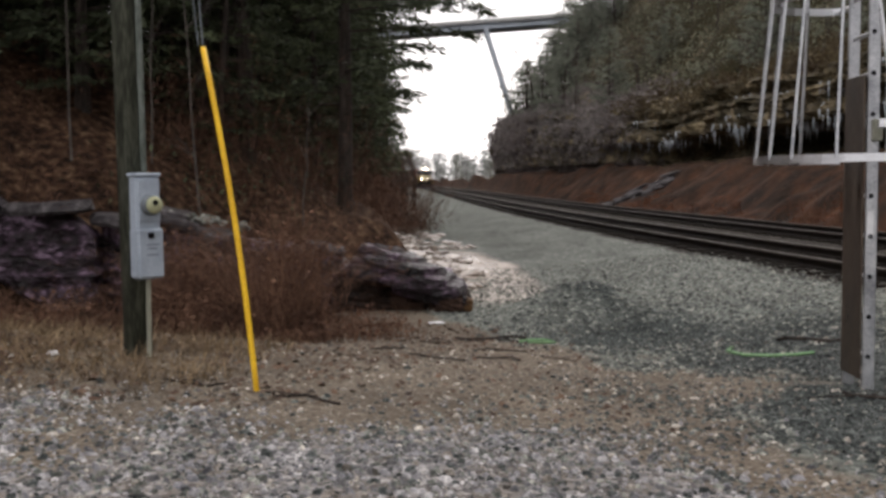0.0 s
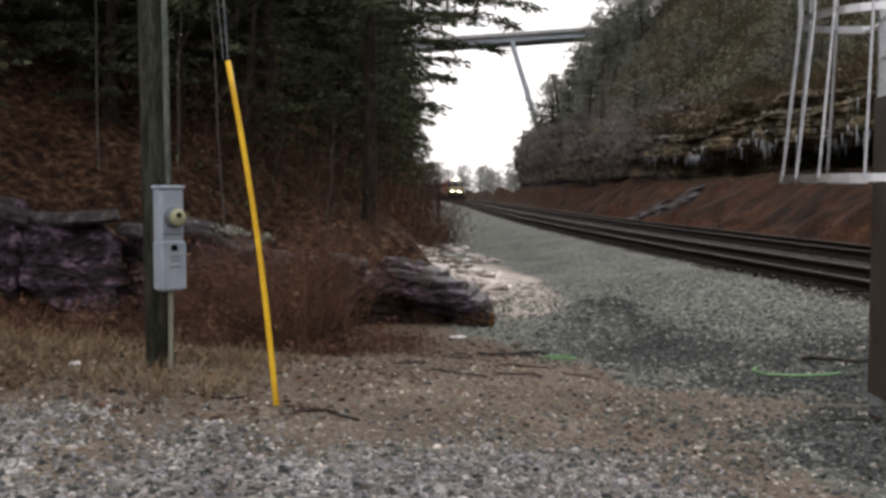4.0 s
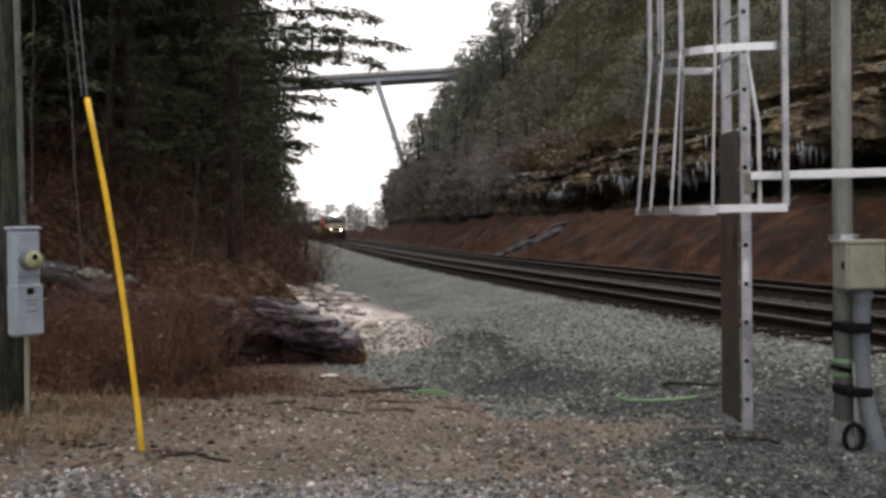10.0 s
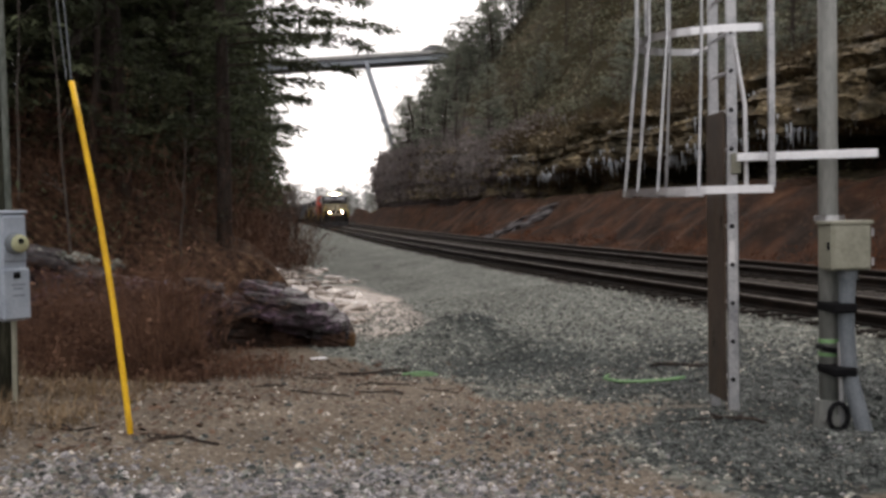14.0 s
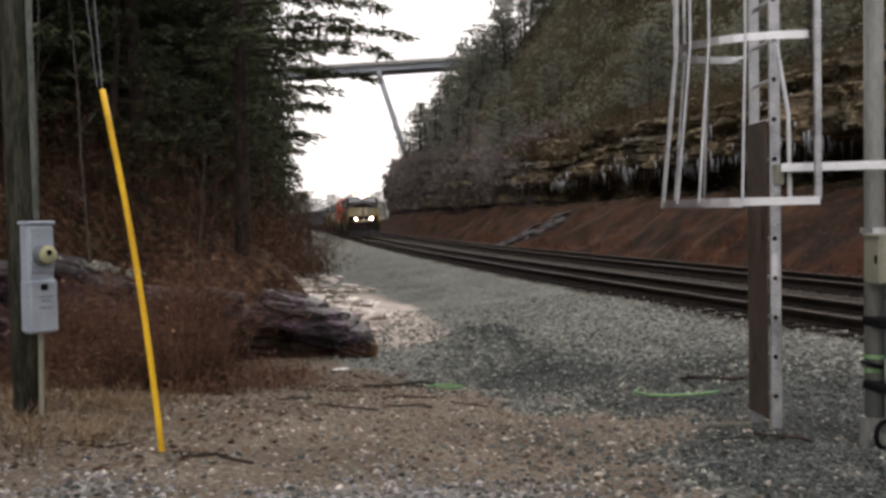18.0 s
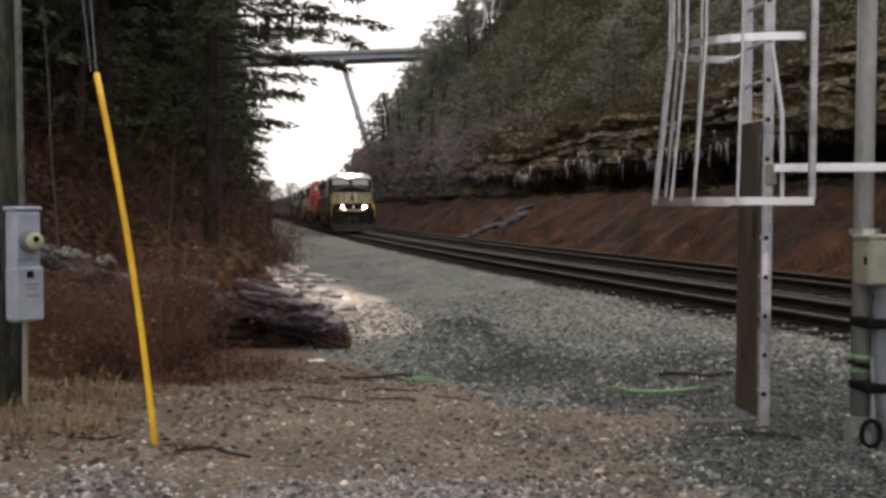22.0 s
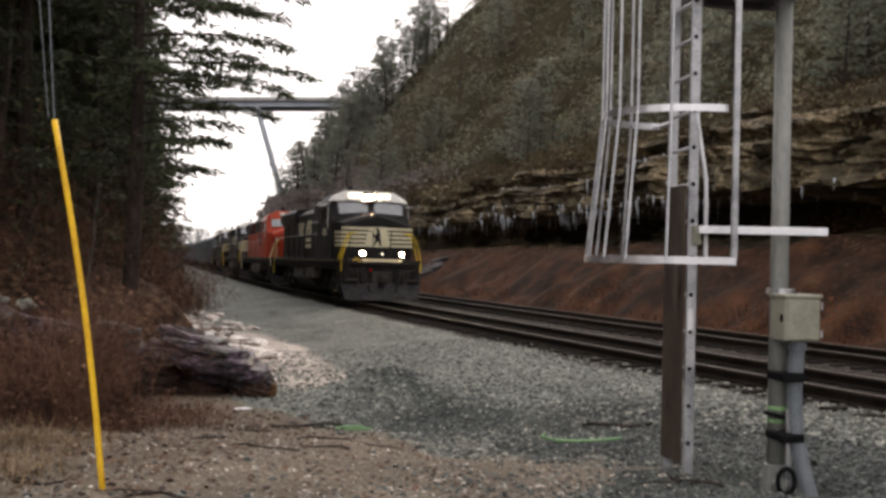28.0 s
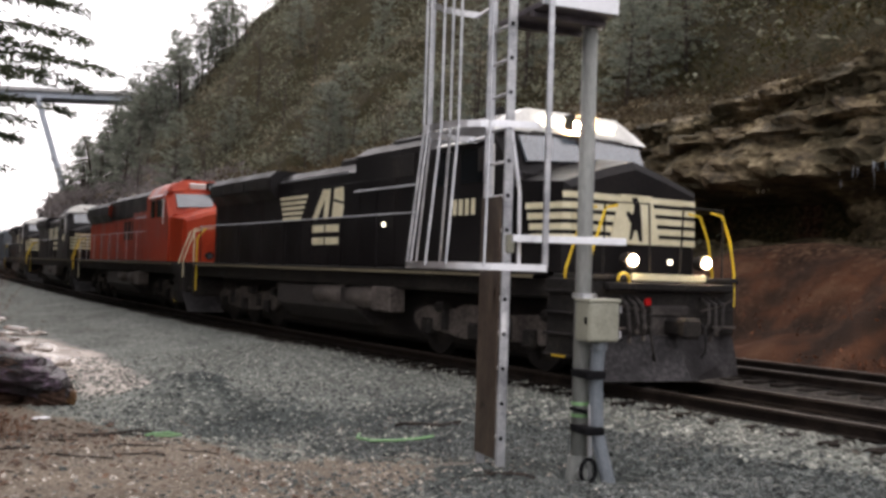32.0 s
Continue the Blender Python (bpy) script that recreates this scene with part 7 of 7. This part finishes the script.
    for sx in (-1, 1):
        part("air_hose", Build().pipe([(sx * 0.55, 10.6, 1.0), (sx * 0.56, 10.85, 0.85), (sx * 0.52, 10.9, 0.5), (sx * 0.45, 10.85, 0.38)], 0.025, 6), GRIME, pilot)
        case = part("ditch_light_case", Build().tube((sx * 0.74, 10.42, 1.87), (sx * 0.74, 10.62, 1.87), 0.11, 0.13, 12), GRIME, root)
        part("ditch_light", Build().tube((sx * 0.74, 10.62, 1.87), (sx * 0.74, 10.66, 1.87), 0.072, 0.072, 14), DITCHLAMP if lead else WINDSCREEN, case, "lit ditch light" if lead else "")
        # corner steps and their handrails
        well = part("step_well", Build().box((sx * 1.42, 9.9, 0.98), (0.24, 0.75, 1.2), 0.02), GRIME, root)
        for k in range(4):
            part("step", Build().box((sx * 1.50, 9.9, 0.42 + 0.32 * k), (0.24, 0.7, 0.035), 0.005), GRIME, well)
            if k == 0:
                part("step_edge", Build().box((sx * 1.625, 10.0, 0.42 + 0.32 * k), (0.012, 0.34, 0.02), 0.0), RAILYELLOW, well, "yellow step edge")
        for y, low in ((9.95, 1.02), (10.48, 1.18)):
            part("step_handrail", Build().pipe([(sx * 1.50, y, low), (sx * 1.50, y, 1.7), (sx * 1.34, y + 0.05, 2.25), (sx * 1.18, y + 0.02, 2.64), (sx * 0.95, y, 2.68)], 0.021, 8), cab_rail, root, "bright yellow corner handrail")
        part("end_handrail", Build().pipe([(sx * 1.2, 10.5, 1.65), (sx * 1.2, 10.5, 2.72), (sx * 0.35, 10.5, 2.74), (sx * 0.3, 10.5, 1.65)], 0.02, 6), cab_rail if not stripes else GRIME, root)
        part("side_handrail", Build().pipe([(sx * 1.48, -9.6, 2.72), (sx * 1.48, 5.0, 2.72)], 0.017, 6), GALV, root)
        for k in range(9):
            y = -9.5 + k * 1.8
            part("handrail_post", Build().tube((sx * 1.48, y, 1.65), (sx * 1.48, y, 2.73), 0.017, 0.017, 6), BLACKPAINT if stripes else GALV, root)
        part("rear_handrail", Build().pipe([(sx * 1.45, -10.0, 0.8), (sx * 1.45, -10.0, 2.4), (sx * 1.2, -10.0, 2.7)], 0.022, 6), cab_rail, root)
    part("anticlimber", Build().box((0, 10.68, 1.48), (2.5, 0.16, 0.12), 0.02), GRIME, pilot)
    for k, (a, drop) in enumerate(((-0.95, 0.42), (-0.8, 0.5), (-0.66, 0.38), (0.66, 0.46), (0.8, 0.36), (0.95, 0.5))):
        part("brake_hose", Build().pipe([(a, 10.6, 1.32), (a * 1.02, 10.8, 1.22), (a * 0.98, 10.84, 1.32 - drop), (a * 0.92, 10.74, 1.2 - drop)], 0.028, 6), TANKPAINT, pilot)
        part("hose_coupling", Build().box((a * 0.92, 10.76, 1.18 - drop), (0.05, 0.06, 0.08), 0.012), TRUCKGREY, pilot)
    for sx in (-1, 1):
        part("cut_lever", Build().pipe([(sx * 1.3, 10.66, 1.3), (sx * 1.0, 10.72, 1.2), (sx * 0.55, 10.74, 1.12)], 0.014, 6), TRUCKGREY, pilot)
        part("pilot_step", Build().box((sx * 1.12, 10.66, 0.86), (0.42, 0.14, 0.03), 0.006), TRUCKGREY, pilot)
    part("coupler_pocket", Build().box((0, 10.6, 0.92), (0.75, 0.14, 0.55), 0.03), TANKPAINT, pilot)
    if lead:
        part("hose_loop", Build().pipe([(0.98 + 0.11 * math.cos(a * 0.628), 10.72, 1.56 + 0.12 * math.sin(a * 0.628)) for a in range(9)], 0.02, 6), RAILYELLOW, pilot, "yellow looped cable on the pilot")
    part("marker_lamp", Build().tube((0.42, 10.58, 1.25), (0.42, 10.63, 1.25), 0.06, 0.06, 10), REDLAMP, pilot, "small red marker")
    part("sand_light", Build().tube((0, 10.6, 1.86), (0, 10.63, 1.86), 0.04, 0.04, 8), BOARDLAMP if lead else WINDSCREEN, pilot)
    part("uncoupling_bar", Build().pipe([(-1.35, 10.62, 1.15), (-0.8, 10.68, 1.05), (0.8, 10.68, 1.05), (1.35, 10.62, 1.15)], 0.016, 6), GRIME, pilot)
    # below the frame
    part("fuel_tank", Build().loft([[(a, y, z) for a, z in [(-1.0, 0.42), (1.0, 0.42), (1.38, 0.75), (1.38, 1.2), (-1.38, 1.2), (-1.38, 0.75)]] for y in (-2.9, 2.0)]), TANKPAINT, root)
    for sx in (-1, 1):
        for y in (0.35, 2.25):
            part("air_reservoir", Build().tube((sx * 1.22, y - 0.75, 1.02), (sx * 1.22, y + 0.75, 1.02), 0.24, 0.24, 14), TRUCKGREY, root, "grey air reservoir", True)
        part("battery_box", Build().box((sx * 1.3, 3.35, 1.02), (0.35, 0.9, 0.5), 0.03), TRUCKGREY, root)
    part("rear_pilot", Build().box((0, -10.3, 1.1), (2.9, 0.25, 0.95), 0.04), GRIME, root)
    part("rear_coupler", Build().box((0, -10.85, 0.88), (0.26, 0.8, 0.28), 0.05), GRIME, root)
    part("traction_gear", Build().box((0, 0, 0.72), (1.5, 19.6, 1.1), 0.1), GRIME, root)
    for y in (-6.5, 6.45):
        truck(root, y, (-1.85, 0, 1.85), lead or not stripes)
    # lettering on the hood sides as plain shapes
    for sx in (-1, 1):
        part("corner_handrail", Build().pipe([(sx * 1.60, 7.9, 2.9), (sx * 1.60, 7.9, 3.75)], 0.018, 6), WHITEPAINT, cab)
        if stripes:
            for k in range(5):
                z = 3.38 - 0.13 * k
                pr = [(-3.9 + 0.06 * k, z), (-1.95 - 0.10 * k, z), (-1.98 - 0.10 * k, z - 0.075), (-3.87 + 0.06 * k, z - 0.075)]
                part("side_logo_bar", Build().prism(pr, "x", sx * 1.048 - 0.004, sx * 1.048 + 0.004), CREAM, h1)
            for pr in ([(-1.62, 2.75), (-1.30, 2.75), (-0.62, 3.43), (-0.95, 3.47)], [(-0.9, 2.75), (-0.62, 2.75), (-0.50, 3.45), (-0.78, 3.45)], [(-0.38, 2.79), (0.24, 2.75), (0.32, 3.07), (-0.30, 3.15)], [(-0.30, 3.21), (0.30, 3.13), (0.26, 3.47), (-0.26, 3.45)]):
                part("side_logo_shape", Build().prism(pr, "x", sx * 1.048 - 0.004, sx * 1.048 + 0.004), CREAM, h1, "plain cream logo shape")
            for z in (2.53, 2.24):
                for y in (-1.25, -0.35):
                    part("lettering_bar", Build().box((sx * 1.048, y, z), (0.008, 0.8, 0.17), 0), CREAM, h1)
            part("step_light", Build().tube((sx * 1.09, 2.6, 2.55), (sx * 1.12, 2.6, 2.55), 0.05, 0.05, 10), BOARDLAMP, root)
        else:
            for k in range(4):
                part("lettering_bar", Build().box((sx * 1.048, 0.9 - 0.75 * k, 2.85), (0.008, 0.5, 0.75), 0), BLACKPAINT, h1)
    # proportions of this type: shorter than the drawing above
    kx, ky, kz = 1.02, LOCO / 22.3, 0.97
    for o in root.children_recursive:
        if o.data == WHEELSET:
            o.location.y *= ky
        else:
            o.data.transform(Matrix.Diagonal((kx, ky, kz, 1)))
    return root


def hopper_car():
    root = thing("hopper_car", "grey covered hopper wagon with ribbed sides and rounded roof", "rail wagon", "coupled train")
    hl = 7.1
    body = Build().loft([[(x, y, z) for x, z in ((-1.5, zb), (1.5, zb), (1.52, 3.55), (-1.52, 3.55))] for y, zb in ((-hl, 2.6), (-hl + 2.2, 1.2), (hl - 2.2, 1.2), (hl, 2.6))])
    b = part("body", body, HOPPERPAINT, root)
    arc = [(-1.5, 3.4)] + [(1.5 * math.sin(a * 0.2618), 3.5 + 0.62 * math.cos(a * 0.2618)) for a in range(-6, 7)] + [(1.5, 3.4)]
    roof = part("roof", Build().loft([[(x, y, z) for x, z in arc] for y in (-hl, hl)]), HOPPERPAINT, root, "rounded grey roof")
    for k in range(5):
        part("roof_hatch", Build().box((0, -5.2 + 2.6 * k, 4.14), (0.8, 1.6, 0.1), 0.02), HOPPERPAINT, roof)
    for sx in (-1, 1):
        part("top_rail", Build().box((sx * 1.53, 0, 3.55), (0.14, 2 * hl, 0.16), 0.02), HOPPERPAINT, b)
        part("side_sill", Build().box((sx * 1.46, 0, 1.22), (0.12, 2 * hl + 0.6, 0.24), 0.02), HOPPERPAINT, b)
        for k in range(11):
            part("rib", Build().box((sx * 1.56, -hl + 0.3 + k * (2 * hl - 0.6) / 10, 2.4), (0.10, 0.11, 2.2), 0.02), HOPPERPAINT, b)
    part("centre_sill", Build().box((0, 0, 0.98), (0.5, 15.2, 0.35), 0.03), GRIME, root)
    for k in (-2.6, 0, 2.6):
        part("chute", Build().loft([[(x, k + y, 1.25) for x, y in ((-1.3, -1.1), (1.3, -1.1), (1.3, 1.1), (-1.3, 1.1))], [(x, k + y, 0.4) for x, y in ((-0.9, -0.4), (0.9, -0.4), (0.9, 0.4), (-0.9, 0.4))]]), HOPPERPAINT, root)
    for y in (-hl + 0.1, hl - 0.1):
        part("end_ladder", Build().box((1.3, y, 2.4), (0.4, 0.04, 2.2), 0.01), HOPPERPAINT, b)
    for y in (-5.9, 5.9):
        truck(root, y, (-0.89, 0.89))
    return root


lead = locomotive("black_locomotive", "black diesel locomotive with cream striped nose and lit headlights", BLACKPAINT, BLACKPAINT, True, True)
second = locomotive("orange_locomotive", "orange diesel locomotive with a black roof behind the leader", ORANGEPAINT, BLACKPAINT, False, False, CREAM)
third = locomotive("black_locomotive", "black diesel locomotive with pale nose stripes in the train", BLACKPAINT, BLACKPAINT, True)
fourth = copy_thing(third, Matrix())
TRAIN = [(lead, LOCO, LOCO - 0.45), (second, LOCO, LOCO - 0.3), (third, LOCO, LOCO), (fourth, LOCO, LOCO)]
wagon = hopper_car()
TRAIN.append((wagon, 15.6, 15.6))
for _ in range(9):
    TRAIN.append((copy_thing(wagon, Matrix()), 15.6, 15.6))


# ---------------------------------------------------------------- what moves
HEAD = [(0.0, 226.0), (6.0, 184.5), (9.0, 163.5), (13.0, 135.8), (16.0, 116.0), (17.0, 109.3), (19.0, 95.8), (20.0, 89.6), (21.0, 83.7), (22.0, 77.9), (23.0, 72.3), (24.0, 66.9), (26.5, 53.4),
        (27.0, 50.7), (28.0, 45.1), (29.0, 39.3), (30.0, 33.5), (31.0, 27.4), (31.5, 24.1), (32.0, 20.7)]


def head_at(t):
    """How far along the line the front of the train is."""
    ht, hs = [h[0] for h in HEAD], [h[1] for h in HEAD]
    return float(np.interp(t, ht, hs))


def motions():
    times = [float(t) for t in np.arange(0, 32.01, 0.5)]
    back = 0.0
    for root, ln, step in TRAIN:
        rows = []
        for t in times:
            s = head_at(t) + back
            a, b = track(s + 4.5), track(s + ln - 4.5)
            yaw = math.atan2(b[1] - a[1], b[0] - a[0]) + math.pi / 2
            rows.append((t, Matrix.Translation(((a[0] + b[0]) / 2, (a[1] + b[1]) / 2, RAIL_Z)) @ Matrix.Rotation(yaw, 4, "Z")))
        walk(root, rows)
        back += step
    # the leader's wheels roll with it
    turn = [(float(t), -(head_at(0) - head_at(t)) / 0.533) for t in np.arange(0, 32.01, 0.1)]
    for w, y in SPIN:
        walk(w, [(t, Matrix.Translation((0, y, 0.533)) @ Matrix.Rotation(a, 4, "X")) for t, a in turn])
    # a car crosses the bridge
    walk(CAR, [(0.0, car_pose(0.0)), (11.0, car_pose(11.0)), (15.0, car_pose(15.0)), (32.0, car_pose(32.0))])


motions()
